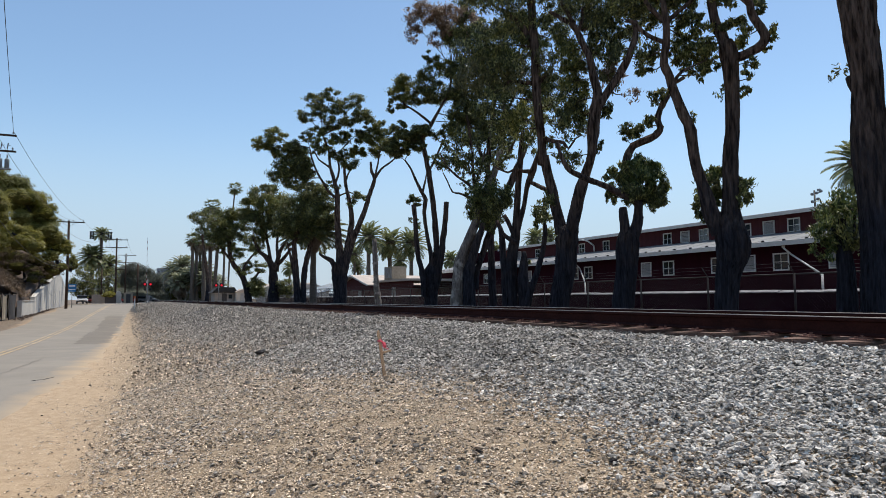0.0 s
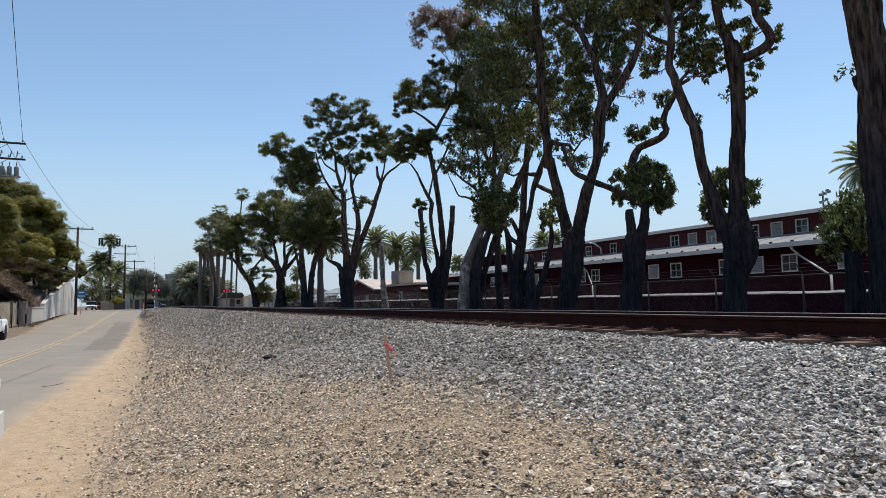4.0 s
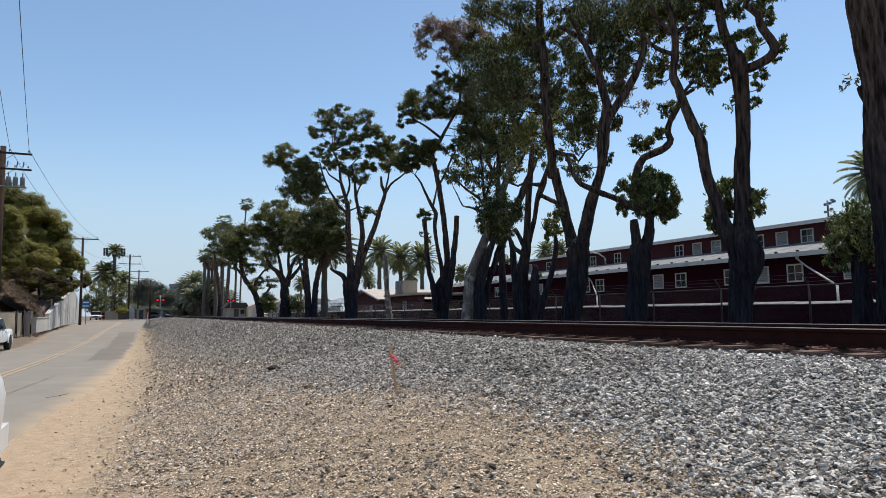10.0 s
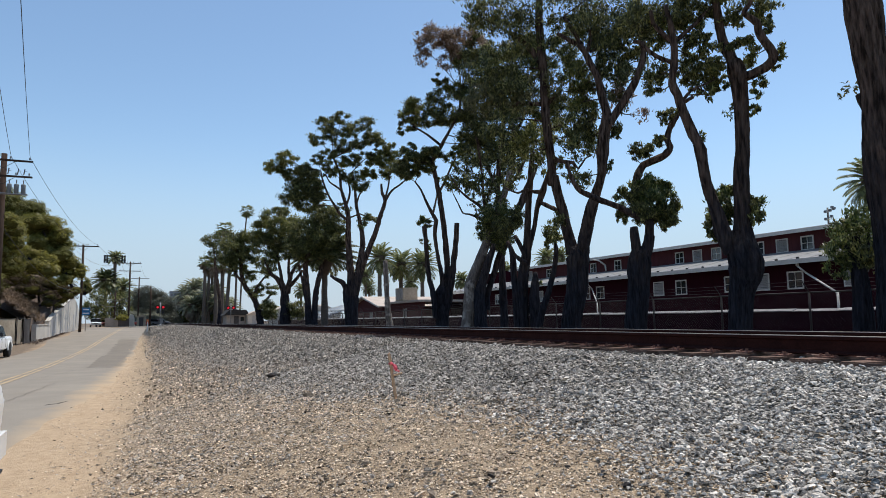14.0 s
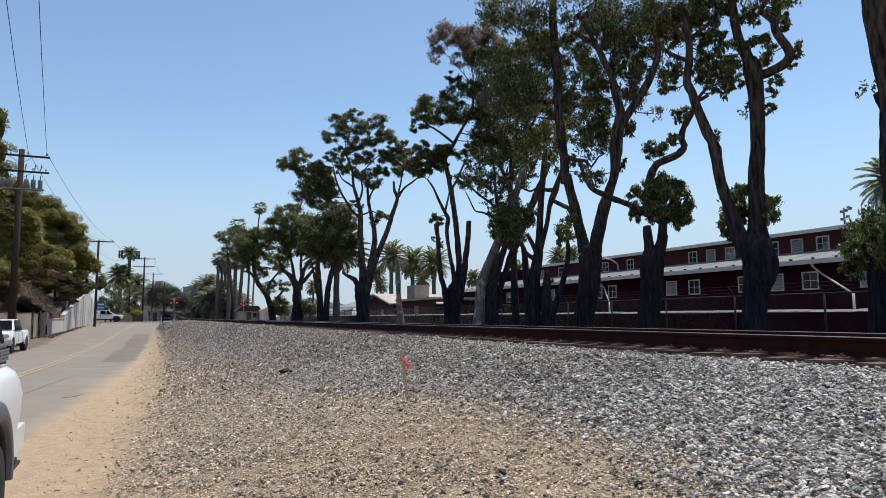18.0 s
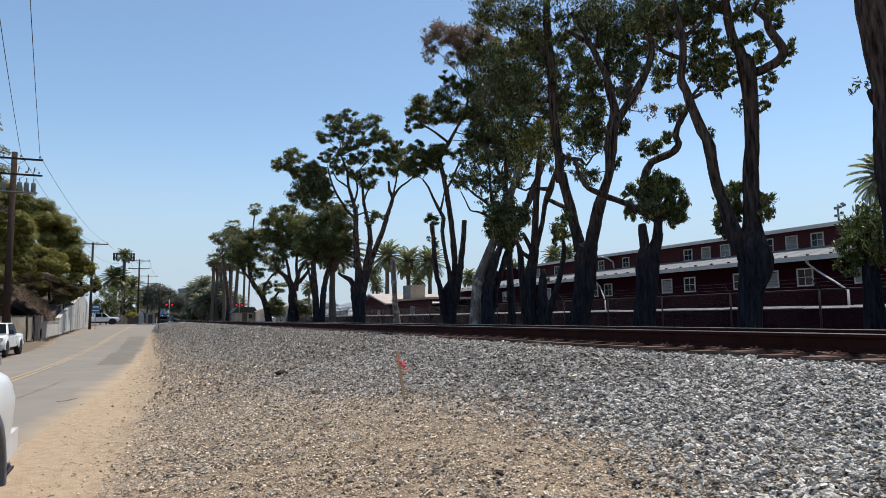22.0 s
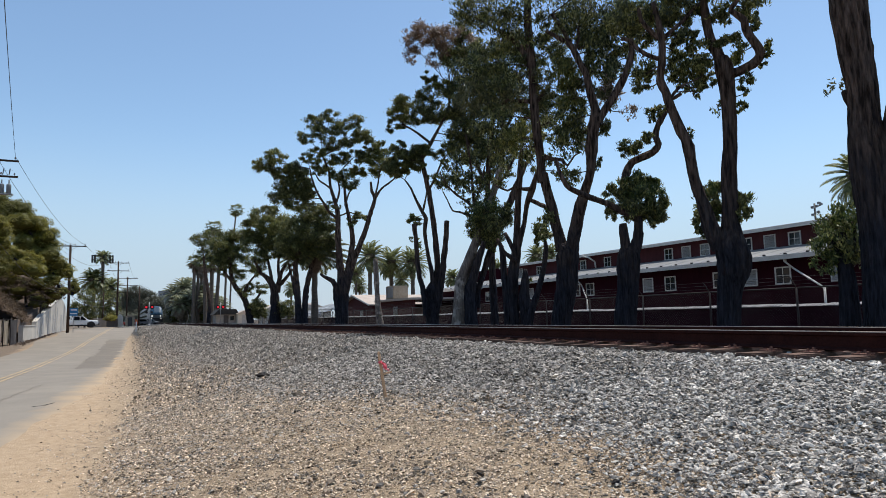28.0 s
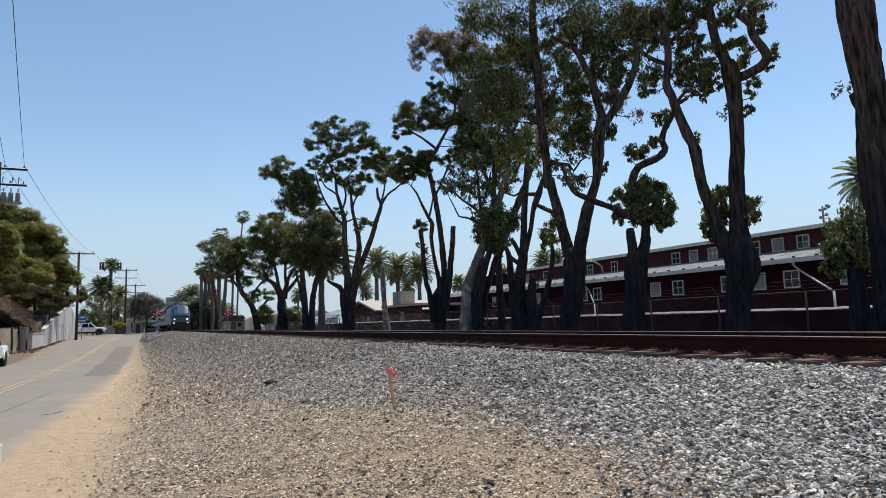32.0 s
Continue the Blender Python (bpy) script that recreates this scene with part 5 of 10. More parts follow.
tr.trunk([(-0.19, 0.00, -0.41, 0.440), (-0.11, 0.00, 0.74, 0.392), (0.01, 0.00, 1.42, 0.400), (0.12, 0.00, 2.03, 0.409), (0.16, 0.00, 2.65, 0.418), (0.16, 0.00, 3.08, 0.457), (-0.02, 0.00, 3.28, 0.272), (0.04, 0.00, 3.09, 0.271), (-0.06, 0.00, 3.59, 0.218), (-0.18, 0.00, 4.10, 0.203), (-0.25, 0.00, 4.54, 0.203), (-0.40, 0.00, 5.18, 0.181), (-0.53, 0.00, 5.83, 0.189), (-0.55, 0.00, 5.44, 0.189), (-0.58, 0.00, 6.34, 0.166), (-0.65, 0.00, 7.00, 0.175), (-0.70, 0.00, 7.65, 0.175), (-0.73, 0.00, 8.31, 0.176), (-0.74, 0.00, 9.10, 0.176), (-0.79, 0.00, 9.90, 0.177), (-0.82, 0.00, 10.57, 0.170), (-0.85, 0.00, 11.38, 0.154), (-0.76, 0.00, 12.60, 0.122)])
tr.limb([(0.29, 0.00, 3.02, 0.273), (0.38, -0.12, 3.38, 0.244), (0.51, -0.24, 3.92, 0.228), (0.67, -0.36, 4.57, 0.213), (0.87, -0.48, 5.10, 0.177), (1.02, -0.60, 5.62, 0.155), (1.08, -0.60, 6.30, 0.205), (1.14, -0.57, 6.86, 0.212), (1.24, -0.55, 7.30, 0.220), (1.26, -0.52, 7.68, 0.164), (1.16, -0.49, 8.14, 0.150), (1.09, -0.46, 8.60, 0.143), (0.97, -0.44, 9.06, 0.122), (0.80, -0.41, 9.41, 0.116), (0.66, -0.38, 9.82, 0.116), (0.45, -0.35, 10.09, 0.095), (0.15, -0.33, 10.31, 0.081), (-0.22, -0.30, 10.59, 0.066)])
tr.limb([(1.30, -0.60, 7.22, 0.170), (1.48, -0.57, 7.49, 0.156), (1.76, -0.55, 7.89, 0.149), (2.07, -0.52, 8.37, 0.142), (2.29, -0.50, 8.81, 0.135), (2.46, -0.47, 9.31, 0.121), (2.53, -0.45, 9.75, 0.114), (2.43, -0.42, 10.28, 0.107), (2.40, -0.40, 10.87, 0.086)])
tr.limb([(0.68, -0.40, 9.74, 0.087), (0.85, -0.35, 10.20, 0.065), (0.83, -0.30, 10.62, 0.051)])
tr.limb([(0.81, -0.40, 9.80, 0.058), (1.12, -0.35, 9.92, 0.051), (1.36, -0.30, 10.02, 0.029)])
tr.limb([(0.63, -0.40, 9.88, 0.087), (0.48, -0.33, 10.24, 0.080), (0.28, -0.27, 10.68, 0.066), (-0.02, -0.20, 11.21, 0.052)])
tr.limb([(-0.81, 0.00, 8.28, 0.097), (-1.16, 0.10, 8.34, 0.082), (-1.62, 0.20, 8.44, 0.068), (-2.09, 0.30, 8.20, 0.046)])
tr.limb([(-0.62, 0.00, 8.27, 0.089), (-0.39, -0.10, 8.51, 0.066), (-0.26, -0.20, 8.66, 0.044)])
tr.limb([(-0.81, 0.00, 9.70, 0.150), (-1.13, 0.07, 10.22, 0.128), (-1.45, 0.13, 10.62, 0.114), (-1.91, 0.20, 11.03, 0.092)])
tr.limb([(-0.44, -0.30, 6.26, 0.094), (-0.13, -0.36, 6.14, 0.072), (0.14, -0.42, 6.08, 0.065), (0.31, -0.48, 5.87, 0.043), (0.53, -0.54, 6.16, 0.032), (0.74, -0.60, 6.25, 0.021)])
tr.leaves([(-0.36, -0.08, 4.28, 0.26, 0.29, 0, 1.43), (-0.56, 0.07, 3.74, 0.30, 0.22, 0, 1.1)])
tr.leaves([(1.39, 0.04, 10.25, 0.45, 0.33, 0, 1.1), (1.82, 0.07, 10.36, 0.45, 0.36, 0, 1.1), (1.99, 0.09, 9.83, 0.45, 0.36, 0, 1.1), (1.56, 0.14, 9.69, 0.45, 0.36, 0, 1.1), (1.24, 0.06, 9.36, 0.34, 0.33, 0, 1.1), (1.85, 0.10, 9.32, 0.33, 0.25, 0, 1.1), (0.95, -0.11, 10.23, 0.30, 0.33, 0, 1.1), (0.54, -0.01, 11.24, 0.45, 0.33, 0, 1.1), (1.11, 0.16, 11.26, 0.53, 0.37, 0, 1.1), (1.72, 0.05, 11.09, 0.52, 0.36, 0, 1.1), (2.22, 0.12, 11.14, 0.45, 0.36, 0, 1.1), (1.21, -0.12, 10.66, 0.45, 0.33, 0, 1.1)])
tr.leaves([(0.31, -0.01, 9.47, 0.45, 0.44, 2, 1.1), (0.48, -0.08, 8.84, 0.37, 0.44, 2, 1.1), (0.73, 0.01, 8.66, 0.30, 0.44, 3, 1.1), (0.41, 0.02, 8.23, 0.37, 0.44, 2, 1.1), (0.77, -0.13, 7.90, 0.30, 0.36, 2, 1.1), (0.45, -0.09, 7.42, 0.44, 0.36, 0, 1.1), (0.19, -0.07, 7.06, 0.37, 0.43, 0, 1.1), (0.75, 0.11, 7.20, 0.30, 0.36, 0, 1.1), (1.54, 0.05, 7.13, 0.26, 0.22, 0, 1.1), (1.63, -0.05, 7.29, 0.18, 0.21, 0, 1.1), (1.77, 0.07, 8.80, 0.26, 0.33, 4, 0.44), (1.63, -0.09, 8.37, 0.29, 0.36, 4, 0.44)])
tr.leaves([(1.83, 0.60, 8.86, 0.42, 0.38, 4, 0.6), (2.00, 0.60, 8.50, 0.36, 0.34, 4, 0.55), (1.62, 0.60, 8.40, 0.32, 0.32, 4, 0.5)])
tr.leaves([(2.0, 0.3, 9.2, 0.5, 0.45, 0, 1), (1.6, -0.3, 9.0, 0.45, 0.4, 0, 1), (2.6, 0.2, 9.9, 0.5, 0.45, 0, 1), (2.1, -0.2, 10.6, 0.6, 0.5, 0, 1), (3.0, 0.1, 10.7, 0.5, 0.45, 0, 1), (2.9, 0.0, 8.9, 0.35, 0.4, 0, 0.8), (2.4, 0.2, 7.7, 0.35, 0.35, 4, 0.4), (0.94, -0.49, 10.53, 0.91, 0.45, 0, 1), (1.29, -0.24, 9.83, 0.53, 0.61, 0, 1), (1.69, 0.14, 10.44, 0.58, 0.50, 0, 1), (0.42, 0.45, 11.21, 0.74, 0.47, 0, 1), (-1.08, -0.40, 11.19, 0.93, 0.37, 0, 1)])
tr.leaves([(-1.84, -0.42, 11.06, 0.74, 0.45, 0, 1), (-2.61, 0.46, 11.65, 0.77, 0.54, 0, 1), (-3.05, 0.03, 11.71, 0.64, 0.47, 0, 1), (0.17, -0.07, 9.23, 0.56, 0.52, 2, 1), (-0.09, -0.16, 9.90, 0.49, 0.32, 0, 1), (0.43, 0.06, 8.67, 0.52, 0.48, 2, 1), (0.72, 0.19, 7.90, 0.44, 0.60, 2, 1), (0.12, -0.04, 7.49, 0.67, 0.59, 0, 1), (-0.40, -0.04, 8.90, 0.40, 0.60, 3, 1), (0.36, -0.37, 6.62, 0.62, 0.50, 0, 1), (0.84, 0.20, 7.03, 0.36, 0.59, 0, 1), (1.56, -0.27, 8.46, 0.44, 0.44, 3, 0.6)])
tr.leaves([(1.81, -0.00, 8.05, 0.24, 0.40, 3, 0.6), (1.54, 0.09, 7.23, 0.20, 0.36, 0, 0.6), (1.25, -0.12, 6.06, 0.23, 0.27, 0, 1), (-1.13, 0.18, 10.45, 0.62, 0.46, 0, 1), (-1.73, 0.35, 10.58, 0.63, 0.46, 0, 1), (-2.21, 0.14, 9.93, 0.82, 0.54, 0, 1), (-1.45, 0.27, 9.51, 0.74, 0.58, 0, 1), (-2.08, -0.41, 8.92, 0.79, 0.60, 0, 1), (-2.88, -0.07, 9.51, 0.82, 0.57, 0, 1), (-2.67, -0.37, 8.59, 0.79, 0.60, 3, 1), (-1.77, 0.36, 8.56, 0.81, 0.53, 3, 1), (-2.22, -0.21, 7.62, 0.79, 0.59, 0, 1)])
tr.leaves([(-1.39, -0.03, 7.12, 0.55, 0.71, 2, 1), (-0.95, 0.21, 6.27, 0.31, 0.43, 0, 1), (-1.91, 0.28, 6.74, 0.60, 0.71, 0, 1), (-1.15, 0.32, 9.90, 0.54, 0.41, 0, 1), (-0.55, -0.02, 10.31, 0.29, 0.33, 0, 1), (0.42, -0.01, 5.57, 0.50, 0.31, 0, 1), (0.07, 0.10, 5.80, 0.31, 0.27, 0, 1), (-0.29, -0.04, 12.67, 1.71, 0.86, 0, 1), (-2.19, -0.44, 12.71, 1.69, 0.85, 0, 1), (1.37, -0.20, 12.19, 1.69, 0.84, 0, 1), (-0.23, -0.83, 14.02, 1.92, 1.07, 0, 1), (2.48, -0.19, 12.83, 1.29, 0.86, 0, 1)])
tr.leaves([(-0.34, 0.20, 11.19, 0.34, 0.34, 0, 1), (1.10, 0.24, 9.26, 0.41, 0.29, 0, 1), (-0.20, 0.05, 6.19, 0.31, 0.27, 0, 1)])
tr.done()
tr = Tree("slender eucalyptus stem with a leafy tuft", 13.60, 19.74, 0.5, -34.6, 0.15)
tr.trunk([(-0.59, 0.00, 0.38, 0.143), (-0.44, 0.00, 1.19, 0.144), (-0.16, 0.00, 2.00, 0.127), (0.06, 0.00, 2.81, 0.110), (0.14, 0.00, 3.42, 0.102), (0.11, 0.00, 3.76, 0.060)])
tr.leaves([(0.09, -0.08, 4.16, 0.36, 0.31, 0, 1.87), (-0.12, 0.07, 3.98, 0.28, 0.31, 0, 1.87), (0.22, 0.05, 3.83, 0.20, 0.27, 0, 1.65), (0.10, -0.03, 4.51, 0.20, 0.20, 0, 1.65), (-0.19, -0.00, 3.70, 0.16, 0.16, 0, 1.32)])
tr.done()
tr = Tree("leaning multi-stemmed eucalyptus with lopped dark limbs", 13.40, 21.30, 0.5, -32.2, 0.15)
tr.trunk([(-0.13, 0.00, 0.07, 0.310), (-0.12, 0.00, 0.92, 0.276), (-0.12, 0.00, 1.91, 0.268), (-0.05, 0.00, 2.77, 0.242), (0.06, 0.00, 3.34, 0.224), (0.11, 0.00, 3.99, 0.162), (0.16, 0.00, 4.72, 0.149), (0.21, 0.00, 5.45, 0.145), (0.32, 0.00, 6.55, 0.136), (0.42, 0.00, 7.43, 0.100)])
tr.limb([(-0.27, 0.10, 0.21, 0.166), (-0.35, 0.11, 0.92, 0.175), (-0.39, 0.13, 1.92, 0.151), (-0.42, 0.14, 2.49, 0.151), (-0.44, 0.16, 3.08, 0.143), (-0.47, 0.17, 3.51, 0.127), (-0.54, 0.19, 3.77, 0.101), (-0.65, 0.20, 3.99, 0.085)])
tr.limb([(0.06, -0.05, 3.27, 0.142), (0.25, -0.09, 3.98, 0.117), (0.42, -0.12, 4.55, 0.100), (0.52, -0.16, 5.19, 0.108), (0.67, -0.20, 5.62, 0.133), (0.78, -0.24, 5.86, 0.141), (0.89, -0.27, 6.25, 0.091), (1.02, -0.31, 6.60, 0.083), (1.19, -0.35, 7.10, 0.058)])
tr.limb([(-0.01, -0.10, 3.41, 0.100), (-0.18, -0.15, 3.84, 0.100), (-0.35, -0.20, 4.16, 0.083)])
tr.limb([(0.06, -0.20, 3.11, 0.108), (-0.19, -0.25, 3.25, 0.099), (-0.40, -0.30, 3.43, 0.083)])
tr.limb([(0.39, -0.10, 0.07, 0.287), (0.36, -0.10, 1.06, 0.255), (0.32, -0.10, 1.83, 0.239), (0.38, -0.10, 2.33, 0.182), (0.39, -0.10, 2.76, 0.083)])
tr.limb([(0.66, -0.20, 5.40, 0.092), (0.90, -0.33, 5.24, 0.099), (1.11, -0.47, 5.11, 0.098), (1.34, -0.60, 4.96, 0.073)])
tr.limb([(0.74, -0.30, 5.78, 0.100), (0.39, -0.25, 5.82, 0.083), (0.11, -0.20, 5.93, 0.059), (-0.18, -0.15, 5.80, 0.050), (-0.68, -0.10, 6.04, 0.034)])
tr.leaves([(0.55, -0.05, 2.29, 0.12, 0.21, 0, 0.66), (-0.18, 0.07, 6.43, 0.34, 0.25, 0, 0.88), (-0.47, 0.05, 6.14, 0.34, 0.25, 0, 0.88)])
tr.leaves([(0.92, -0.01, 7.40, 0.36, 0.45, 0, 1), (0.17, 0.16, 7.36, 0.45, 0.45, 0, 0.6), (1.05, 0.09, 8.08, 0.36, 0.54, 2, 1)])
tr.done()
tr = Tree("pale smooth-barked leaning eucalyptus with a dark leafy tuft", 13.40, 25.67, 0.5, -27.6, 0.16, pale=True)
tr.trunk([(-0.19, 0.00, -0.08, 0.463), (-0.16, 0.00, 0.74, 0.423), (-0.09, 0.00, 1.64, 0.372), (-0.05, 0.00, 2.39, 0.342), (0.01, 0.00, 2.72, 0.322), (0.21, 0.00, 3.22, 0.280), (0.42, 0.00, 3.72, 0.260), (0.64, 0.00, 4.30, 0.219), (0.85, 0.00, 4.97, 0.198), (1.15, 0.00, 5.64, 0.188), (1.45, 0.00, 6.40, 0.178), (1.67, 0.00, 7.08, 0.168), (1.85, 0.00, 7.76, 0.147)])
tr.limb([(0.34, -0.25, -0.07, 0.379), (0.37, -0.25, 0.90, 0.342), (0.34, -0.25, 1.96, 0.305), (0.49, -0.25, 2.62, 0.239), (0.68, -0.25, 3.28, 0.220), (0.87, -0.25, 3.85, 0.163), (1.00, -0.25, 4.27, 0.125)])
tr.limb([(0.61, 0.10, 1.40, 0.193), (0.72, 0.16, 2.22, 0.155), (0.96, 0.21, 2.89, 0.155), (1.18, 0.27, 3.57, 0.175), (1.44, 0.32, 4.16, 0.186), (1.79, 0.38, 5.01, 0.177), (2.14, 0.43, 5.83, 0.177), (2.48, 0.49, 6.65, 0.168), (2.75, 0.54, 7.26, 0.149), (3.04, 0.60, 7.97, 0.130)])
tr.limb([(0.80, -0.10, 2.58, 0.125), (0.94, -0.10, 2.74, 0.106)])
tr.limb([(0.65, 0.00, 5.82, 0.097), (0.58, 0.05, 6.59, 0.078), (0.55, 0.10, 7.46, 0.059)])
tr.limb([(0.61, 0.00, 5.82, 0.088), (0.24, -0.05, 6.15, 0.068), (-0.14, -0.10, 6.40, 0.058), (-0.55, -0.15, 6.82, 0.044), (-0.88, -0.20, 7.41, 0.029)])
tr.limb([(0.77, 0.00, 5.14, 0.087), (0.32, 0.02, 5.50, 0.068), (-0.06, 0.04, 5.66, 0.054), (-0.35, 0.06, 5.73, 0.044), (-0.56, 0.08, 6.19, 0.034), (-0.77, 0.10, 6.62, 0.025)])
tr.limb([(0.70, 0.00, 6.16, 0.068), (0.96, 0.05, 6.93, 0.059), (1.14, 0.10, 7.71, 0.044)])
tr.limb([(1.85, 0.00, 7.70, 0.130), (1.98, -0.20, 8.80, 0.100), (1.90, -0.40, 9.90, 0.070)])
tr.limb([(0.55, 0.10, 7.40, 0.060), (0.45, -0.30, 8.08, 0.055), (0.32, -0.60, 9.01, 0.040)])
tr.leaves([(1.10, -0.13, 5.62, 0.69, 0.53, 1, 1.87), (0.78, 0.11, 5.49, 0.59, 0.53, 0, 1.87), (1.61, 0.08, 5.56, 0.59, 0.53, 0, 1.87), (1.26, -0.09, 4.95, 0.69, 0.53, 0, 1.87), (0.77, -0.00, 4.80, 0.49, 0.48, 0, 1.65), (1.77, -0.01, 5.13, 0.54, 0.48, 0, 1.87), (1.43, 0.04, 4.47, 0.54, 0.48, 0, 1.87), (1.01, 0.07, 4.39, 0.44, 0.38, 0, 1.87), (2.10, -0.08, 5.45, 0.29, 0.38, 0, 1.32), (0.44, -0.07, 5.13, 0.25, 0.29, 0, 1.1), (1.34, 0.05, 4.05, 0.29, 0.21, 0, 1.65), (2.03, -0.01, 5.88, 0.25, 0.19, 0, 1.1)])
tr.leaves([(0.36, 0.03, 5.74, 0.25, 0.24, 0, 1.1), (-0.05, -0.13, 7.16, 0.49, 0.39, 0, 0.88), (-0.47, -0.01, 6.94, 0.40, 0.39, 0, 0.88), (-0.81, 0.05, 7.12, 0.40, 0.39, 0, 0.88), (0.03, -0.06, 6.66, 0.40, 0.34, 0, 0.88), (0.96, 0.11, 6.94, 0.50, 0.39, 0, 0.99), (1.29, 0.08, 6.33, 0.40, 0.39, 0, 0.99), (0.62, -0.08, 6.40, 0.35, 0.34, 0, 0.88), (0.20, -0.07, 6.15, 0.30, 0.19, 0, 0.66)])
tr.leaves([(0.29, 0.27, 7.26, 0.62, 0.57, 0, 0.7), (0.51, 0.28, 8.03, 0.62, 0.52, 0, 0.8), (0.01, 0.16, 8.27, 0.62, 0.52, 0, 1), (-0.39, 0.29, 7.54, 0.46, 0.36, 0, 0.6), (-0.64, 0.22, 7.92, 0.36, 0.31, 0, 0.6)])
tr.done()
tr = Tree("tall dark eucalyptus standing behind the row", 15.60, 26.65, 0.5, -30.3, 0.20)
tr.trunk([(0.00, 0.00, -0.10, 0.264), (-0.06, 0.00, 2.74, 0.212), (-0.09, 0.00, 4.87, 0.186), (-0.18, 0.00, 7.03, 0.162), (0.00, 0.00, 9.21, 0.137), (0.32, 0.00, 11.41, 0.098)])
tr.limb([(-0.18, 0.00, 7.03, 0.108), (-0.94, 0.02, 8.98, 0.082), (-1.46, 0.04, 10.67, 0.056)])
tr.limb([(-0.01, 0.00, 8.66, 0.109), (0.96, 0.03, 10.28, 0.083), (1.54, 0.06, 11.93, 0.056)])
tr.limb([(-0.10, 0.00, 6.76, 0.094), (0.76, -0.27, 7.76, 0.067), (1.31, -0.50, 8.76, 0.040)])
tr.leaves([(-1.18, 0.44, 12.20, 1.03, 0.74, 0, 1), (-0.06, 0.58, 12.76, 1.04, 0.75, 0, 1), (1.00, -0.03, 11.92, 1.01, 0.73, 3, 1), (1.93, 0.21, 11.12, 0.85, 0.73, 0, 1), (-0.92, 0.29, 11.00, 1.01, 0.73, 3, 1), (0.18, 0.30, 11.10, 1.02, 0.73, 0, 1), (1.22, -0.43, 10.40, 0.99, 0.71, 0, 1), (2.57, 0.25, 10.00, 0.67, 0.73, 0, 1), (-1.20, 0.09, 9.84, 0.89, 0.67, 0, 1), (-0.12, 0.22, 9.69, 1.00, 0.72, 0, 1), (0.94, -0.09, 9.29, 0.88, 0.71, 0, 1), (-0.69, 0.13, 8.58, 0.77, 0.55, 0, 1)])
tr.leaves([(-1.38, 0.0, 14.74, 0.70, 0.50, 4, 0.45), (-0.84, 0.0, 14.05, 0.65, 0.50, 4, 0.45), (-2.35, 0.0, 14.54, 0.70, 0.50, 4, 0.45), (-1.81, 0.0, 13.79, 0.65, 0.45, 4, 0.45)])
tr.leaves([(0.38, 0.28, 8.30, 0.77, 0.55, 0, 1), (-1.59, 0.13, 10.99, 0.73, 0.62, 0, 1), (2.11, 0.21, 13.07, 0.75, 0.63, 0, 1), (-0.03, -0.69, 13.66, 1.13, 0.62, 0, 1), (1.31, -0.45, 13.96, 1.03, 0.63, 0, 1), (-1.40, -0.06, 13.44, 0.86, 0.63, 0, 1), (2.60, 0.12, 11.34, 0.62, 0.62, 3, 1), (3.08, -0.25, 10.92, 0.67, 0.67, 0, 1), (3.22, 0.18, 14.12, 0.76, 0.64, 0, 1), (-0.30, 0.10, 7.60, 0.55, 0.38, 0, 1)])
tr.done()
tr = Tree("many-stemmed eucalyptus with one bare lopped limb", 13.20, 28.48, 0.5, -24.9, 0.17)
tr.trunk([(0.04, 0.00, -0.17, 0.390), (0.03, 0.00, 1.08, 0.403), (0.08, 0.00, 1.70, 0.449), (0.11, 0.00, 2.24, 0.562), (0.26, 0.00, 2.69, 0.338), (0.31, 0.00, 3.14, 0.203), (0.27, 0.00, 4.32, 0.170), (0.14, 0.00, 5.69, 0.159), (-0.04, 0.00, 7.07, 0.148), (-0.23, 0.00, 8.00, 0.137), (-0.35, 0.00, 8.75, 0.115)])
tr.limb([(-0.26, -0.30, 1.08, 0.175), (-0.31, -0.35, 1.70, 0.165), (-0.45, -0.40, 2.58, 0.145), (-0.54, -0.45, 2.85, 0.134), (-0.65, -0.50, 3.82, 0.124), (-0.70, -0.55, 4.80, 0.114), (-0.75, -0.60, 5.42, 0.124)])
tr.limb([(0.12, -0.20, 2.59, 0.177), (-0.01, -0.18, 3.40, 0.125), (-0.14, -0.15, 4.03, 0.115), (-0.27, -0.12, 5.12, 0.116), (-0.20, -0.10, 5.72, 0.137), (-0.36, -0.08, 6.05, 0.106), (-0.67, -0.05, 6.69, 0.079), (-0.90, -0.02, 7.25, 0.058), (-1.20, 0.00, 7.68, 0.048)])
tr.limb([(-0.36, 0.00, 6.06, 0.063), (-0.22, 0.00, 6.61, 0.053), (-0.11, 0.00, 7.16, 0.042)])
tr.limb([(0.35, -0.20, 2.14, 0.228), (0.53, -0.25, 2.94, 0.177), (0.62, -0.30, 3.83, 0.156), (0.74, -0.35, 4.73, 0.146), (0.80, -0.40, 5.57, 0.136)])
tr.limb([(-0.13, 0.00, 6.98, 0.074), (0.24, 0.07, 7.64, 0.064), (0.52, 0.13, 8.31, 0.053), (0.80, 0.20, 8.88, 0.043)])
tr.limb([(-0.35, 0.00, 8.70, 0.120), (0.01, 0.00, 9.29, 0.110), (0.40, 0.00, 9.99, 0.084), (0.97, -0.15, 11.06, 0.075), (1.12, -0.26, 12.15, 0.050)])
tr.limb([(0.12, 0.00, 9.43, 0.080), (-0.56, -0.19, 9.95, 0.060), (-1.24, -0.36, 10.33, 0.046)])
tr.limb([(-0.32, 0.00, 8.59, 0.073), (-0.85, -0.13, 8.57, 0.060), (-1.53, -0.26, 8.69, 0.036)])
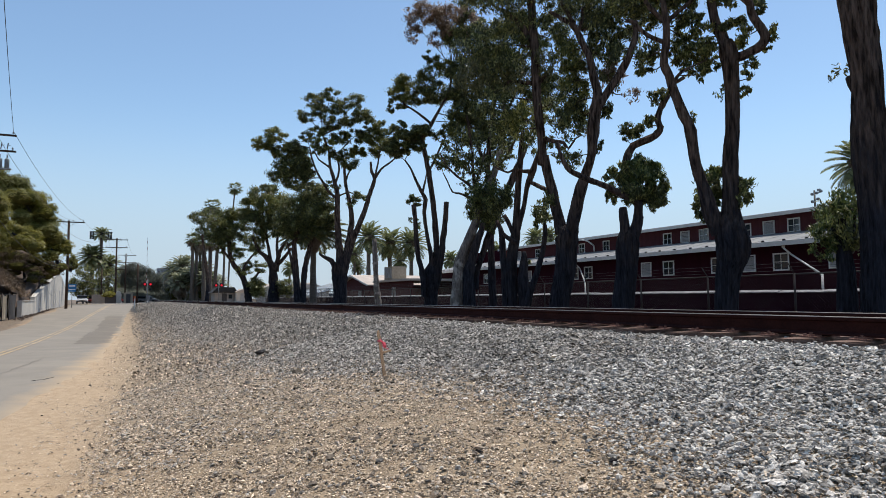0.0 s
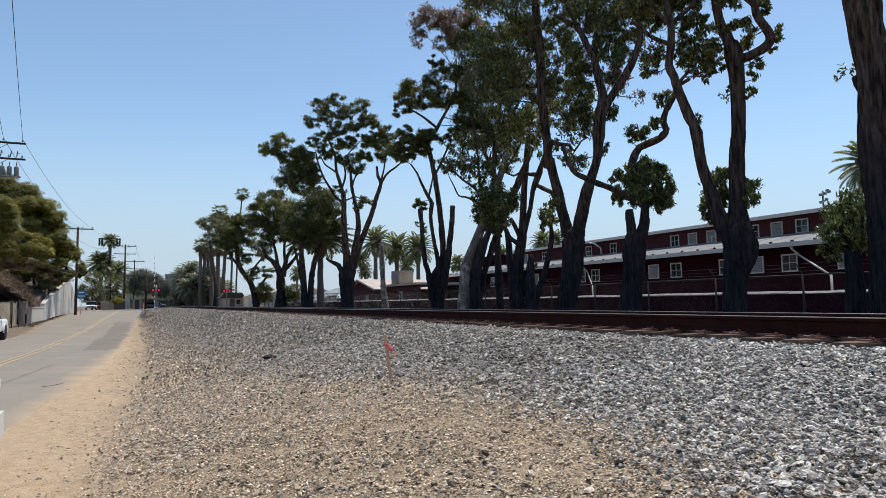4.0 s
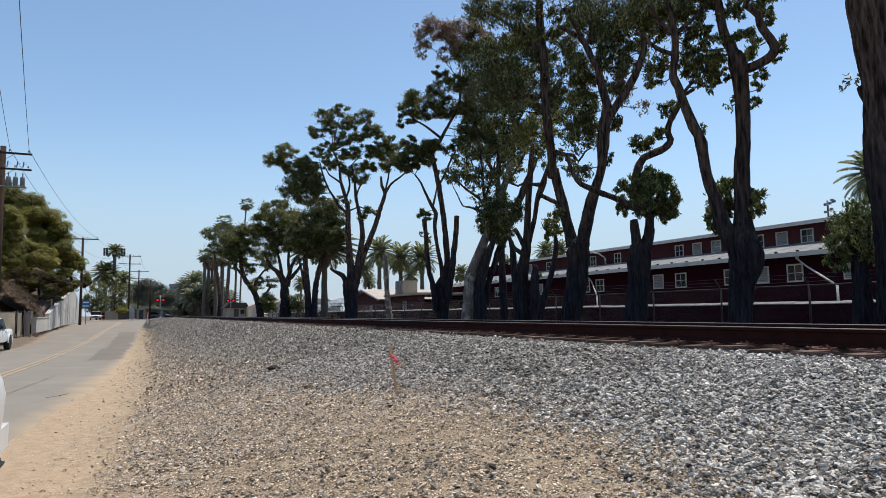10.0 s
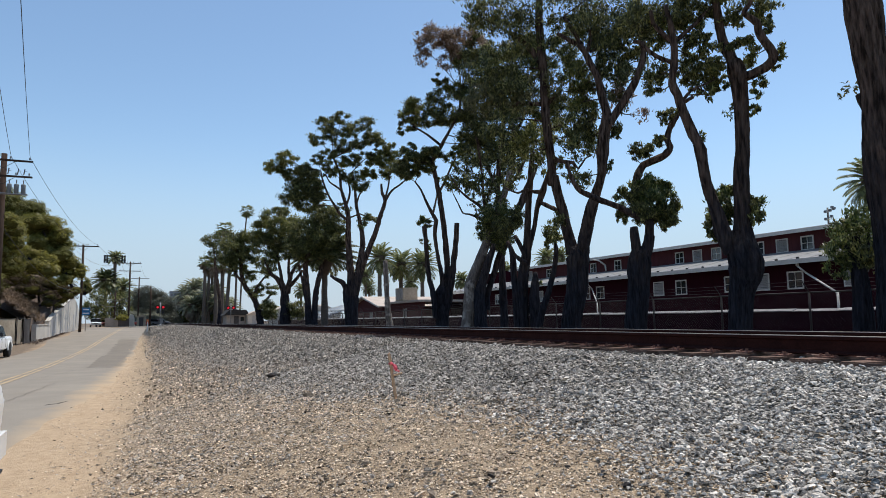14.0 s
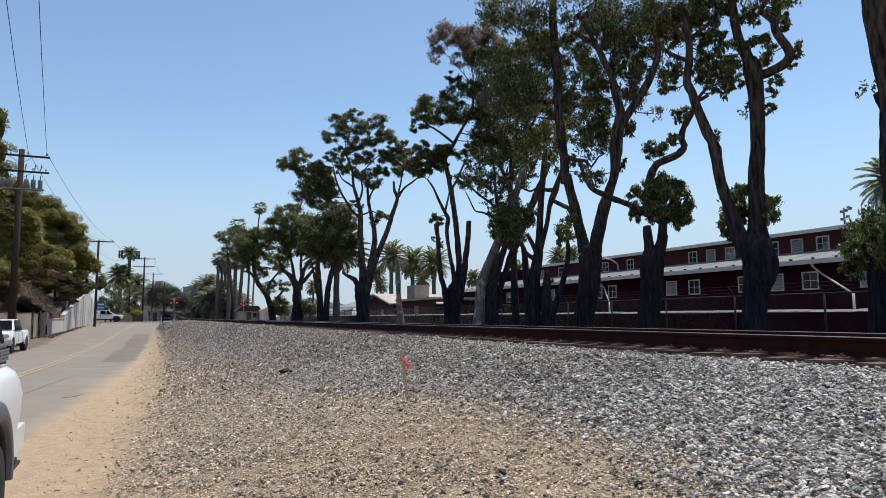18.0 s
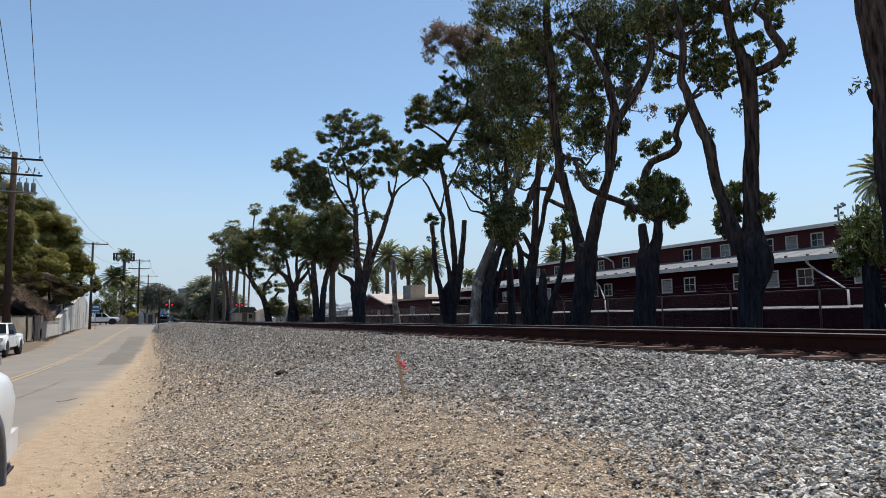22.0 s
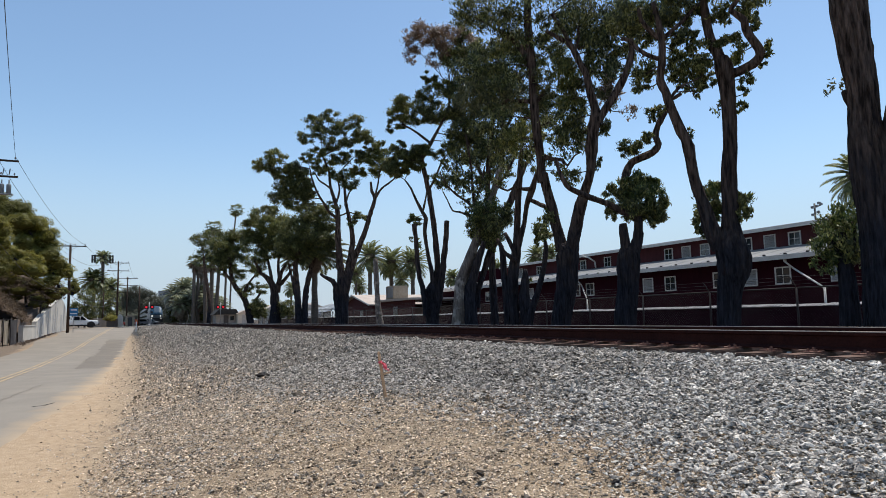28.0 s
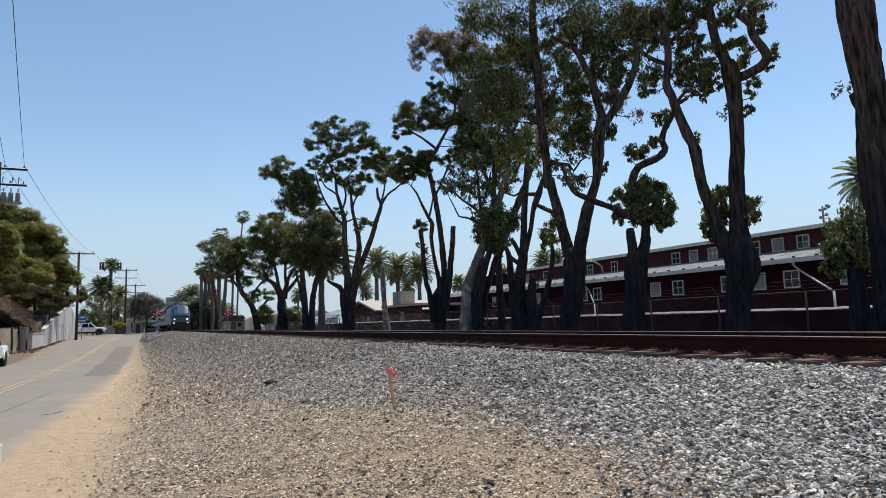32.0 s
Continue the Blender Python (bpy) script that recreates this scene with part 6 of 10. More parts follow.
tr.leaves([(-0.72, -0.05, 5.82, 0.30, 0.23, 1, 1.43), (-0.86, 0.04, 5.70, 0.27, 0.23, 0, 1.43), (-0.59, 0.03, 5.60, 0.24, 0.23, 0, 1.32), (-0.54, -0.04, 4.59, 0.15, 0.31, 1, 0.66), (-0.91, -0.00, 4.78, 0.11, 0.15, 0, 0.66)])
tr.leaves([(-1.74, -0.07, 8.97, 0.52, 0.45, 0, 1.1), (-1.40, 0.07, 9.40, 0.32, 0.32, 0, 1.1), (-1.06, -0.09, 8.86, 0.52, 0.40, 0, 1.1), (-1.75, 0.04, 8.30, 0.46, 0.38, 0, 1.1), (-1.15, -0.09, 8.27, 0.44, 0.29, 2, 1.1), (-0.67, -0.06, 9.11, 0.44, 0.50, 0, 1.1), (-2.04, 0.08, 8.51, 0.35, 0.34, 0, 1.1), (-1.50, -0.04, 7.93, 0.29, 0.18, 0, 0.88), (-0.48, 0.02, 8.39, 0.35, 0.34, 0, 1.1)])
tr.leaves([(-1.51, -0.25, 11.07, 0.62, 0.62, 2, 1), (-1.74, -0.21, 10.38, 0.34, 0.50, 0, 1), (-0.96, -0.03, 11.56, 0.68, 0.51, 2, 1), (-0.55, -0.13, 10.81, 0.85, 0.62, 0, 1), (-0.98, 0.09, 10.60, 0.62, 0.34, 0, 1), (0.15, 0.09, 12.00, 0.75, 0.52, 0, 1), (0.71, -0.21, 12.17, 0.63, 0.40, 2, 1), (0.56, 0.42, 11.11, 0.80, 0.63, 0, 1), (1.38, -0.48, 11.79, 0.73, 0.56, 0, 1), (1.38, -0.10, 10.79, 0.79, 0.62, 0, 1), (0.16, -0.16, 12.77, 0.57, 0.29, 0, 1), (1.50, -0.09, 9.66, 0.73, 0.62, 0, 1)])
tr.leaves([(-0.30, -0.31, 8.93, 0.61, 0.44, 0, 1), (-0.86, 0.27, 8.95, 0.62, 0.45, 0, 1), (-1.40, -0.09, 8.59, 0.55, 0.44, 0, 1), (-1.81, -0.28, 8.14, 0.44, 0.39, 0, 1), (-1.00, 0.07, 8.20, 0.44, 0.28, 0, 1), (-0.44, -0.21, 8.27, 0.39, 0.28, 0, 1), (0.94, 0.04, 9.14, 0.61, 0.45, 2, 1), (0.52, -0.08, 8.84, 0.39, 0.33, 0, 1), (0.23, 0.04, 7.76, 0.39, 0.28, 0, 0.6), (2.02, 0.28, 10.18, 0.68, 0.85, 0, 1), (2.33, 0.11, 9.42, 0.56, 0.56, 0, 1), (-0.09, -0.17, 14.92, 1.00, 0.59, 4, 0.55)])
tr.leaves([(-0.65, -0.29, 14.30, 0.64, 0.64, 4, 0.5), (0.75, 0.11, 14.74, 0.89, 0.71, 4, 0.5), (-0.65, 0.04, 15.17, 0.53, 0.42, 4, 0.5), (1.31, 0.48, 14.16, 0.83, 0.65, 0, 0.7), (0.46, 0.35, 13.83, 0.59, 0.41, 4, 0.5), (1.32, 0.10, 15.16, 0.71, 0.59, 4, 0.6), (1.85, -0.13, 14.47, 0.70, 0.70, 0, 0.8), (-0.80, 0.15, 13.77, 0.29, 0.29, 4, 0.4)])
tr.done()
tr = Tree("bare dead trunk with peeling bark at its base", 13.60, 36.83, 0.5, -20.3, 0.18, pale=True)
tr.trunk([(0.20, 0.00, -0.10, 0.337), (0.00, 0.00, 1.27, 0.236), (-0.09, 0.00, 2.61, 0.186), (-0.15, 0.00, 3.97, 0.186), (-0.18, 0.00, 4.54, 0.169)])
tr.leaves([(0.00, -0.09, 1.10, 0.13, 0.13, 3, 0.3)])
tr.done()
tr = Tree("spreading eucalyptus with layered crown and twin stems", 13.00, 42.62, 0.5, -17.0, 0.20)
tr.trunk([(0.05, 0.00, 0.08, 0.518), (0.04, 0.00, 1.02, 0.486), (0.03, 0.00, 2.49, 0.538), (0.16, 0.00, 3.43, 0.506), (0.11, 0.00, 3.97, 0.371), (-0.02, 0.00, 4.78, 0.321), (-0.11, 0.00, 6.55, 0.254), (-0.13, 0.00, 8.06, 0.221), (-0.34, 0.00, 9.02, 0.170), (-0.61, 0.00, 9.98, 0.128), (-0.70, 0.00, 10.95, 0.103), (-1.11, 0.00, 12.05, 0.077)])
tr.limb([(0.16, -0.12, 0.30, 0.40), (0.18, -0.16, 1.60, 0.37), (0.21, -0.20, 2.75, 0.358), (0.51, -0.14, 3.83, 0.282), (0.70, -0.08, 5.05, 0.260), (0.86, -0.01, 6.15, 0.205), (0.76, 0.05, 7.26, 0.174), (0.55, 0.11, 8.23, 0.143), (0.42, 0.17, 8.93, 0.128), (0.33, 0.24, 10.05, 0.096), (0.14, 0.30, 11.18, 0.072)])
tr.limb([(0.20, -0.16, 0.20, 0.36), (0.26, -0.30, 1.50, 0.32), (0.32, -0.40, 2.61, 0.310), (0.57, -0.53, 3.94, 0.295), (0.93, -0.65, 5.00, 0.249), (1.28, -0.78, 5.80, 0.210), (1.74, -0.90, 7.00, 0.187), (2.00, -1.02, 7.93, 0.163), (2.32, -1.15, 8.94, 0.140), (2.12, -1.27, 9.38, 0.109), (2.05, -1.40, 10.03, 0.078)])
tr.limb([(-0.06, -0.05, 0.90, 0.26), (-0.23, -0.20, 2.35, 0.249), (-0.32, -0.30, 3.28, 0.218), (-0.68, -0.40, 3.65, 0.171), (-1.01, -0.50, 3.80, 0.124), (-1.27, -0.60, 3.99, 0.093)])
tr.limb([(2.27, -1.30, 8.84, 0.109), (2.77, -1.40, 9.58, 0.085), (3.30, -1.50, 9.97, 0.070), (3.69, -1.60, 10.30, 0.054)])
tr.limb([(2.30, -1.30, 8.89, 0.078), (2.52, -1.15, 9.82, 0.062), (2.66, -1.00, 10.68, 0.047)])
tr.limb([(-0.18, 0.00, 7.78, 0.126), (-0.67, -0.10, 8.17, 0.110), (-1.05, -0.20, 8.76, 0.094), (-1.48, -0.30, 9.49, 0.079), (-1.82, -0.40, 10.42, 0.071), (-1.96, -0.50, 11.08, 0.047)])
tr.limb([(-0.60, 0.00, 9.84, 0.079), (-0.96, -0.10, 10.09, 0.071), (-1.36, -0.20, 10.34, 0.055), (-1.63, -0.30, 10.86, 0.039)])
tr.limb([(0.43, 0.20, 8.93, 0.080), (0.68, 0.35, 9.66, 0.064), (1.09, 0.50, 10.12, 0.048)])
tr.limb([(-0.10, 0.20, 7.95, 0.072), (0.28, 0.10, 8.08, 0.064), (0.68, 0.00, 8.21, 0.048), (1.09, -0.10, 8.00, 0.040)])
tr.limb([(-0.20, 0.20, 8.92, 0.080), (-0.01, 0.35, 9.79, 0.072), (-0.15, 0.50, 10.80, 0.056)])
tr.leaves([(-0.60, -0.05, 14.87, 0.81, 0.44, 0, 1.1), (-1.68, -0.11, 14.39, 0.89, 0.50, 0, 1.1), (-2.35, 0.03, 13.28, 0.65, 0.44, 0, 1.1), (-1.20, -0.13, 13.69, 0.89, 0.60, 0, 1.1), (-0.05, 0.01, 14.06, 0.81, 0.60, 0, 1.1), (0.98, -0.03, 14.51, 0.69, 0.57, 0, 1.1), (1.53, -0.12, 13.65, 0.78, 0.57, 0, 1.1), (0.64, 0.00, 13.23, 0.90, 0.57, 0, 1.1), (-0.51, -0.13, 12.88, 0.81, 0.54, 0, 1.1), (-1.52, -0.02, 12.25, 0.77, 0.44, 2, 1.1), (-2.19, -0.10, 11.93, 0.67, 0.38, 0, 1.1), (-0.97, -0.15, 11.47, 1.05, 0.44, 2, 1.1)])
tr.leaves([(0.04, -0.02, 11.94, 0.89, 0.54, 0, 1.1), (1.00, 0.10, 12.07, 0.90, 0.54, 0, 1.1), (1.81, -0.08, 12.54, 0.65, 0.44, 0, 1.1), (2.71, -0.05, 13.00, 0.49, 0.29, 0, 1.1), (2.44, 0.03, 12.02, 0.73, 0.57, 2, 1.1), (1.07, 0.15, 11.10, 0.98, 0.32, 2, 1.32), (-0.08, 0.02, 10.69, 0.81, 0.47, 0, 1.1), (0.67, -0.03, 10.21, 0.73, 0.54, 0, 1.1), (-1.38, 0.09, 11.02, 0.56, 0.35, 0, 1.1), (-3.11, -0.10, 11.00, 0.64, 0.50, 0, 1.1), (-2.71, 0.09, 10.09, 0.72, 0.63, 0, 1.1), (-3.29, -0.06, 9.63, 0.72, 0.78, 0, 1.1)])
tr.leaves([(2.65, -0.40, 12.56, 0.60, 0.45, 2, 1.2), (3.30, -0.60, 11.50, 0.62, 0.50, 2, 1.2), (2.66, -0.60, 11.05, 0.70, 0.50, 2, 1.2), (3.67, -0.40, 12.55, 0.42, 0.34, 0, 1.1), (1.95, -0.20, 13.20, 0.55, 0.40, 0, 1.1), (2.05, -0.40, 11.70, 0.70, 0.50, 2, 1.2), (3.75, -1.20, 10.75, 0.50, 0.38, 2, 1.1), (1.15, -0.10, 10.80, 0.70, 0.40, 2, 1.2)])
tr.leaves([(-2.29, -0.08, 9.38, 0.64, 0.47, 0, 1.1), (0.95, -0.07, 7.93, 0.55, 0.44, 0, 1.1), (1.57, -0.02, 7.81, 0.35, 0.31, 0, 1.1), (0.76, 0.05, 7.39, 0.45, 0.25, 0, 1.1), (-0.67, -0.04, 8.73, 0.40, 0.25, 0, 0.77), (-0.27, 0.01, 8.54, 0.40, 0.22, 0, 0.77)])
tr.leaves([(-4.96, -0.01, 11.48, 0.81, 0.56, 2, 1.1), (-4.21, 0.02, 12.01, 0.81, 0.57, 2, 1.1), (-3.71, 0.14, 10.84, 0.93, 0.68, 0, 1.1), (-3.13, -0.01, 11.13, 0.81, 0.57, 0, 1.1), (-2.54, 0.00, 10.64, 0.93, 0.57, 0, 1.1), (-3.30, 0.03, 9.83, 1.16, 0.57, 0, 1.1), (-3.86, -0.10, 9.20, 0.92, 0.63, 0, 1.1), (-2.90, 0.00, 8.84, 1.04, 0.50, 0, 1.1), (-2.33, 0.04, 9.65, 0.93, 0.64, 0, 1.1), (-4.49, 0.07, 11.11, 0.70, 0.41, 0, 1.1)])
tr.done()
tr = Tree("dark bushy eucalyptus crown over dense trunk", 14.20, 58.22, 0.5, -13.7, 0.23)
tr.trunk([(-0.15, 0.00, -0.10, 0.406), (-0.36, 0.00, 3.49, 0.304), (-0.52, 0.00, 6.03, 0.254), (-0.03, 0.00, 7.57, 0.204)])
tr.limb([(0.25, 0.00, 0.46, 0.355), (0.39, 0.26, 3.49, 0.306), (0.99, 0.49, 6.07, 0.257), (1.50, 0.63, 7.64, 0.155)])
tr.limb([(-0.36, 0.00, 2.48, 0.203), (-0.77, 0.13, 4.51, 0.152), (-1.13, 0.23, 6.04, 0.102)])
tr.leaves([(0.21, 0.59, 10.23, 1.79, 1.05, 0, 1), (1.46, -0.70, 10.31, 1.34, 1.03, 0, 1), (-0.80, 0.55, 8.91, 1.57, 1.26, 0, 1), (0.97, -0.48, 8.54, 1.75, 1.24, 0, 1), (2.50, 0.05, 8.63, 1.04, 1.25, 0, 1), (-0.53, -0.28, 7.28, 1.24, 0.93, 0, 1), (-1.52, -0.29, 8.03, 1.03, 1.03, 0, 1), (1.99, 0.06, 9.66, 1.36, 1.04, 0, 1), (1.48, -0.06, 7.06, 1.14, 0.83, 0, 1), (0.46, -0.22, 11.15, 1.15, 0.52, 0, 1), (-0.03, 0.28, 6.31, 0.83, 0.52, 0, 1), (1.73, 0.09, 10.96, 0.73, 0.52, 0, 1)])
tr.done()
tr = Tree("broad low eucalyptus with several thick dark limbs", 13.50, 65.31, 0.5, -11.7, 0.25)
tr.trunk([(-0.16, 0.00, -0.10, 0.714), (-0.18, 0.00, 2.65, 0.571), (-0.41, 0.00, 4.33, 0.428), (-0.97, 0.00, 5.17, 0.286), (-1.62, 0.00, 5.73, 0.213), (-2.18, 0.00, 7.13, 0.143)])
tr.limb([(0.03, 0.00, 3.77, 0.382), (0.34, -0.48, 5.42, 0.237), (0.93, -0.84, 6.52, 0.166), (1.74, -1.23, 7.60, 0.118)])
tr.limb([(0.13, 0.00, 4.33, 0.286), (0.68, -0.12, 4.88, 0.215), (1.49, -0.33, 6.00, 0.144)])
tr.limb([(-0.41, 0.00, 4.33, 0.214), (-0.70, -0.05, 6.01, 0.167), (-1.09, -0.09, 7.69, 0.119)])
tr.limb([(0.24, 0.00, 4.89, 0.191), (0.12, 0.42, 6.62, 0.145), (0.39, 0.85, 8.37, 0.097)])
tr.leaves([(-1.31, 0.80, 11.50, 1.53, 0.94, 0, 1), (-2.10, 0.09, 10.24, 1.39, 1.04, 2, 1), (-0.72, -1.00, 10.12, 1.48, 1.03, 2, 1), (0.37, 0.48, 10.63, 1.28, 1.05, 2, 1), (-2.65, -0.07, 10.77, 0.70, 0.70, 0, 1), (-1.28, 0.18, 9.13, 1.74, 1.16, 0, 1), (0.10, 0.39, 8.89, 1.39, 1.16, 0, 1), (-2.09, 0.23, 8.56, 1.28, 1.04, 0, 1), (0.92, -0.02, 9.71, 0.93, 0.93, 0, 1), (-0.72, 0.85, 7.79, 1.52, 0.93, 0, 1), (-1.52, -0.16, 7.12, 1.04, 0.81, 0, 1), (0.66, -0.14, 7.70, 0.92, 0.81, 0, 1)])
tr.leaves([(-1.53, 0.39, 6.04, 0.81, 0.69, 0, 0.6), (0.97, -0.36, 2.36, 0.86, 0.91, 0, 1), (0.43, -0.19, 1.53, 0.69, 0.57, 0, 1), (1.25, 0.26, 1.81, 0.58, 0.69, 0, 1), (-0.74, -0.55, 11.87, 0.92, 0.46, 0, 1), (-2.65, 0.37, 9.42, 0.81, 0.81, 0, 1), (-0.48, 0.18, 12.00, 0.70, 0.47, 0, 1)])
tr.done()
tr = Tree("crooked eucalyptus leaning over with tufted limbs", 13.20, 78.87, 0.5, -9.5, 0.28)
tr.trunk([(0.26, 0.00, -0.10, 0.600), (-0.15, 0.00, 2.00, 0.466), (-0.68, 0.00, 3.66, 0.399), (-1.65, 0.00, 4.99, 0.332), (-2.12, 0.00, 6.31, 0.298), (-2.27, 0.00, 7.97, 0.232), (-2.67, 0.00, 9.30, 0.166)])
tr.limb([(-0.15, 0.00, 2.33, 0.266), (0.61, -0.05, 3.32, 0.200), (1.25, -0.10, 4.31, 0.134)])
tr.limb([(-1.85, 0.00, 5.32, 0.199), (-2.62, -0.17, 6.30, 0.165), (-3.26, -0.32, 7.27, 0.132)])
tr.limb([(-0.68, 0.00, 3.79, 0.199), (-0.37, 0.21, 5.00, 0.167), (0.58, 0.50, 6.36, 0.101)])
tr.leaves([(-2.72, 0.86, 10.74, 1.54, 0.98, 0, 1), (-3.59, -0.68, 9.55, 1.37, 1.10, 0, 1), (-1.72, -0.04, 9.98, 1.38, 1.11, 2, 1), (-2.66, 0.12, 8.65, 1.80, 0.97, 0, 1), (-1.06, -0.00, 8.99, 1.11, 1.11, 0, 1), (-3.91, -0.22, 8.27, 0.97, 0.83, 0, 1), (-0.76, -0.46, 10.95, 0.97, 0.83, 0, 1), (-0.69, 0.11, 4.33, 0.97, 0.83, 2, 1), (-0.18, 0.30, 5.00, 0.69, 0.69, 0, 1), (-1.22, -0.49, 6.28, 0.82, 0.96, 0, 0.6), (0.74, -0.41, 2.65, 1.10, 1.10, 0, 1), (1.28, 0.42, 1.99, 0.97, 0.83, 0, 1)])
tr.leaves([(1.3, 0.0, 4.8, 0.9, 0.8, 0, 1), (-3.3, -0.3, 7.8, 1.1, 0.9, 0, 1), (0.6, 0.4, 6.9, 0.8, 0.8, 0, 1), (-1.0, 0.0, 6.5, 0.8, 0.7, 0, 0.7), (-2.3, 0.3, 7.1, 0.9, 0.7, 2, 1), (-3.1, 0.0, 6.7, 0.6, 0.5, 0, 0.8)])
tr.leaves([(0.50, 0.33, 1.66, 0.83, 0.69, 0, 1), (-1.74, 0.28, 11.16, 1.25, 0.70, 0, 1), (-0.21, -0.63, 7.94, 0.96, 0.96, 0, 1)])
tr.done()
tr = Tree("leafy eucalyptus among tall palms", 14.00, 127.91, 0.5, -6.2, 0.40)
tr.trunk([(-0.01, 0.00, -0.10, 0.527), (0.13, 0.00, 4.21, 0.422), (-0.44, 0.00, 8.42, 0.369), (-1.01, 0.00, 12.65, 0.264)])
tr.leaves([(-1.57, 0.54, 16.10, 1.79, 1.34, 0, 1), (-0.07, 1.17, 17.07, 1.80, 1.13, 0, 1), (-0.55, 1.52, 14.94, 2.25, 1.58, 0, 1), (0.97, 0.43, 15.40, 1.57, 1.57, 0, 1), (-2.56, -0.69, 16.25, 1.11, 0.89, 0, 1), (-1.02, 0.73, 13.25, 1.57, 1.34, 0, 1), (0.79, -0.60, 13.15, 1.55, 1.33, 0, 1), (1.81, 0.27, 13.79, 1.34, 1.56, 0, 1)])
tr.done()


def palm(label, x, y, z, height, crown, radius, fronds=60, fan=False, turn=0.0, seed=1, skirt=0.0, lean=0.0, group="", frond=None, spread=1.45, knob=1.0):
    """A palm: ringed trunk and a head of arching fronds, each frond with many leaflets."""
    ob = empty("palm_tree", pose(x, y, z, 0, 0, turn), label, "palm tree", group)
    rng = np.random.default_rng(seed)
    top = np.array((lean, 0.0, height))
    part("trunk", tube_mesh("trunk", [(0, 0, -0.2, radius * 1.25), (lean * 0.2, 0, height * 0.35, radius), (lean * 0.6, 0, height * 0.75, radius * 0.9), (*top, radius * (0.8 if fan else 1.35))], rng, PALM_BARK, 10, 0.6, 0.06), None, ob)
    if not fan:
        bm = lathe([(radius * 1.0, -0.14 * crown * knob ** 2), (radius * 1.6 * knob ** 0.5, -0.07 * crown * knob), (radius * 1.9, 0.0), (radius * 2.1, 0.12 * crown), (radius * 0.6, 0.26 * crown)], 12)
        boss = part("boss", bm, PALM_BARK, ob, "knobbly frond base")
        boss.location = top
    quads = []
    dry = []
    for i in range(fronds):
        a = i * 2.39996 + rng.uniform(-0.2, 0.2)
        e = (1 - (i + 0.5) / fronds * (1.75 if skirt else spread)) * (1.25 if fan else 1.5)
        L = crown * rng.uniform(0.85, 1.08)
        h, w = np.array((math.cos(a), math.sin(a), 0)), np.array((-math.sin(a), math.cos(a), 0))
        steps = 12 if fan else 14
        t = np.linspace(0.0, 1, steps)
        ang = e - (0.75 if fan else 1.05) * t ** 1.4
        seg = L / steps
        xs, zs = np.cumsum(np.cos(ang) * seg), np.cumsum(np.sin(ang) * seg)
        spine = top + xs[:, None] * h + zs[:, None] * np.array((0, 0, 1.0))
        bank = dry if (skirt and e < -0.25) else quads
        if fan:
            hub, tipdir = spine[5], spine[-1] - spine[5]
            ln = np.linalg.norm(tipdir)
            f = tipdir / max(ln, 1e-5)
            for b in np.linspace(-1.25, 1.25, 11):
                d = f * math.cos(b) + w * math.sin(b)
                d[2] -= 0.25 * abs(b)
                q = np.cross(d, w) * 0.0 + w * math.cos(b) - f * math.sin(b)
                m = hub + d * ln * 0.5
                bank.append(np.array([hub, m + q * 0.045 * crown, hub + d * ln * rng.uniform(0.85, 1.05), m - q * 0.045 * crown]))
            for k in range(0, 5):
                bank.append(np.array([spine[k] - w * 0.02, spine[k] + w * 0.02, spine[k + 1] + w * 0.02, spine[k + 1] - w * 0.02]))
        else:
            for k in range(steps - 1):
                o = w * 0.035
                bank.append(np.array([spine[k] - o, spine[k] + o, spine[k + 1] + o * 0.7, spine[k + 1] - o * 0.7]))
                d0 = spine[k + 1] - spine[k]
                d0 /= np.linalg.norm(d0)
                for g in (0.0, 0.5):
                    p0 = spine[k] + g * (spine[k + 1] - spine[k])
                    ll = crown * 0.20 * math.sin(min(1, (k + g + 1.2) / steps) * math.pi * 0.92) + 0.08
                    for sgn in (-1, 1):
                        d = d0 * 0.55 + w * sgn * 0.8 + np.array((0, 0, -0.28))
                        b = d0 * 0.026 * crown
                        bank.append(np.array([p0, p0 + d * ll * 0.5 + b, p0 + d * ll, p0 + d * ll * 0.5 - b]))
    part("crown", cloud_mesh("crown", np.array(quads), frond or FROND), None, ob)
    if dry:
        part("dead_fronds", cloud_mesh("dead_fronds", np.array(dry), FROND_DRY), None, ob, "dry brown hanging fronds")
    return ob


# frond green darkened to hold the shade of the neighbouring trees
SHADE_FROND = leaf_mat("shaded_palm_frond", (0.04, 0.044, 0.018), (0.115, 0.118, 0.046), (0.26, 0.235, 0.10), 0.4)
DATE = "Canary date palm with a full arching green head"
FAN = "tall slender fan palm with a small tufted head"
for i, (x, y, z, h, c, r) in enumerate(((35.1, 99.0, 0.5, 10.6, 3.3, 0.42), (40.8, 104.3, 0.5, 10.2, 3.6, 0.45), (42.6, 99.3, 0.5, 9.8, 3.4, 0.42), (58.7, 87.0, 0.5, 10.2, 2.3, 0.32),
                                        (69.2, 98.0, 0.5, 11.8, 2.6, 0.32), (63.6, 107.6, 0.5, 9.4, 2.8, 0.35), (62.8, 125.1, 0.5, 9.0, 2.6, 0.32), (47.1, 142.4, 0.5, 10.8, 2.6, 0.32),
                                        (50.5, 150.0, 0.5, 8.6, 2.4, 0.32), (56.7, 138.9, 0.5, 9.4, 2.8, 0.32), (38.4, 23.2, 0.5, 8.6, 2.1, 0.36), (37.8, 165.8, 0.5, 8.6, 2.6, 0.32))):
    palm(DATE, x, y, z, h, c, r, 52, False, 37 * i, 20 + i, group="date palms beyond the barns")
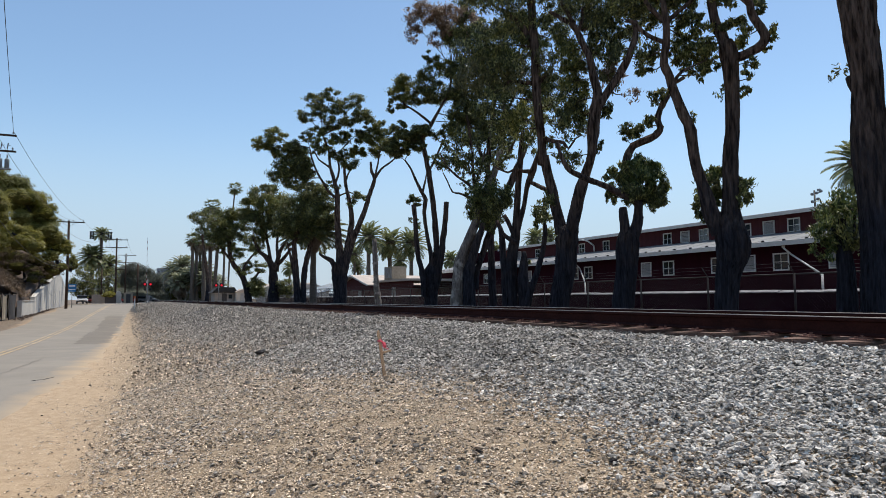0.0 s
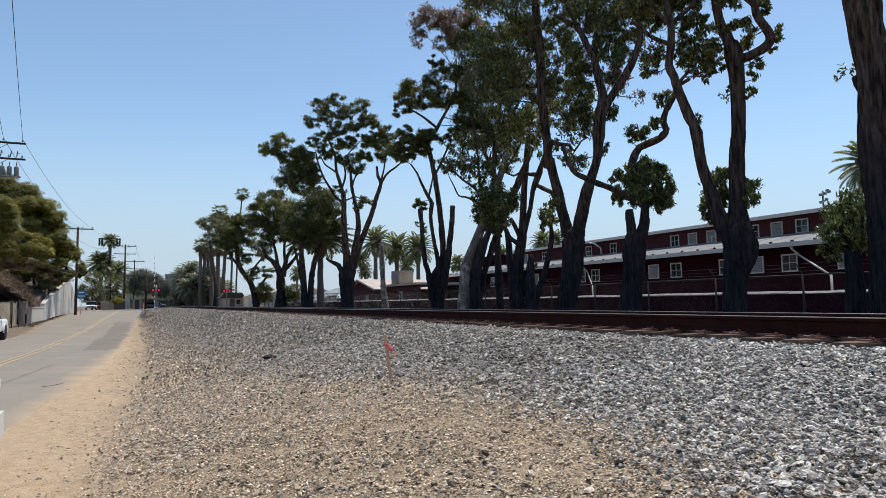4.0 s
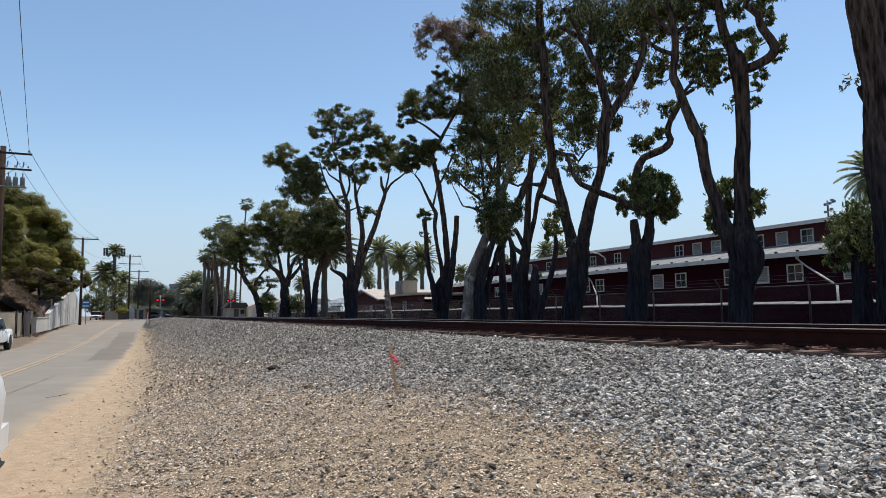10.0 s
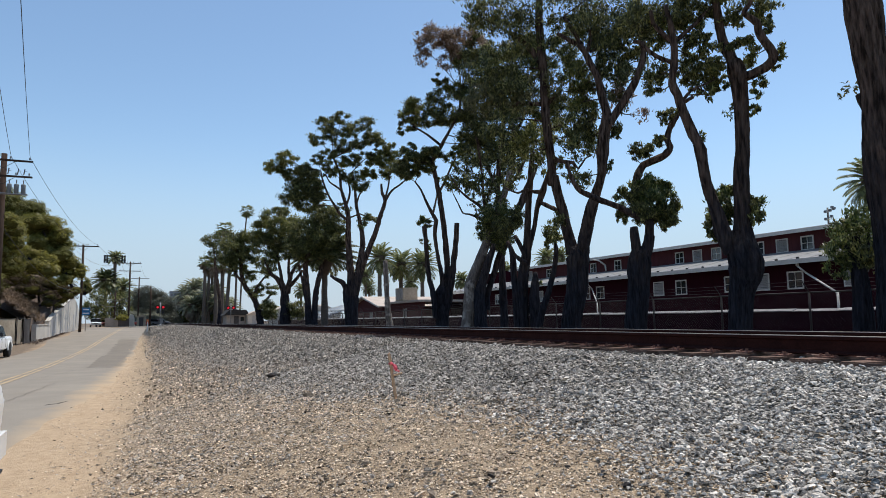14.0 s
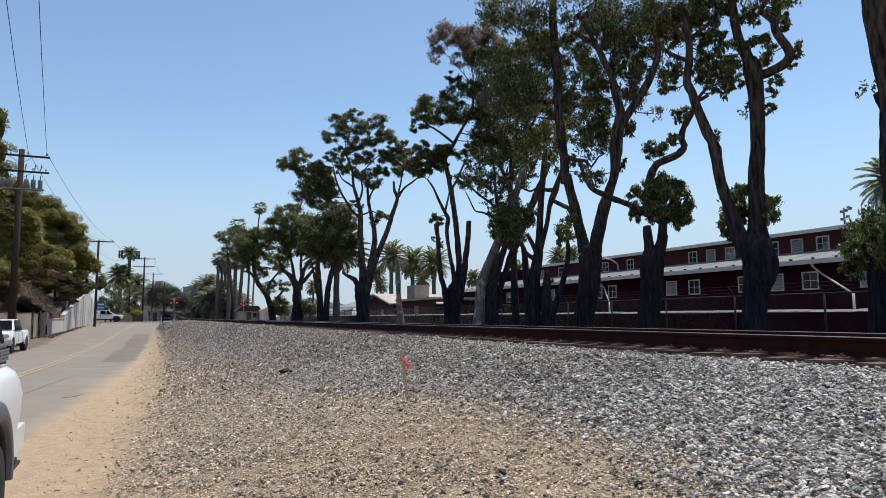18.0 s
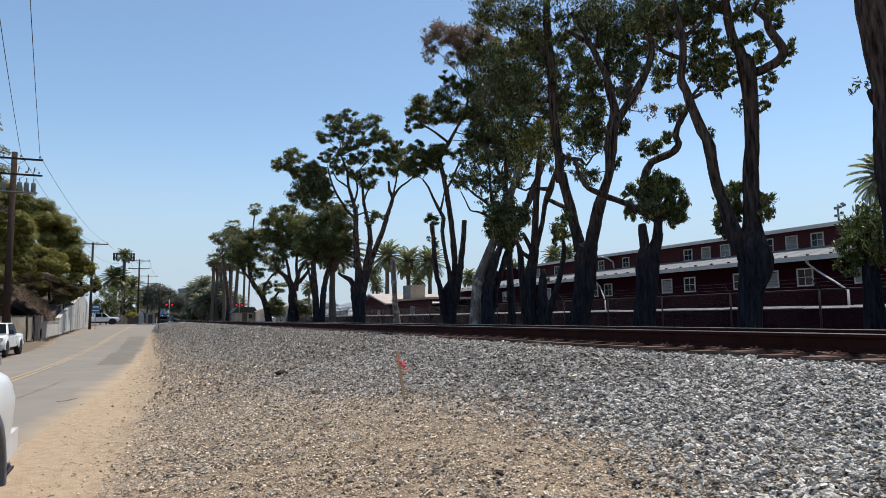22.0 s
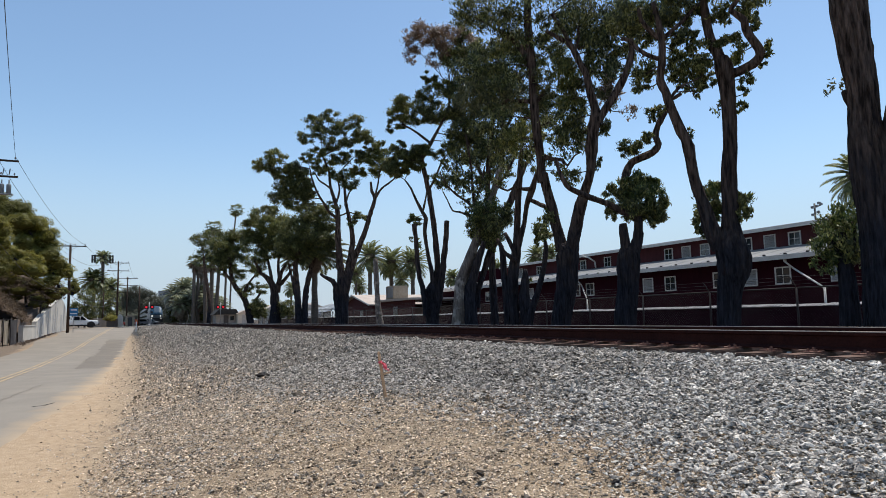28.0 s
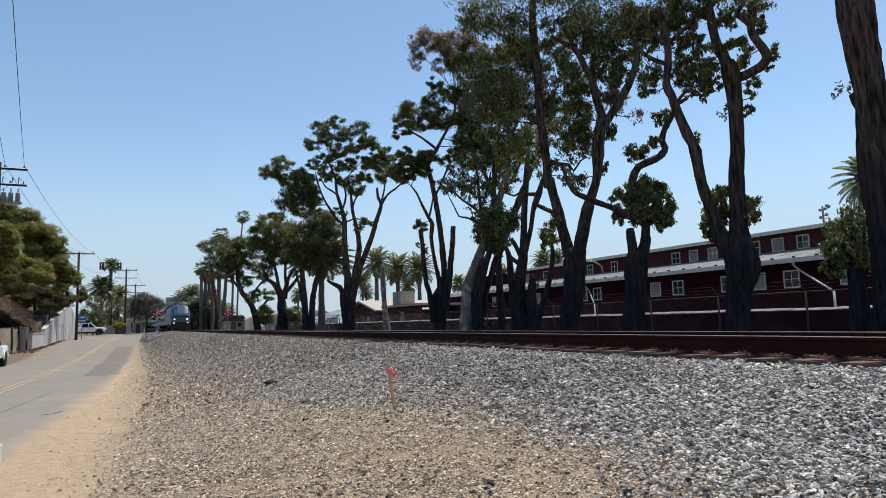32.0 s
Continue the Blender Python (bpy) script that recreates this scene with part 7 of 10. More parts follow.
palm("thick old date palm with a shaggy trunk", 15.87, 60.0, 0.5, 6.75, 3.7, 0.36, 80, seed=51, frond=SHADE_FROND, spread=0.98, knob=1.7)
for i, (x, y, h, c) in enumerate(((11.1, 171.6, 7.3, 3.8), (12.7, 164.5, 8.3, 3.9), (13.9, 157.4, 5.7, 3.5), (15.0, 149.2, 6.5, 3.6), (10.9, 149.6, 4.2, 3.3), (16.1, 145.1, 4.7, 3.0), (14.6, 160.0, 2.6, 3.2), (18.5, 150.0, 3.4, 3.4))):
    palm("low bushy dusty green date palm beside the track", x, y, 0.7, h, c, 0.5, 84, seed=70 + i, skirt=1, group="bushy palms by the crossing", frond=HAZE_FROND)
for i, (x, y, h, c, lean) in enumerate(((26.0, 188.2, 31.6, 2.5, 1.5), (17.0, 149.0, 21.2, 2.5, 0.3), (13.9, 147.0, 12.6, 2.1, 0.0), (13.0, 146.0, 13.4, 2.1, 0.0), (14.6, 139.0, 12.4, 2.1, 0.4), (15.4, 136.0, 12.0, 2.1, 0.3),
                                        (15.9, 133.0, 13.2, 2.2, 1.1), (15.0, 150.0, 12.0, 2.1, -0.2), (17.2, 131.0, 14.5, 2.0, 0.5))):
    palm(FAN, x, y, 0.6, h, c, 0.42 if 1 < i < 8 else 0.25, 34, True, 50 * i, 90 + i, 1 if i else 0, lean, "fan palms beside the track")
palm("tall date palm above the intersection", -5.6, 150.0, 0.8, 9.2, 3.5, 0.5, 80, seed=120)
palm("date palm beside its taller neighbour", -3.0, 156.0, 0.8, 7.9, 3.3, 0.5, 70, seed=121)
mono = palm("mast disguised as a palm carrying antenna panels", -4.1, 150.0, 0.8, 13.9, 2.2, 0.34, 46, seed=122, spread=1.2)
for a in (-1.9, -1.45, 1.3, 1.75, 0.2):
    part("antenna_panel", box((a - 0.18, a + 0.18, -0.9, -0.75, 12.9, 14.5), bevel=0.03), DARK_STEEL, mono, "grey antenna panel")
part("antenna_frame", box((-2.1, 2.0, -0.74, -0.66, 13.4, 13.5), (-2.1, 2.0, -0.74, -0.66, 14.3, 14.4), (-0.1, 0.1, -0.66, -0.2, 13.6, 13.8)), DARK_STEEL, mono)


# ---- red barns beyond the fence ----
def window_thing(parent, x, y, z, w, h, louvre, pane=PANE):
    """A framed window in a wall that faces -x, lower corner at (y, z): sash panes or louvres."""
    win = part("window", box((x - 0.05, x - 0.003, y - 0.06, y + w + 0.06, z - 0.07, z), (x - 0.05, x - 0.003, y - 0.06, y + w + 0.06, z + h, z + h + 0.07),
                             (x - 0.05, x - 0.003, y - 0.06, y, z, z + h), (x - 0.05, x - 0.003, y + w, y + w + 0.06, z, z + h)), WHITE_TRIM, parent, "white-framed barn window")
    if louvre:
        for i in range(int(h / 0.09)):
            s = part("slat", box((-0.012, 0.012, 0, w, -0.045, 0.045)), LOUVRE, win)
            s.matrix_basis = pose(x - 0.02, y, z + 0.05 + 0.09 * i, 0, 30, 0)
    else:
        for i in range(2):
            for j in range(2):
                part("pane", box((x - 0.018, x - 0.006, y + 0.012 + i * w / 2, y + (i + 1) * w / 2 - 0.012, z + 0.012 + j * h / 2, z + (j + 1) * h / 2 - 0.012)), pane, win)
        part("glazing_bar", box((x - 0.035, x - 0.004, y + w / 2 - 0.014, y + w / 2 + 0.014, z, z + h), (x - 0.034, x - 0.005, y, y + w, z + h / 2 - 0.014, z + h / 2 + 0.014)), WHITE_TRIM, win)
    return win


def barn():
    """Long barn: low wall under a lean-to roof, and a clerestory above it."""
    b = empty("barn", pose(0, 0, 0), "long dark-red barn with white eaves and clerestory windows", "barn")
    Y0, Y1, X = -14.0, 62.5, 30.0
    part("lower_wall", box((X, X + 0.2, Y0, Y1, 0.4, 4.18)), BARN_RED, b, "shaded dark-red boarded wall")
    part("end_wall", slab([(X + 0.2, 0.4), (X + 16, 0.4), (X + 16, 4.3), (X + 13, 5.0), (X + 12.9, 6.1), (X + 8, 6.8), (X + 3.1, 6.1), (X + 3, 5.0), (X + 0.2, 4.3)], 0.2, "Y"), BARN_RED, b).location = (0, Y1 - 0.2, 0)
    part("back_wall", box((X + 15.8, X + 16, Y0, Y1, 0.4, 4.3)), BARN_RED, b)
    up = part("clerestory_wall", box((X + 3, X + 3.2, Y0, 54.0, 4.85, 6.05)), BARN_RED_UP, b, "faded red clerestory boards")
    batten = mesh_of("batten", [], [], BARN_RED_UP)
    bm = box((-0.008, -0.001, -0.02, 0.02, 4.86, 6.0))
    bm.to_mesh(batten)
    bm.free()
    for i in range(110):
        s = part("batten", batten, None, up)
        s.location = (X + 3, 4 + 0.45 * i, 0)
    roof = part("lower_roof", slab([(X - 0.55, 4.12), (X - 0.55, 4.24), (X + 3.0, 5.02), (X + 3.0, 4.9)], Y1 + 0.4 - Y0, "Y"), ROOF_METAL, b, "weathered white lean-to roof")
    roof.location = (0, Y0, 0)
    part("fascia", box((X - 0.60, X - 0.552, Y0, Y1 + 0.4, 4.02, 4.25)), WHITE_TRIM, b, "white eaves board")
    rib = mesh_of("roof_bracket", [], [], ROOF_METAL)
    bm = slab([(X - 0.50, 4.262), (X - 0.50, 4.270), (X + 2.95, 5.030), (X + 2.95, 5.022)], 0.04, "Y")
    bm.to_mesh(rib)
    bm.free()
    for i in range(64):
        s = part("roof_rib", rib, None, roof)
        s.location = (0, 1.2 * i + 0.4, 0)
    cleat = mesh_of("cleat", [], [], FENCE_STEEL)
    bm = box((X - 0.58, X - 0.47, -0.05, 0.05, 4.252, 4.33))
    bm.to_mesh(cleat)
    bm.free()
    for i in range(64):
        s = part("roof_cleat", cleat, None, roof)
        s.location = (0, 1.2 * i + 1.0, 0)
    for k, sgn in ((0, 1), (1, -1)):
        pts = [(X + 2.5, 6.02), (X + 2.5, 6.14), (X + 8, 6.95), (X + 8, 6.83)]
        pts = pts if sgn > 0 else [(2 * (X + 8) - p, q) for p, q in pts]
        ob = part("upper_roof", slab(pts, 54.5 - Y0, "Y"), ROOF_METAL, b)
        ob.location = (0, Y0, 0)
        if k == 0:
            part("fascia", box((X + 2.45, X + 2.497, Y0, 54.5, 5.95, 6.15)), WHITE_TRIM, b, "white eaves board")
    part("upper_end_wall", slab([(X + 3.2, 4.9), (X + 12.8, 4.9), (X + 12.8, 6.05), (X + 8, 6.82), (X + 3.2, 6.05)], 0.15, "Y"), BARN_RED_UP, b).location = (0, 53.85, 0)
    part("back_roof", slab([(X + 13, 4.9), (X + 13, 5.02), (X + 16.5, 4.3), (X + 16.5, 4.18)], Y1 + 0.4 - Y0, "Y"), ROOF_METAL, b).location = (0, Y0, 0)
    for i, (y, lou) in enumerate(((23.4, 0), (24.95, 1), (26.5, 0), (29.6, 0), (31.15, 1), (32.7, 0), (38.95, 0), (41.9, 0), (45.0, 1), (48.1, 0), (51.2, 1), (20.3, 1), (17.2, 0), (14.1, 0), (11.0, 1))):
        window_thing(b, X + 3, y + 0.03, 5.05, 0.64, 0.66, lou)
    for i, (y, lou) in enumerate(((21.95, 0), (23.9, 1), (25.9, 0), (29.6, 0), (31.5, 1), (37.3, 0), (38.9, 0), (45.0, 1), (52.0, 0), (56.0, 0), (19.0, 1), (15.0, 0), (11.0, 1))):
        window_thing(b, X, y + 0.04, 2.86, 0.78, 0.76, lou)
    for y in (21.9, 38.6, 6.0, 55.0):
        pipe = part("downpipe", rods(((X - 0.45, y, 4.15), (X - 0.45, y, 3.9), 0.075), ((X - 0.45, y, 3.9), (X - 0.35, y - 0.35, 3.55), 0.046), ((X - 0.35, y - 0.35, 3.55), (X - 2.0, y - 3.0, 2.45), 0.046),
                                     ((X - 2.0, y - 3.0, 2.47), (X - 2.0, y - 3.0, 0.5), 0.05)), WHITE_TRIM, b, "white sloping downpipe")
    part("upper_downpipe", rods(((X + 2.4, 41.5, 6.0), (X + 2.4, 40.8, 5.85), 0.06), ((X + 2.4, 40.8, 5.85), (X + 2.75, 40.5, 5.5), 0.06), ((X + 2.75, 40.5, 5.5), (X + 2.8, 40.5, 5.02), 0.06)), WHITE_TRIM, b, "white gutter pipe")
    return b


barn()


def shed():
    """Lower tan-roofed shed behind the trees, gable towards the track."""
    s = empty("shed", pose(0, 0, 0), "low dark-red shed with a tan gabled roof", "shed")
    x0, x1, y0, y1 = 24.0, 34.0, 67.0, 78.0
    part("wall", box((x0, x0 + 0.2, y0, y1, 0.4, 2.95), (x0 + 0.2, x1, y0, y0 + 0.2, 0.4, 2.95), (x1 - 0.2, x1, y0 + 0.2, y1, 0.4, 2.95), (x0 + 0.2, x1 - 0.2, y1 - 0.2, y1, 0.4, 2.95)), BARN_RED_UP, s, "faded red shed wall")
    part("gable", slab([(y0, 2.95), (y1, 2.95), ((y0 + y1) / 2, 4.0)], 0.2, "X"), BARN_RED_UP, s).location = (x0, 0, 0)
    for a, b in (((y0 - 0.4, 2.85), (72.5, 4.08)), ((y1 + 0.4, 2.85), (72.5, 4.08))):
        part("roof", slab([a, (a[0], a[1] + 0.12), (b[0], b[1] + 0.12), b], x1 - x0 + 1, "X"), TAN_ROOF, s, "sunlit tan roof sheets").location = (x0 - 0.5, 0, 0)
    part("fascia", slab([(y0 - 0.42, 2.80), (72.5, 4.02), (y1 + 0.42, 2.80), (y1 + 0.42, 2.95), (72.5, 4.22), (y0 - 0.42, 2.95)], 0.05, "X"), WHITE_TRIM, s).location = (x0 - 0.56, 0, 0)
    part("door", box((x0 - 0.04, x0 - 0.002, 70.0, 71.0, 0.5, 2.4)), CONCRETE, s)
    part("annexe_roof", box((24.0, 36.0, 56.5, 66.4, 3.15, 3.35)), TAN_ROOF, s, "flat tan roof")
    part("annexe_wall", box((24.5, 24.7, 57.0, 66.3, 0.4, 3.146)), BARN_RED_UP, s)
    part("annexe_door", box((24.44, 24.498, 61.0, 62.0, 1.6, 2.6)), LOUVRE, s)
    ac = empty("roof_cooler", pose(25.4, 63.4, 3.35), "beige louvred cooler box on the flat roof", "air conditioner")
    part("cabinet", box((-0.8, 0.8, -1.1, 1.1, 0.05, 1.4), bevel=0.04), TAN_FENCE, ac)
    for i in range(4):
        part("grille", box((-0.86, -0.802, -1.0 + i * 0.5, -0.6 + i * 0.5, 0.2, 1.25)), LOUVRE, ac)
    part("curb", box((-0.9, 0.9, -1.2, 1.2, 0.0, 0.049)), GALV, ac)


shed()


def greenhouse():
    g = empty("greenhouse", pose(0, 0, 0), "white-framed greenhouse with translucent sloping roof", "greenhouse")
    x0, x1, y0, y1 = 22.0, 28.0, 84.0, 96.0
    film = mat("translucent_sheet", (0.55, 0.58, 0.62), (0.68, 0.71, 0.75), 0.8, 0.4, 0.0)
    part("wall", box((x0, x0 + 0.1, y0, y1, 0.45, 1.9)), WHITE_TRIM, g)
    part("roof", slab([(x0 - 0.2, 1.9), (x0 - 0.2, 1.98), (x1, 3.7), (x1, 3.6)], y1 - y0, "Y"), film, g, "pale translucent sheeting").location = (0, y0, 0)
    for i in range(8):
        y = y0 + (y1 - y0) * i / 7.01
        part("rafter", slab([(x0 - 0.25, 1.99), (x0 - 0.25, 2.06), (x1, 3.78), (x1, 3.71)], 0.12, "Y"), WHITE_TRIM, g).location = (0, y, 0)
    part("purlin", box((x0 + 2.4, x0 + 2.55, y0, y1, 2.74, 2.86)), WHITE_TRIM, g)


greenhouse()


def white_shed(x, y, w, d, h, label):
    s = empty("white_shed", pose(x, y, 0.5), label, "shed")
    part("wall", box((0, w, 0, d, 0, h)), WHITE_WALL, s)
    part("roof", slab([(-0.2, h), (w + 0.2, h), (w / 2, h + 0.25 * w)], d + 0.4, "Y"), TAN_ROOF, s).location = (0, -0.2, 0)
    part("door", box((w * 0.3, w * 0.7, -0.05, -0.003, 0.05, 2.0)), GREY_PAINT, s)


white_shed(18.5, 98.0, 3.2, 5.0, 2.5, "small white shed with a low gable")
white_shed(22.5, 97.0, 3.4, 5.0, 2.6, "white storage shed beside another")
white_shed(26.5, 112.0, 6.0, 5.0, 2.3, "pale long shed beyond the trees")


def brown_house():
    """Low house with a wide brown roof near the crossing."""
    h = empty("brown_house", pose(14.3, 119.0, 0.7), "low dark-brown house with a broad shingled roof", "house")
    part("wall", box((0, 3.2, 0, 5.0, 0, 1.9)), CONCRETE, h)
    part("roof", slab([(-0.5, 1.9), (3.8, 1.9), (3.2, 2.85), (0.4, 2.85)], 5.8, "Y"), LOCO_DARK, h, "dark brown roof shingles").location = (0, -0.4, 0)
    part("door", box((1.2, 2.0, -0.05, -0.003, 0.02, 1.8)), DARK_SCREEN, h)
    part("window", box((2.3, 2.9, -0.05, -0.003, 0.9, 1.6)), PANE, h)


brown_house()
white_shed(17.6, 117.0, 2.3, 4.0, 2.2, "narrow white shed beside the brown house")


# ---- chain-link fence with barbed-wire arms, and a low capped wall behind ----
def fence():
    X, H, BASE, W = 17.0, 1.68, 0.46, 3.05
    f = empty("chain_link_fence", pose(X, 0, BASE), "weathered chain-link fence with angled barbed-wire arms", "fence")
    post = bmesh.new()
    rod(post, (0, 0, -0.1), (0, 0, H + 0.02), 0.03)
    rod(post, (0, 0, H), (-0.25, 0, H + 0.30), 0.015)
    pm = mesh_of("post", [], [], FENCE_STEEL)
    post.to_mesh(pm)
    post.free()
    wires = bmesh.new()
    for z, x in ((H + 0.1, -0.08), (H + 0.2, -0.166), (H + 0.3, -0.25)):
        rod(wires, (x, 0, z), (x, W, z), 0.005, sides=3, cap=False)
    wm = mesh_of("barbed_wire", [], [], FENCE_STEEL)
    wires.to_mesh(wm)
    wires.free()
    v, fc = [], []
    pitch, r = 0.10, 0.0024
    k = int((W + H) / pitch)
    for sgn in (1, -1):
        for i in range(k):
            c = i * pitch - (H if sgn > 0 else 0)
            a0, a1 = max(0.0, c), min(W, c + H)
            if a1 - a0 < 0.02:
                continue
            z0, z1 = a0 - c, a1 - c
            if sgn < 0:
                z0, z1 = H - z0, H - z1
            b = len(v)
            v += [(-r, a0, z0 - r), (-r, a0, z0 + r), (-r, a1, z1 + r), (-r, a1, z1 - r), (r, a0, z0), (r, a1, z1)]
            fc += [(b, b + 1, b + 2, b + 3), (b + 1, b + 4, b + 5, b + 2), (b + 4, b, b + 3, b + 5)]
    v = [(x, min(max(y, 0), W), min(max(z, 0.02), H)) for x, y, z in v]
    nm = mesh_of("mesh_panel", v, fc, FENCE_STEEL)
    rm = mesh_of("top_rail", [], [], FENCE_STEEL)
    bm = rods(((0, 0, H), (0, W, H), 0.022))
    bm.to_mesh(rm)
    bm.free()
    for i in range(34):
        y = -6 + W * i
        part("post", pm, None, f).location = (0, y, 0)
        part("mesh_panel", nm, None, f).location = (0.03, y, 0)
        part("top_rail", rm, None, f).location = (0, y, 0)
        part("barbed_wire", wm, None, f).location = (0, y, 0)


fence()
lw = empty("low_wall", pose(0, 0, 0), "maroon low wall with an uneven white cap behind the fence", "wall", kind="structure")
part("wall_body", box((18.6, 18.85, -10, 96, 0.4, 1.62)), LOW_WALL, lw)
rnd = random.Random(3)
for i in range(70):
    y = -10 + 1.5 * i
    lift = rnd.uniform(-0.01, 0.02)
    part("cap_stone", slab([(18.52, 1.621), (18.93, 1.621), (18.93, 1.70 + lift), (18.74, 1.71 + lift), (18.52, 1.64 + lift)], 1.48, "Y"), WHITE_CAP, lw).location = (0, y + 0.01, 0)


# ---- stake with ribbon ----
def survey_stake(x, y):
    z = float(land(x, y))
    s = empty("survey_stake", pose(x, y, z, -2.0, -9, 20), "wooden survey lath with pink ribbon stuck in gravel", "survey stake")
    part("lath", slab([(-0.019, -0.12), (0.019, -0.12), (0.019, 0.50), (0.008, 0.535), (-0.019, 0.52)], 0.012, "Y", bevel=0.002), STAKE_WOOD, s)
    part("brace", box((0.012, 0.135, -0.012, -0.001, 0.262, 0.282)), STAKE_WOOD, s, "short nailed cross stick")
    bm = bmesh.new()
    rnd = random.Random(2)
    for k in range(4):
        x0, z0, prev = 0.004 + 0.012 * k, 0.42 - 0.01 * k, None
        for i in range(6):
            c = Vector((x0 + 0.005 * i + rnd.uniform(-0.01, 0.01), -0.016 - 0.006 * k + rnd.uniform(-0.01, 0.01), z0 - 0.019 * i))
            ring = [bm.verts.new(c + Vector((-0.012, 0, 0.006))), bm.verts.new(c + Vector((0.012, 0.006, -0.004)))]
            if prev:
                bm.faces.new((prev[0], prev[1], ring[1], ring[0]))
            prev = ring
    part("ribbon", bm, PINK, s, "fluttering pink plastic ribbon")
    part("ribbon_knot", box((-0.024, 0.024, -0.012, 0.022, 0.40, 0.425), bevel=0.006), PINK, s)


survey_stake(2.70, 7.04)
for i, (x, y, w) in enumerate(((2.28, 12.3, 0.24), (2.52, 2.98, 0.065), (2.02, 3.64, 0.05))):
    rs = np.random.default_rng(30 + i)
    p = stones(rs, 1, x, x + 0.001, y, y + 0.001, w, lambda a, b: a > -99, 0.15)
    p[..., 2] += 0.22 * w
    tagged(new("dark_rock", stone_mesh("dark_rock", p, mat("dark_rock", (0.018, 0.015, 0.014), (0.05, 0.043, 0.04), 9, 0.9, 0.4) if i == 0 else bpy.data.materials["dark_rock"])), "dark angular rock lying on the gravel", "rock", "dark rocks")
bm = rods(((-1.5, 14.8, 0.01), (-1.25, 14.88, 0.02), 0.004, 0.002), ((-1.3, 14.9, 0.015), (-1.15, 15.1, 0.03), 0.006, 0.003), sides=5)
me = bpy.data.meshes.new("twig")
bm.to_mesh(me)
bm.free()
me.materials.append(BARK)
tagged(new("twig", me), "dry twig lying on the road edge", "twig")


# ---- utility poles and wires ----
def pole(x, y, z, h, arms, label, turn=0.0, r=0.15, transformer=False, lean=(0, 0)):
    """Wooden pole with cross-arms: arms are (height, reach left, reach right, insulators)."""
    p = empty("utility_pole", pose(x, y, z, lean[0], lean[1], turn), label, "utility pole", "poles along the road")
    part("pole_shaft", rods(((0, 0, -0.3), (0, 0, h), r, r * 0.72), sides=14), POLE_WOOD, p)
    for ah, le, ri, pins in arms:
        arm = part("crossarm", box((-le, ri, -r - 0.10, -r + 0.02, ah - 0.06, ah + 0.06), bevel=0.008), POLE_WOOD, p)
        part("brace", rods(((-min(le, 0.7), -r - 0.04, ah - 0.06), (0, -r, ah - 0.55), 0.015), ((min(ri, 0.7), -r - 0.04, ah - 0.06), (0, -r, ah - 0.55), 0.015), sides=5), DARK_STEEL, arm)
        for q in pins:
            ins = part("insulator", lathe([(0.012, 0.0), (0.012, 0.06), (0.055, 0.07), (0.05, 0.11), (0.035, 0.12), (0.05, 0.15), (0.03, 0.20), (0.012, 0.22)], 8), CERAMIC, arm)
            ins.location = (q, -r - 0.04, ah + 0.06)
    if transformer:
        for i, a in enumerate((-1.7, -1.25, -0.85, -0.45, 0.45, 0.85, 1.25)):
            t = part("transformer", lathe([(0.11, 0), (0.14, 0.02), (0.14, 0.58), (0.12, 0.62), (0.05, 0.66)], 12), TANK, p, "grey transformer can")
            t.location = (a, -r - 0.3, h - 2.75)
            part("bushing", rods(((0, 0, 0.68), (0, 0, 0.92), 0.035), sides=6), CERAMIC, t)
        part("platform", box((-1.9, 1.5, -r - 0.5, -r - 0.1, h - 2.82, h - 2.76)), GALV, p)
        for a in (0.35, 0.9, 1.25, -0.9):
            part("cutout", rods(((a, -r - 0.06, h - 1.02), (a - 0.05, -r - 0.12, h - 1.45), 0.035, 0.03), ((a, -r - 0.06, h - 1.2), (a + 0.15, -r - 0.1, h - 1.15), 0.012), sides=6), CERAMIC, p, "hanging fuse cutout")
        for a, s in ((-1.5, 1), (-0.9, 1)):
            part("switch", rods(((a, -r - 0.05, h - 0.75), (a, -r - 0.05, h - 0.35), 0.03), ((a, -r - 0.05, h - 0.35), (a + 0.2, -r - 0.05, h - 0.5), 0.03), sides=6), TANK, p)
    return p


pole(-8.28, 51.35, -0.28, 13.2, ((12.72, 2.7, 1.7, (0.41, 1.5, -0.8)), (11.65, 2.7, 1.7, (1.5, 0.75, -0.9, -1.7))), "weathered wooden power pole with transformers and two cross-arms", 0, 0.24, True)
pole(-5.75, 86.8, 0.5, 10.2, ((10.0, 1.65, 1.65, (-1.5, -0.5, 0.5, 1.5)),), "dark wooden power pole with a single cross-arm", -3, 0.16)
pole(-1.1, 130.0, 0.85, 11.6, ((11.3, 1.8, 1.8, (-1.6, -0.5, 0.5, 1.6)), (9.9, 1.8, 1.8, (-1.6, 1.6)), (6.0, 0.2, 1.6, ())), "grey power pole with double cross-arms at the crossing", 0, 0.17)
pole(0.6, 180.0, 0.85, 12.0, ((11.6, 2.3, 2.3, (-2, 2)), (9.8, 2.3, 2.3, (-2, 2))), "distant power pole with two cross-arms", 0, 0.18)
pole(2.6, 140.0, 0.85, 7.6, (), "bare dark wooden pole by the crossing", 0, 0.17)
pole(-3.5, 138.0, 0.85, 6.5, (), "short dark wooden pole", 0, 0.14)
pole(0.65, -16.0, 0.0, 12.9, ((12.45, 1.6, 1.6, (-0.3, 0.3)),), "wooden power pole standing behind the viewpoint", 8, 0.18)


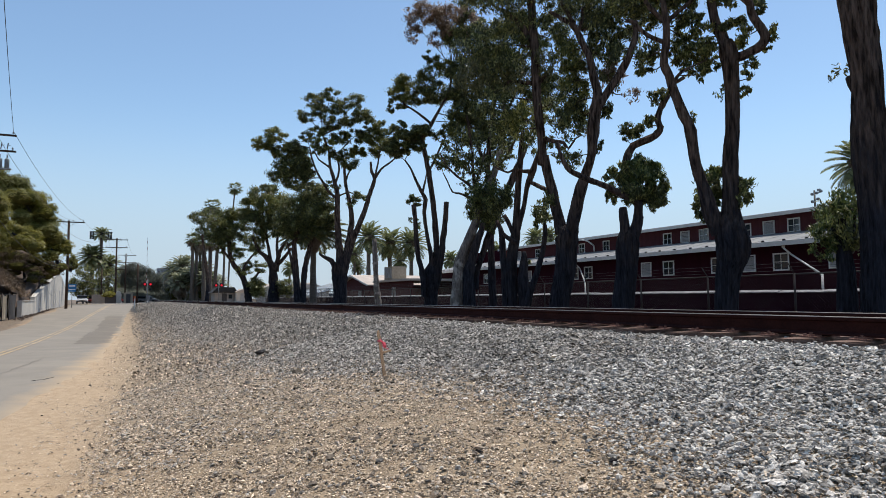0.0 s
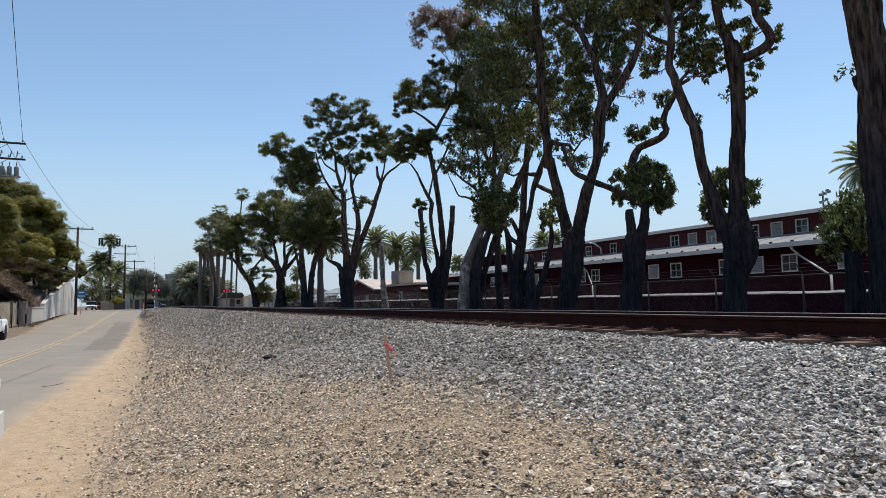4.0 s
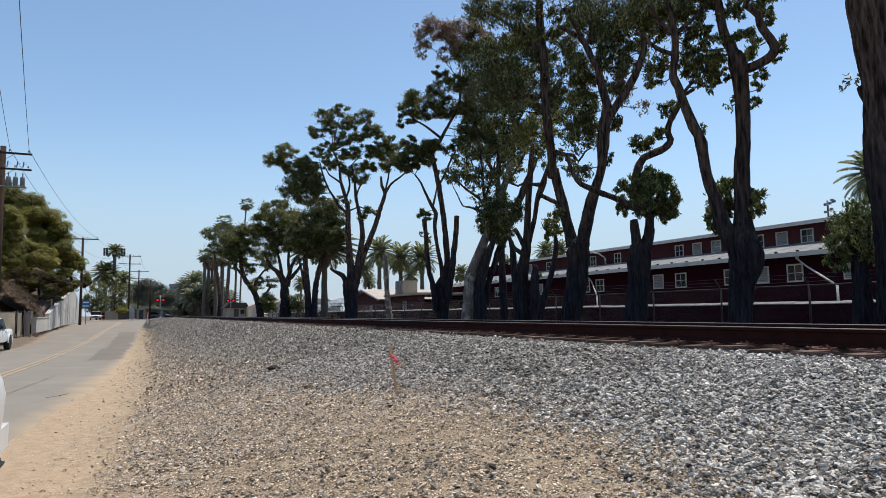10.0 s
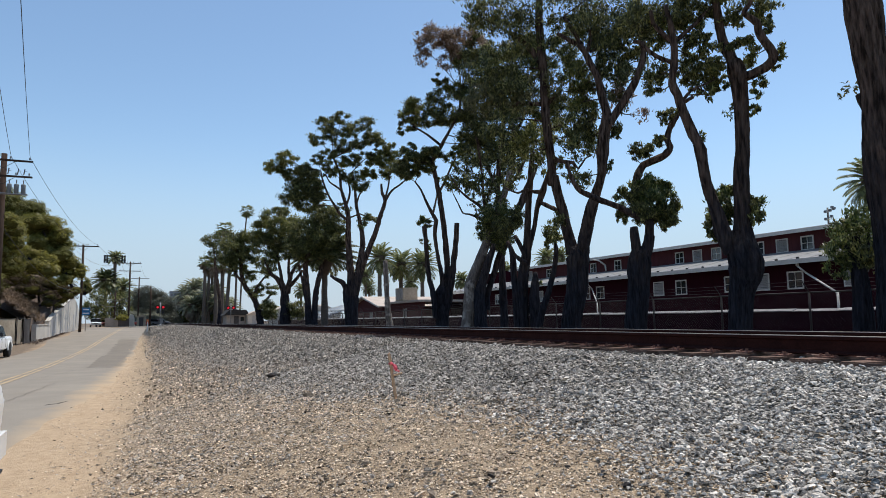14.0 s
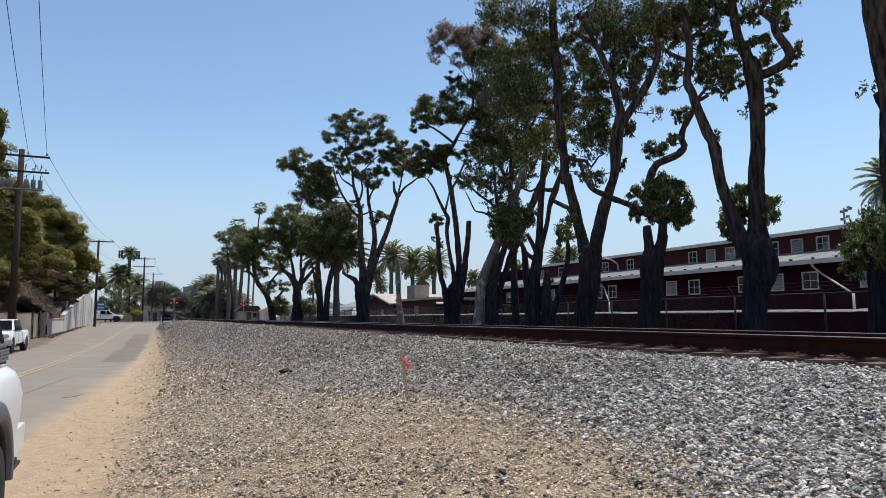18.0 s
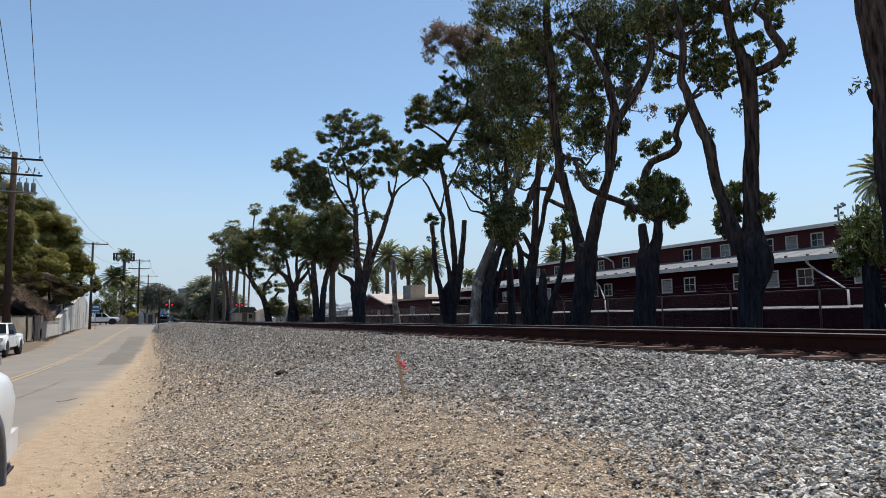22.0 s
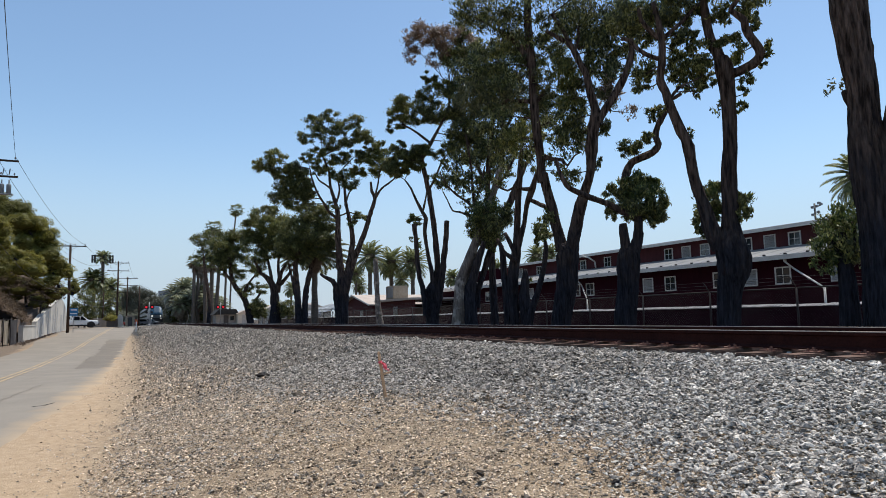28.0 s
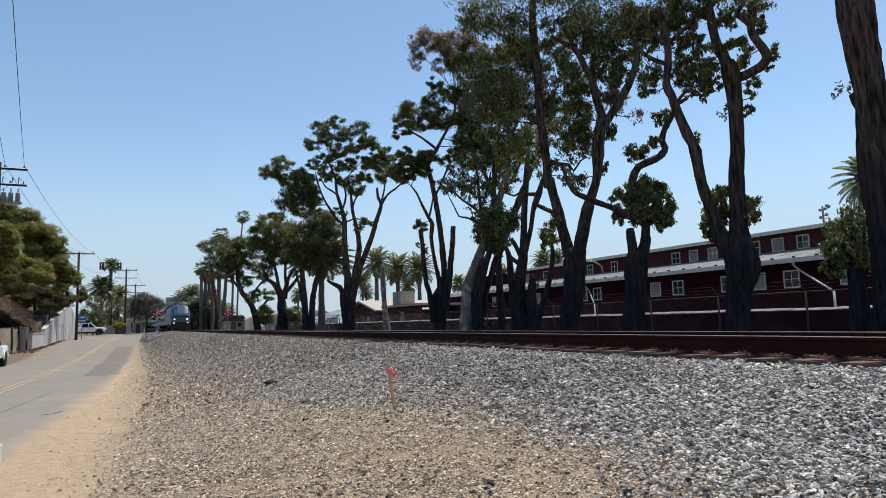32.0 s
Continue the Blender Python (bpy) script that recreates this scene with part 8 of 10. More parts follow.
def wire(a, b, sag, r=0.009, label="black overhead power line"):
    pts = []
    for i in range(25):
        t = i / 24
        p = Vector(a).lerp(Vector(b), t)
        p.z -= sag * 4 * t * (1 - t)
        pts.append(p)
    bm = bmesh.new()
    for p, q in zip(pts, pts[1:]):
        rod(bm, p, q, r, sides=4, cap=False)
    me = bpy.data.meshes.new("power_line")
    bm.to_mesh(me)
    bm.free()
    me.materials.append(DARK_STEEL)
    tagged(new("power_line", me), label, "power line", "overhead lines")


wire((-6.78, 51.1, 12.75), (0.95, -16.2, 12.75), 0.85, 0.013)
wire((-7.87, 51.1, 12.75), (0.35, -16.2, 12.75), 1.05, 0.013)
wire((-6.78, 51.1, 12.75), (-4.3, 86.7, 10.7), 0.9, 0.015)
wire((-7.87, 51.1, 12.75), (-5.3, 86.7, 10.7), 1.3, 0.015)
wire((-4.3, 86.7, 10.7), (0.4, 129.9, 12.4), 1.2, 0.016)
wire((-7.2, 86.7, 10.7), (-2.7, 129.9, 12.4), 1.5, 0.016)
wire((0.5, 129.9, 12.4), (2.6, 179.9, 12.7), 1.0, 0.018)
wire((-2.6, 129.9, 12.4), (-1.4, 179.9, 12.7), 1.0, 0.018)
wire((-8.28, 51.35, 8.2), (-5.75, 86.8, 5.6), 1.6, 0.022, "thick sagging telephone cable")
wire((-5.75, 86.8, 5.8), (-1.1, 130.0, 6.3), 1.2, 0.022, "thick sagging telephone cable")
wire((-5.75, 86.8, 5.0), (-1.1, 130.0, 5.7), 1.4, 0.03, "thick sagging telephone cable")


# ---- hillside, retaining wall and fences on the landward side ----
def retaining_wall():
    w = empty("retaining_wall", pose(-7.55, 62.0, 0.05, 0, 0, -1.3), "whitewashed retaining wall with faded grey murals", "wall", kind="structure")
    L = 37.4
    top = [(2.75, 1.40), (9.8, 1.40), (9.9, 1.72), (14.0, 2.49), (20.0, 3.34), (26.8, 4.31), (28.6, 4.50), (30.0, 4.57), (31.6, 4.46), (33.1, 4.20), (34.6, 3.85), (36.0, 3.45), (37.0, 2.7), (L, 0.6)]
    part("wall_face", slab([(2.75, -0.4)] + [(L, -0.4)] + top[::-1], -0.35, "X"), WHITE_WALL, w)
    for i in (0, 2, 3, 4, 5, 6):
        (a, b), (c, d) = top[i], top[i + 1]
        part("coping", slab([(a, b + 0.002), (c, d + 0.002), (c, d + 0.07), (a, b + 0.07)], -0.40, "X"), WHITE_WALL, w).location = (0.05, 0, 0)
    for y0, y1, z1 in ((11.0, 12.6, 1.9), (13.8, 15.2, 2.2), (18.0, 18.6, 2.9), (20.0, 20.5, 3.2), (22.4, 23.0, 2.6), (24.6, 25.0, 3.8), (26.3, 26.7, 3.4), (30, 31.2, 2.6)):
        part("mural_panel", box((0.003, 0.012, y0, y1, 0.55, z1)), GREY_PAINT, w, "faded grey painted panel")
    for y in (14.0, 16.5, 19.0, 21.5, 24.0):
        z = 1.72 + (y - 9.9) * 0.152
        part("handrail_post", rods(((-0.17, y, z), (-0.17, y, z + 1.0), 0.04), sides=5), FENCE_STEEL, w)
    part("handrail", rods(((-0.17, 13.5, 3.27), (-0.17, 24.5, 4.94), 0.036), ((-0.17, 13.5, 2.8), (-0.17, 24.5, 4.47), 0.026), sides=5), FENCE_STEEL, w)


retaining_wall()
def cloth_panel(width, height, seed, sag=0.10):
    """A hanging screen: a thin rippled sheet whose top edge dips between the posts."""
    rnd = random.Random(seed)
    bm, n, m = bmesh.new(), 14, 8
    k1, k2 = rnd.uniform(2, 4), rnd.uniform(5, 8)
    for side in (0, 0.012):
        grid = []
        for i in range(n + 1):
            u = i / n
            top = height - sag * math.sin(math.pi * u) - 0.03 * math.sin(k2 * u + seed)
            grid.append([bm.verts.new((side + 0.045 * math.sin(k1 * u * 3 + 2 * j / m + seed) * math.sin(math.pi * min(1, 1.2 * j / m)), u * width, 0.05 + (top - 0.05) * j / m)) for j in range(m + 1)])
        for i in range(n):
            for j in range(m):
                f = bm.faces.new((grid[i][j], grid[i + 1][j], grid[i + 1][j + 1], grid[i][j + 1]))
                f.smooth = True
    return bm


sf = empty("screened_fence", pose(-9.9, 54.6, 0.0, 0, 0, -16), "tan screened fence with sagging cloth panels beside the road", "fence")
for i, (x, y, w, h, m) in enumerate(((0.0, 0.0, 3.0, 2.05, TAN_FENCE), (0.04, 3.02, 2.5, 2.02, TAN_FENCE), (0.10, 5.55, 0.9, 1.98, TAN_FENCE), (0.2, 6.48, 1.22, 2.04, DARK_SCREEN))):
    part("screen_panel", cloth_panel(w, h, i), m, sf, "dark screened gate leaf" if m is DARK_SCREEN else "").location = (x, y, 0)
    part("post", rods(((0.06, 0, -0.1), (0.06, 0, h + 0.1), 0.035), sides=6), FENCE_STEEL, sf).location = (x, y, 0)
    part("wire", rods(((0.04, 0, h - 0.02), (0.04, w, h - 0.02), 0.012), sides=4), FENCE_STEEL, sf).location = (x, y, 0)
slope_v, slope_f = [], []


def slope_at(u, v):
    """The littered bank: its lower edge juts out over the fence; u runs uphill, v along the road."""
    low = Vector((-9.3, 54.2, 4.05)).lerp(Vector((-8.13, 65.5, 2.2)), v)
    high = Vector((-10.2, 69.3, 4.65)).lerp(Vector((-8.5, 84.6, 2.6)), v)
    return tuple(low.lerp(high, u))


for j in range(44):
    for i in range(14):
        x, y, z = slope_at(i / 13, -0.05 + 1.30 * j / 43)
        slope_v.append((x + 0.15 * math.sin(j * 1.3) * (i == 0), y, z + 0.07 * math.sin(y * 2.1 + i) + 0.06 * math.cos(i * 2.7 + y * 3.0)))
for j in range(43):
    for i in range(13):
        k = j * 14 + i
        slope_f.append((k, k + 1, k + 15, k + 14))
rise_v = []
for j in range(30):
    x, y, z = slope_at(1.0, -0.05 + 1.5 * j / 29)
    rise_v += [(x + 0.1, y - 0.6, z - 0.35), (x - 1.0, y + 1.2, z + 0.35 + 0.15 * math.sin(j * 1.9)), (x - 2.4, y + 2.6, z + 0.9 + 0.2 * math.sin(j * 1.3))]
rise_f = [(3 * j + i, 3 * j + i + 3, 3 * j + i + 4, 3 * j + i + 1) for j in range(29) for i in range(2)]
tagged(new("hillside", mesh_of("hillside", rise_v, rise_f, DRY_SLOPE, True)), "dark earth of the hillside under the shrubs", "hillside", kind="structure")
rear_v, rear_f = [], []
REAR = ((-8.1, -3.5), (-8.1, 0.25), (-8.9, 1.2), (-10.5, 2.7), (-13.0, 4.5), (-20.0, 6.6), (-45.0, 7.5))
for j in range(34):
    y = 64.0 + min(j, 32)
    crest = min(1.8 + 2.85 * max(0.0, (y - 70.5) / 18.5) ** 0.9, 4.6)
    steep = 0.12 + 0.88 * float(smoothstep(78, 90, y))
    for i, (x, up) in enumerate(REAR):
        rear_v.append((x + 0.022 * (y - 62.0), y, -0.5 if j == 33 else crest + (up * steep if up > 0.3 else up) + 0.14 * math.sin(y * 1.7 + 2 * i) * (i > 1)))
for j in range(33):
    for i in range(6):
        k = j * 7 + i
        rear_f.append((k, k + 1, k + 8, k + 7))
tagged(new("upper_bank", mesh_of("upper_bank", rear_v, rear_f, DRY_SLOPE, True)), "brown earth bank held by the whitewashed wall", "earth bank", kind="structure")
bank = []
for j in range(30):
    x, y, z = slope_at(0.12, -0.7 + 1.95 * j / 29)
    bank += [(x - 1.7, y, -0.5), (x - 1.5, y, z + 0.1)]
tagged(new("earth_bank", mesh_of("earth_bank", bank, [(2 * j, 2 * j + 2, 2 * j + 3, 2 * j + 1) for j in range(29)], DRY_SLOPE, True)), "shaded dark earth cut below the slope", "earth bank", kind="structure")
tagged(new("dry_slope", mesh_of("dry_slope", slope_v, slope_f, DRY_SLOPE, True)), "brown leaf-littered slope above the fence", "slope", kind="structure")
spots = np.array([slope_at(u, v) for u in np.linspace(0, 1, 12) for v in np.linspace(0.0, 1.2, 30)]) + np.array((0, 0, 0.05))
litter = leaf_cloud(np.random.default_rng(9), spots, np.full((len(spots), 3), (0.2, 0.4, 0.03)), 15000, 0.09, 0.2, 0.3)
tagged(new("leaf_litter", cloud_mesh("leaf_litter", litter, LITTER)), "dry brown leaf litter over the slope", "leaf litter", kind="stuff")


rubble = stones(np.random.default_rng(41), 1100, -7.6, -6.9, 60.0, 98.0, 0.10, lambda x, y: x > -99, 0.3)
tagged(new("rubble", chip_mesh("rubble", rubble, DRY_SLOPE)), "brown earth clods and litter along the wall foot", "rubble", kind="stuff")


tr = Tree("dark leafy thicket along the top of the hillside", -10.67, 79.29, 11.66, 7.7, 0.15, category="shrub", palette=SHRUB, spray=1.0, shell=True)
tr.trunk([(-0.39, 0.00, -0.10, 0.177), (-1.64, 0.00, 2.07, 0.147), (-2.84, 0.00, 3.43, 0.087)])
tr.leaves([(-3.63, -0.08, 3.14, 1.16, 0.93, 1, 1), (-2.84, 0.09, 3.45, 1.17, 0.93, 1, 1), (-2.03, 0.67, 3.23, 1.17, 0.94, 1, 1), (-1.15, -0.06, 2.30, 1.28, 1.04, 1, 1), (-0.21, 0.01, 1.90, 1.16, 0.93, 1, 1), (0.63, 0.12, 1.99, 1.05, 0.81, 1, 1), (1.24, -0.35, 1.47, 0.81, 0.81, 1, 1), (-0.42, 0.02, 0.69, 1.39, 1.16, 1, 1), (-3.43, 0.25, 2.04, 1.40, 1.05, 1, 1), (-2.29, 0.56, 1.80, 1.40, 1.05, 1, 1), (-4.39, -0.77, 3.14, 1.38, 1.15, 1, 1), (-1.25, -0.31, 0.78, 1.15, 1.15, 1, 1)])
tr.done()
tr = Tree("rounded green shrub on the upper hillside", -6.98, 74.67, 7.75, 5.3, 0.15, category="shrub", palette=SHRUB, spray=1.0, shell=True)
tr.trunk([(-0.22, 0.00, -0.10, 0.169), (-1.12, 0.00, 2.11, 0.140), (-1.99, 0.00, 3.66, 0.084)])
tr.leaves([(-1.96, -0.91, 3.54, 1.61, 0.90, 0, 1), (-0.85, 0.60, 3.44, 1.42, 0.98, 0, 1), (-2.61, 0.32, 3.10, 1.20, 0.98, 1, 1), (0.01, -0.61, 2.40, 0.97, 0.97, 0, 1), (-1.48, 1.00, 2.59, 1.54, 0.99, 1, 1), (0.30, 0.58, 1.59, 0.92, 0.92, 1, 1), (-0.62, 0.27, 1.70, 1.30, 0.98, 1, 1), (0.50, 0.13, 0.60, 0.82, 0.87, 1, 1), (-1.89, -0.61, 1.54, 1.29, 0.97, 1, 1), (-0.24, -0.79, 0.48, 1.18, 0.90, 1, 1), (-1.23, 0.05, 0.70, 1.30, 0.86, 1, 1)])
tr.done()
tr = Tree("dense sunlit shrub covering the hillside", -11.67, 64.96, 6.56, 10.2, 0.15, category="shrub", palette=SHRUB, spray=1.0, shell=True)
tr.trunk([(-0.22, 0.00, -0.10, 0.141), (-0.02, 0.00, 2.17, 0.118), (0.20, 0.00, 3.87, 0.071)])
tr.leaves([(0.20, -0.63, 3.78, 1.04, 0.79, 2, 1), (-0.48, -0.48, 3.11, 1.14, 0.95, 0, 1), (0.70, -0.39, 2.90, 1.10, 0.85, 0, 1), (1.74, -0.61, 3.43, 0.95, 0.91, 0, 1), (2.27, -0.04, 2.73, 0.86, 0.86, 0, 1), (0.21, -0.09, 2.10, 1.14, 0.86, 0, 1), (1.29, 0.55, 2.08, 1.19, 0.86, 0, 1), (2.25, 0.03, 1.76, 0.99, 0.86, 0, 1), (0.65, 0.24, 1.20, 1.24, 0.80, 0, 1), (-0.41, -0.00, 1.43, 1.14, 0.95, 1, 1), (1.60, 0.23, 1.10, 1.05, 0.76, 1, 1), (-0.24, -0.07, 0.49, 1.14, 0.85, 1, 1)])
tr.done()
tr = Tree("dense sunlit shrub covering the hillside", -7.08, 68.64, 5.72, 5.9, 0.15, category="shrub", palette=SHRUB, spray=1.0, shell=True)
tr.trunk([(-0.16, 0.00, -0.10, 0.154), (-1.24, 0.00, 1.28, 0.128), (-2.29, 0.00, 2.09, 0.076)])
tr.leaves([(-3.19, -0.36, 1.67, 1.19, 0.83, 0, 1), (-2.32, 0.75, 2.15, 1.11, 0.84, 0, 1), (-1.42, 0.78, 1.77, 1.17, 0.84, 0, 1), (-0.43, 0.54, 1.36, 1.16, 0.84, 0, 1), (-2.19, 0.34, 1.10, 1.20, 0.84, 0, 1), (-1.14, -0.30, 0.75, 1.19, 0.79, 0, 1), (-3.01, -0.41, 0.67, 1.09, 0.83, 1, 1), (-3.88, -0.32, 1.31, 1.09, 0.83, 1, 1), (-0.17, -0.64, 0.42, 1.08, 0.75, 0, 1)])
tr.done()
tr = Tree("dense sunlit shrub covering the hillside", -5.73, 75.78, 5.25, 4.3, 0.15, category="shrub", palette=SHRUB, spray=1.0, shell=True)
tr.trunk([(-0.12, 0.00, -0.10, 0.173), (-0.80, 0.00, 1.50, 0.143), (-1.47, 0.00, 2.68, 0.086)])
tr.leaves([(-1.48, 0.44, 2.71, 1.21, 0.92, 0, 1), (-0.54, -0.15, 2.32, 1.09, 0.87, 0, 1), (0.24, 0.40, 1.89, 0.83, 0.79, 0, 1), (0.60, -0.10, 1.29, 0.61, 0.65, 0, 1), (-1.36, 0.76, 1.68, 1.21, 0.84, 0, 1), (-0.42, 0.52, 1.30, 1.10, 0.79, 0, 1), (-0.81, -0.39, 0.57, 0.98, 0.61, 1, 1)])
tr.done()
tr = Tree("shaded dark undergrowth above the slope", -12.86, 70.84, 4.0, 10.3, 0.15, category="shrub", palette=SHRUB, spray=1.0, shell=True)
tr.trunk([(-0.11, 0.00, -0.10, 0.153), (0.25, 0.00, 1.51, 0.128), (0.63, 0.00, 2.56, 0.077)])
tr.leaves([(0.63, -0.05, 2.55, 1.24, 0.93, 1, 1), (1.67, 0.75, 2.30, 1.15, 0.88, 1, 1), (1.10, -0.17, 1.53, 1.24, 0.83, 1, 1), (-0.05, -0.73, 1.80, 1.23, 1.02, 1, 1), (2.43, 0.20, 1.59, 1.14, 0.79, 2, 1), (3.33, 0.40, 1.81, 1.04, 0.75, 2, 1), (0.56, -0.36, 0.82, 1.13, 0.78, 2, 1), (1.84, -0.47, 1.02, 0.82, 0.53, 2, 1), (-0.13, -0.24, 0.46, 1.03, 0.82, 1, 1)])
tr.done()
tr = Tree("tangle of dry brown twigs above the retaining wall", -8.96, 79.50, 3.77, 6.4, 0.15, category="shrub", palette=SHRUB, spray=1.0, shell=True)
tr.trunk([(-0.09, 0.00, -0.10, 0.178), (-0.23, 0.00, 1.19, 0.148), (-0.35, 0.00, 2.13, 0.089)])
tr.leaves([(-1.37, 0.81, 1.94, 1.28, 0.74, 2, 1), (-0.35, 0.45, 2.15, 1.27, 0.69, 2, 1), (0.68, -0.60, 1.92, 1.14, 0.68, 2, 1), (1.66, -0.37, 1.46, 1.05, 0.64, 2, 1), (-0.65, -0.69, 1.20, 1.25, 0.64, 2, 1), (0.38, -0.72, 0.92, 1.18, 0.59, 2, 1), (1.44, 0.43, 0.79, 1.06, 0.51, 2, 1), (2.29, -0.39, 0.87, 0.87, 0.46, 2, 1), (-1.75, 0.08, 1.31, 0.97, 0.55, 2, 1), (-1.13, -0.07, 0.53, 1.03, 0.41, 2, 1)])
tr.done()
tr = Tree("dry brown brush spilling over the wall top", -9.27, 76.44, 2.97, 6.9, 0.15, category="shrub", palette=SHRUB, spray=1.0, shell=True)
tr.trunk([(-0.07, 0.00, -0.10, 0.170), (0.60, 0.00, 0.40, 0.144), (1.40, 0.00, 0.90, 0.088)])
tr.leaves([(1.30, -0.45, 0.58, 0.88, 0.48, 2, 1), (1.54, 0.57, 1.18, 0.89, 0.53, 2, 1)])
tr.done()
tr = Tree("dark green shrub behind the wall's end", -5.85, 95.82, 5.23, 3.5, 0.15, category="shrub", palette=SHRUB, spray=1.0, shell=True)
tr.trunk([(-0.13, 0.00, -0.10, 0.220), (-0.05, 0.00, 0.88, 0.183), (0.04, 0.00, 1.31, 0.110)])
tr.leaves([(0.04, 0.28, 1.32, 0.66, 0.77, 1, 1), (0.39, -0.13, 0.69, 0.50, 0.66, 1, 1), (-0.15, 0.35, 0.46, 0.66, 0.72, 1, 1)])
tr.done()
# its lower clumps wear the dead-twig brown to stand for shade
tr = Tree("shaded dark bush beside the pole", -9.46, 57.22, 2.69, 9.4, 0.15, category="shrub", palette=SHRUB, spray=1.0, shell=True)
tr.trunk([(-0.06, 0.00, -0.10, 0.125), (-0.40, 0.00, 1.33, 0.104), (-0.73, 0.00, 2.33, 0.062)])
tr.leaves([(-0.73, -0.40, 2.30, 0.99, 0.83, 1, 1), (-0.02, -0.12, 1.93, 0.83, 0.75, 1, 1), (-1.16, 0.49, 1.51, 1.01, 0.84, 1, 1), (-0.34, 0.19, 1.24, 1.00, 0.75, 2, 1), (0.25, -0.27, 1.09, 0.50, 0.60, 2, 1), (-0.78, 0.67, 0.55, 1.01, 0.67, 2, 1), (-0.07, -0.26, 0.33, 0.66, 0.56, 2, 1)])
tr.done()
tr = Tree("leafy tree edge high on the hillside", -10.68, 57.01, 6, 10.6, 0.19, category="shrub", palette=SHRUB, spray=1.0, shell=True)
tr.trunk([(-0.10, 0.00, -0.10, 0.287), (-0.21, 0.00, 2.77, 0.207), (-0.35, 0.00, 7.79, 0.105)])
tr.leaves([(-0.34, -0.40, 7.71, 1.22, 1.52, 1, 1), (-0.11, 0.49, 6.22, 1.33, 1.33, 1, 1), (-0.56, -0.35, 4.77, 1.51, 1.31, 1, 1), (-0.15, -0.20, 9.69, 0.72, 1.54, 1, 1), (-0.80, -0.64, 10.53, 1.12, 1.33, 1, 1)])
tr.done()
tr = Tree("green street tree beyond the intersection", -6.42, 137.85, 0.8, 2.7, 0.50, category="street_tree", palette=LEAF, spray=1.0, shell=False)
tr.trunk([(-0.02, 0.00, -0.10, 0.212), (-0.08, 0.00, 2.63, 0.159), (-0.15, 0.00, 4.73, 0.106)])
tr.leaves([(-0.60, -1.07, 4.18, 1.89, 1.89, 0, 1), (0.30, 0.19, 5.80, 1.67, 1.43, 0, 1), (-1.50, -0.50, 3.15, 1.42, 1.66, 0, 1), (0.85, 0.23, 3.15, 1.67, 1.90, 0, 1), (-0.07, -0.34, 2.10, 1.90, 1.18, 0, 1)])
tr.done()
tr = Tree("green street tree beyond the intersection", -2.68, 141.97, 0.8, 1.1, 0.50, category="street_tree", palette=LEAF, spray=1.0, shell=False)
tr.trunk([(-0.02, 0.00, -0.10, 0.221), (-0.08, 0.00, 2.65, 0.166), (-0.14, 0.00, 4.85, 0.111)])
tr.leaves([(-0.84, -0.11, 4.85, 1.71, 1.71, 0, 1), (0.35, 1.08, 5.44, 1.72, 1.48, 0, 1), (-0.38, -0.04, 2.65, 1.95, 1.47, 0, 1), (0.91, 0.15, 3.20, 1.47, 1.71, 0, 1), (-1.59, 0.74, 3.22, 1.47, 1.72, 0, 1)])
tr.done()
tr = Tree("clipped green shrub behind the planter wall", -2.04, 126.58, 0.8, 0.9, 0.30, category="shrub", palette=SHRUB, spray=1.0, shell=True)
tr.leaves([(-0.49, -0.33, 1.47, 0.76, 0.43, 0, 1), (0.31, -0.41, 1.46, 0.87, 0.54, 0, 1), (-0.05, 0.49, 1.66, 0.87, 0.55, 0, 1)])
tr.done()
tr = Tree("hazy distant wooded rise", 9.12, 329.87, 0, -1.6, 0.70, category="distant_trees", palette=FAR_LEAF, spray=1.0, shell=False)
tr.leaves([(-11.13, 1.24, 13.72, 2.85, 2.85, 0, 1), (-8.02, -0.98, 14.93, 2.83, 2.83, 0, 1), (-4.47, -1.46, 15.71, 3.40, 2.83, 0, 1), (-0.85, 1.12, 14.52, 3.42, 3.14, 0, 1), (2.11, 2.07, 12.98, 3.43, 3.15, 0, 1), (5.05, -1.42, 10.77, 3.39, 3.39, 0, 1), (-9.44, 2.46, 11.16, 4.01, 4.01, 0, 1), (-6.32, 2.09, 11.14, 4.00, 4.00, 0, 1), (8.34, 0.49, 8.44, 3.41, 2.85, 0, 1), (11.07, -0.37, 6.56, 3.41, 3.41, 0, 1), (7.13, -2.17, 4.46, 3.95, 2.82, 0, 1), (14.02, -2.16, 4.93, 3.39, 3.39, 0, 1)])
tr.leaves([(10.99, 2.53, 3.14, 4.01, 2.29, 0, 1), (17.07, -1.23, 4.38, 3.40, 3.40, 0, 1), (-0.29, 1.28, 11.11, 4.56, 3.99, 0, 1), (2.68, -1.33, 8.42, 3.96, 3.96, 0, 1), (-8.78, 1.01, 15.01, 2.28, 2.28, 0, 1), (-5.21, 0.38, 15.78, 2.85, 2.56, 0, 1), (-1.57, -0.81, 14.44, 2.84, 2.84, 0, 1), (1.61, -1.27, 12.87, 2.83, 2.83, 0, 1), (4.10, 0.86, 11.10, 2.85, 2.85, 0, 1), (-0.25, -2.70, 9.70, 4.51, 3.94, 0, 1), (-3.85, -1.49, 9.74, 3.96, 3.96, 0, 1), (4.18, 0.28, 7.14, 3.41, 2.84, 0, 1)])
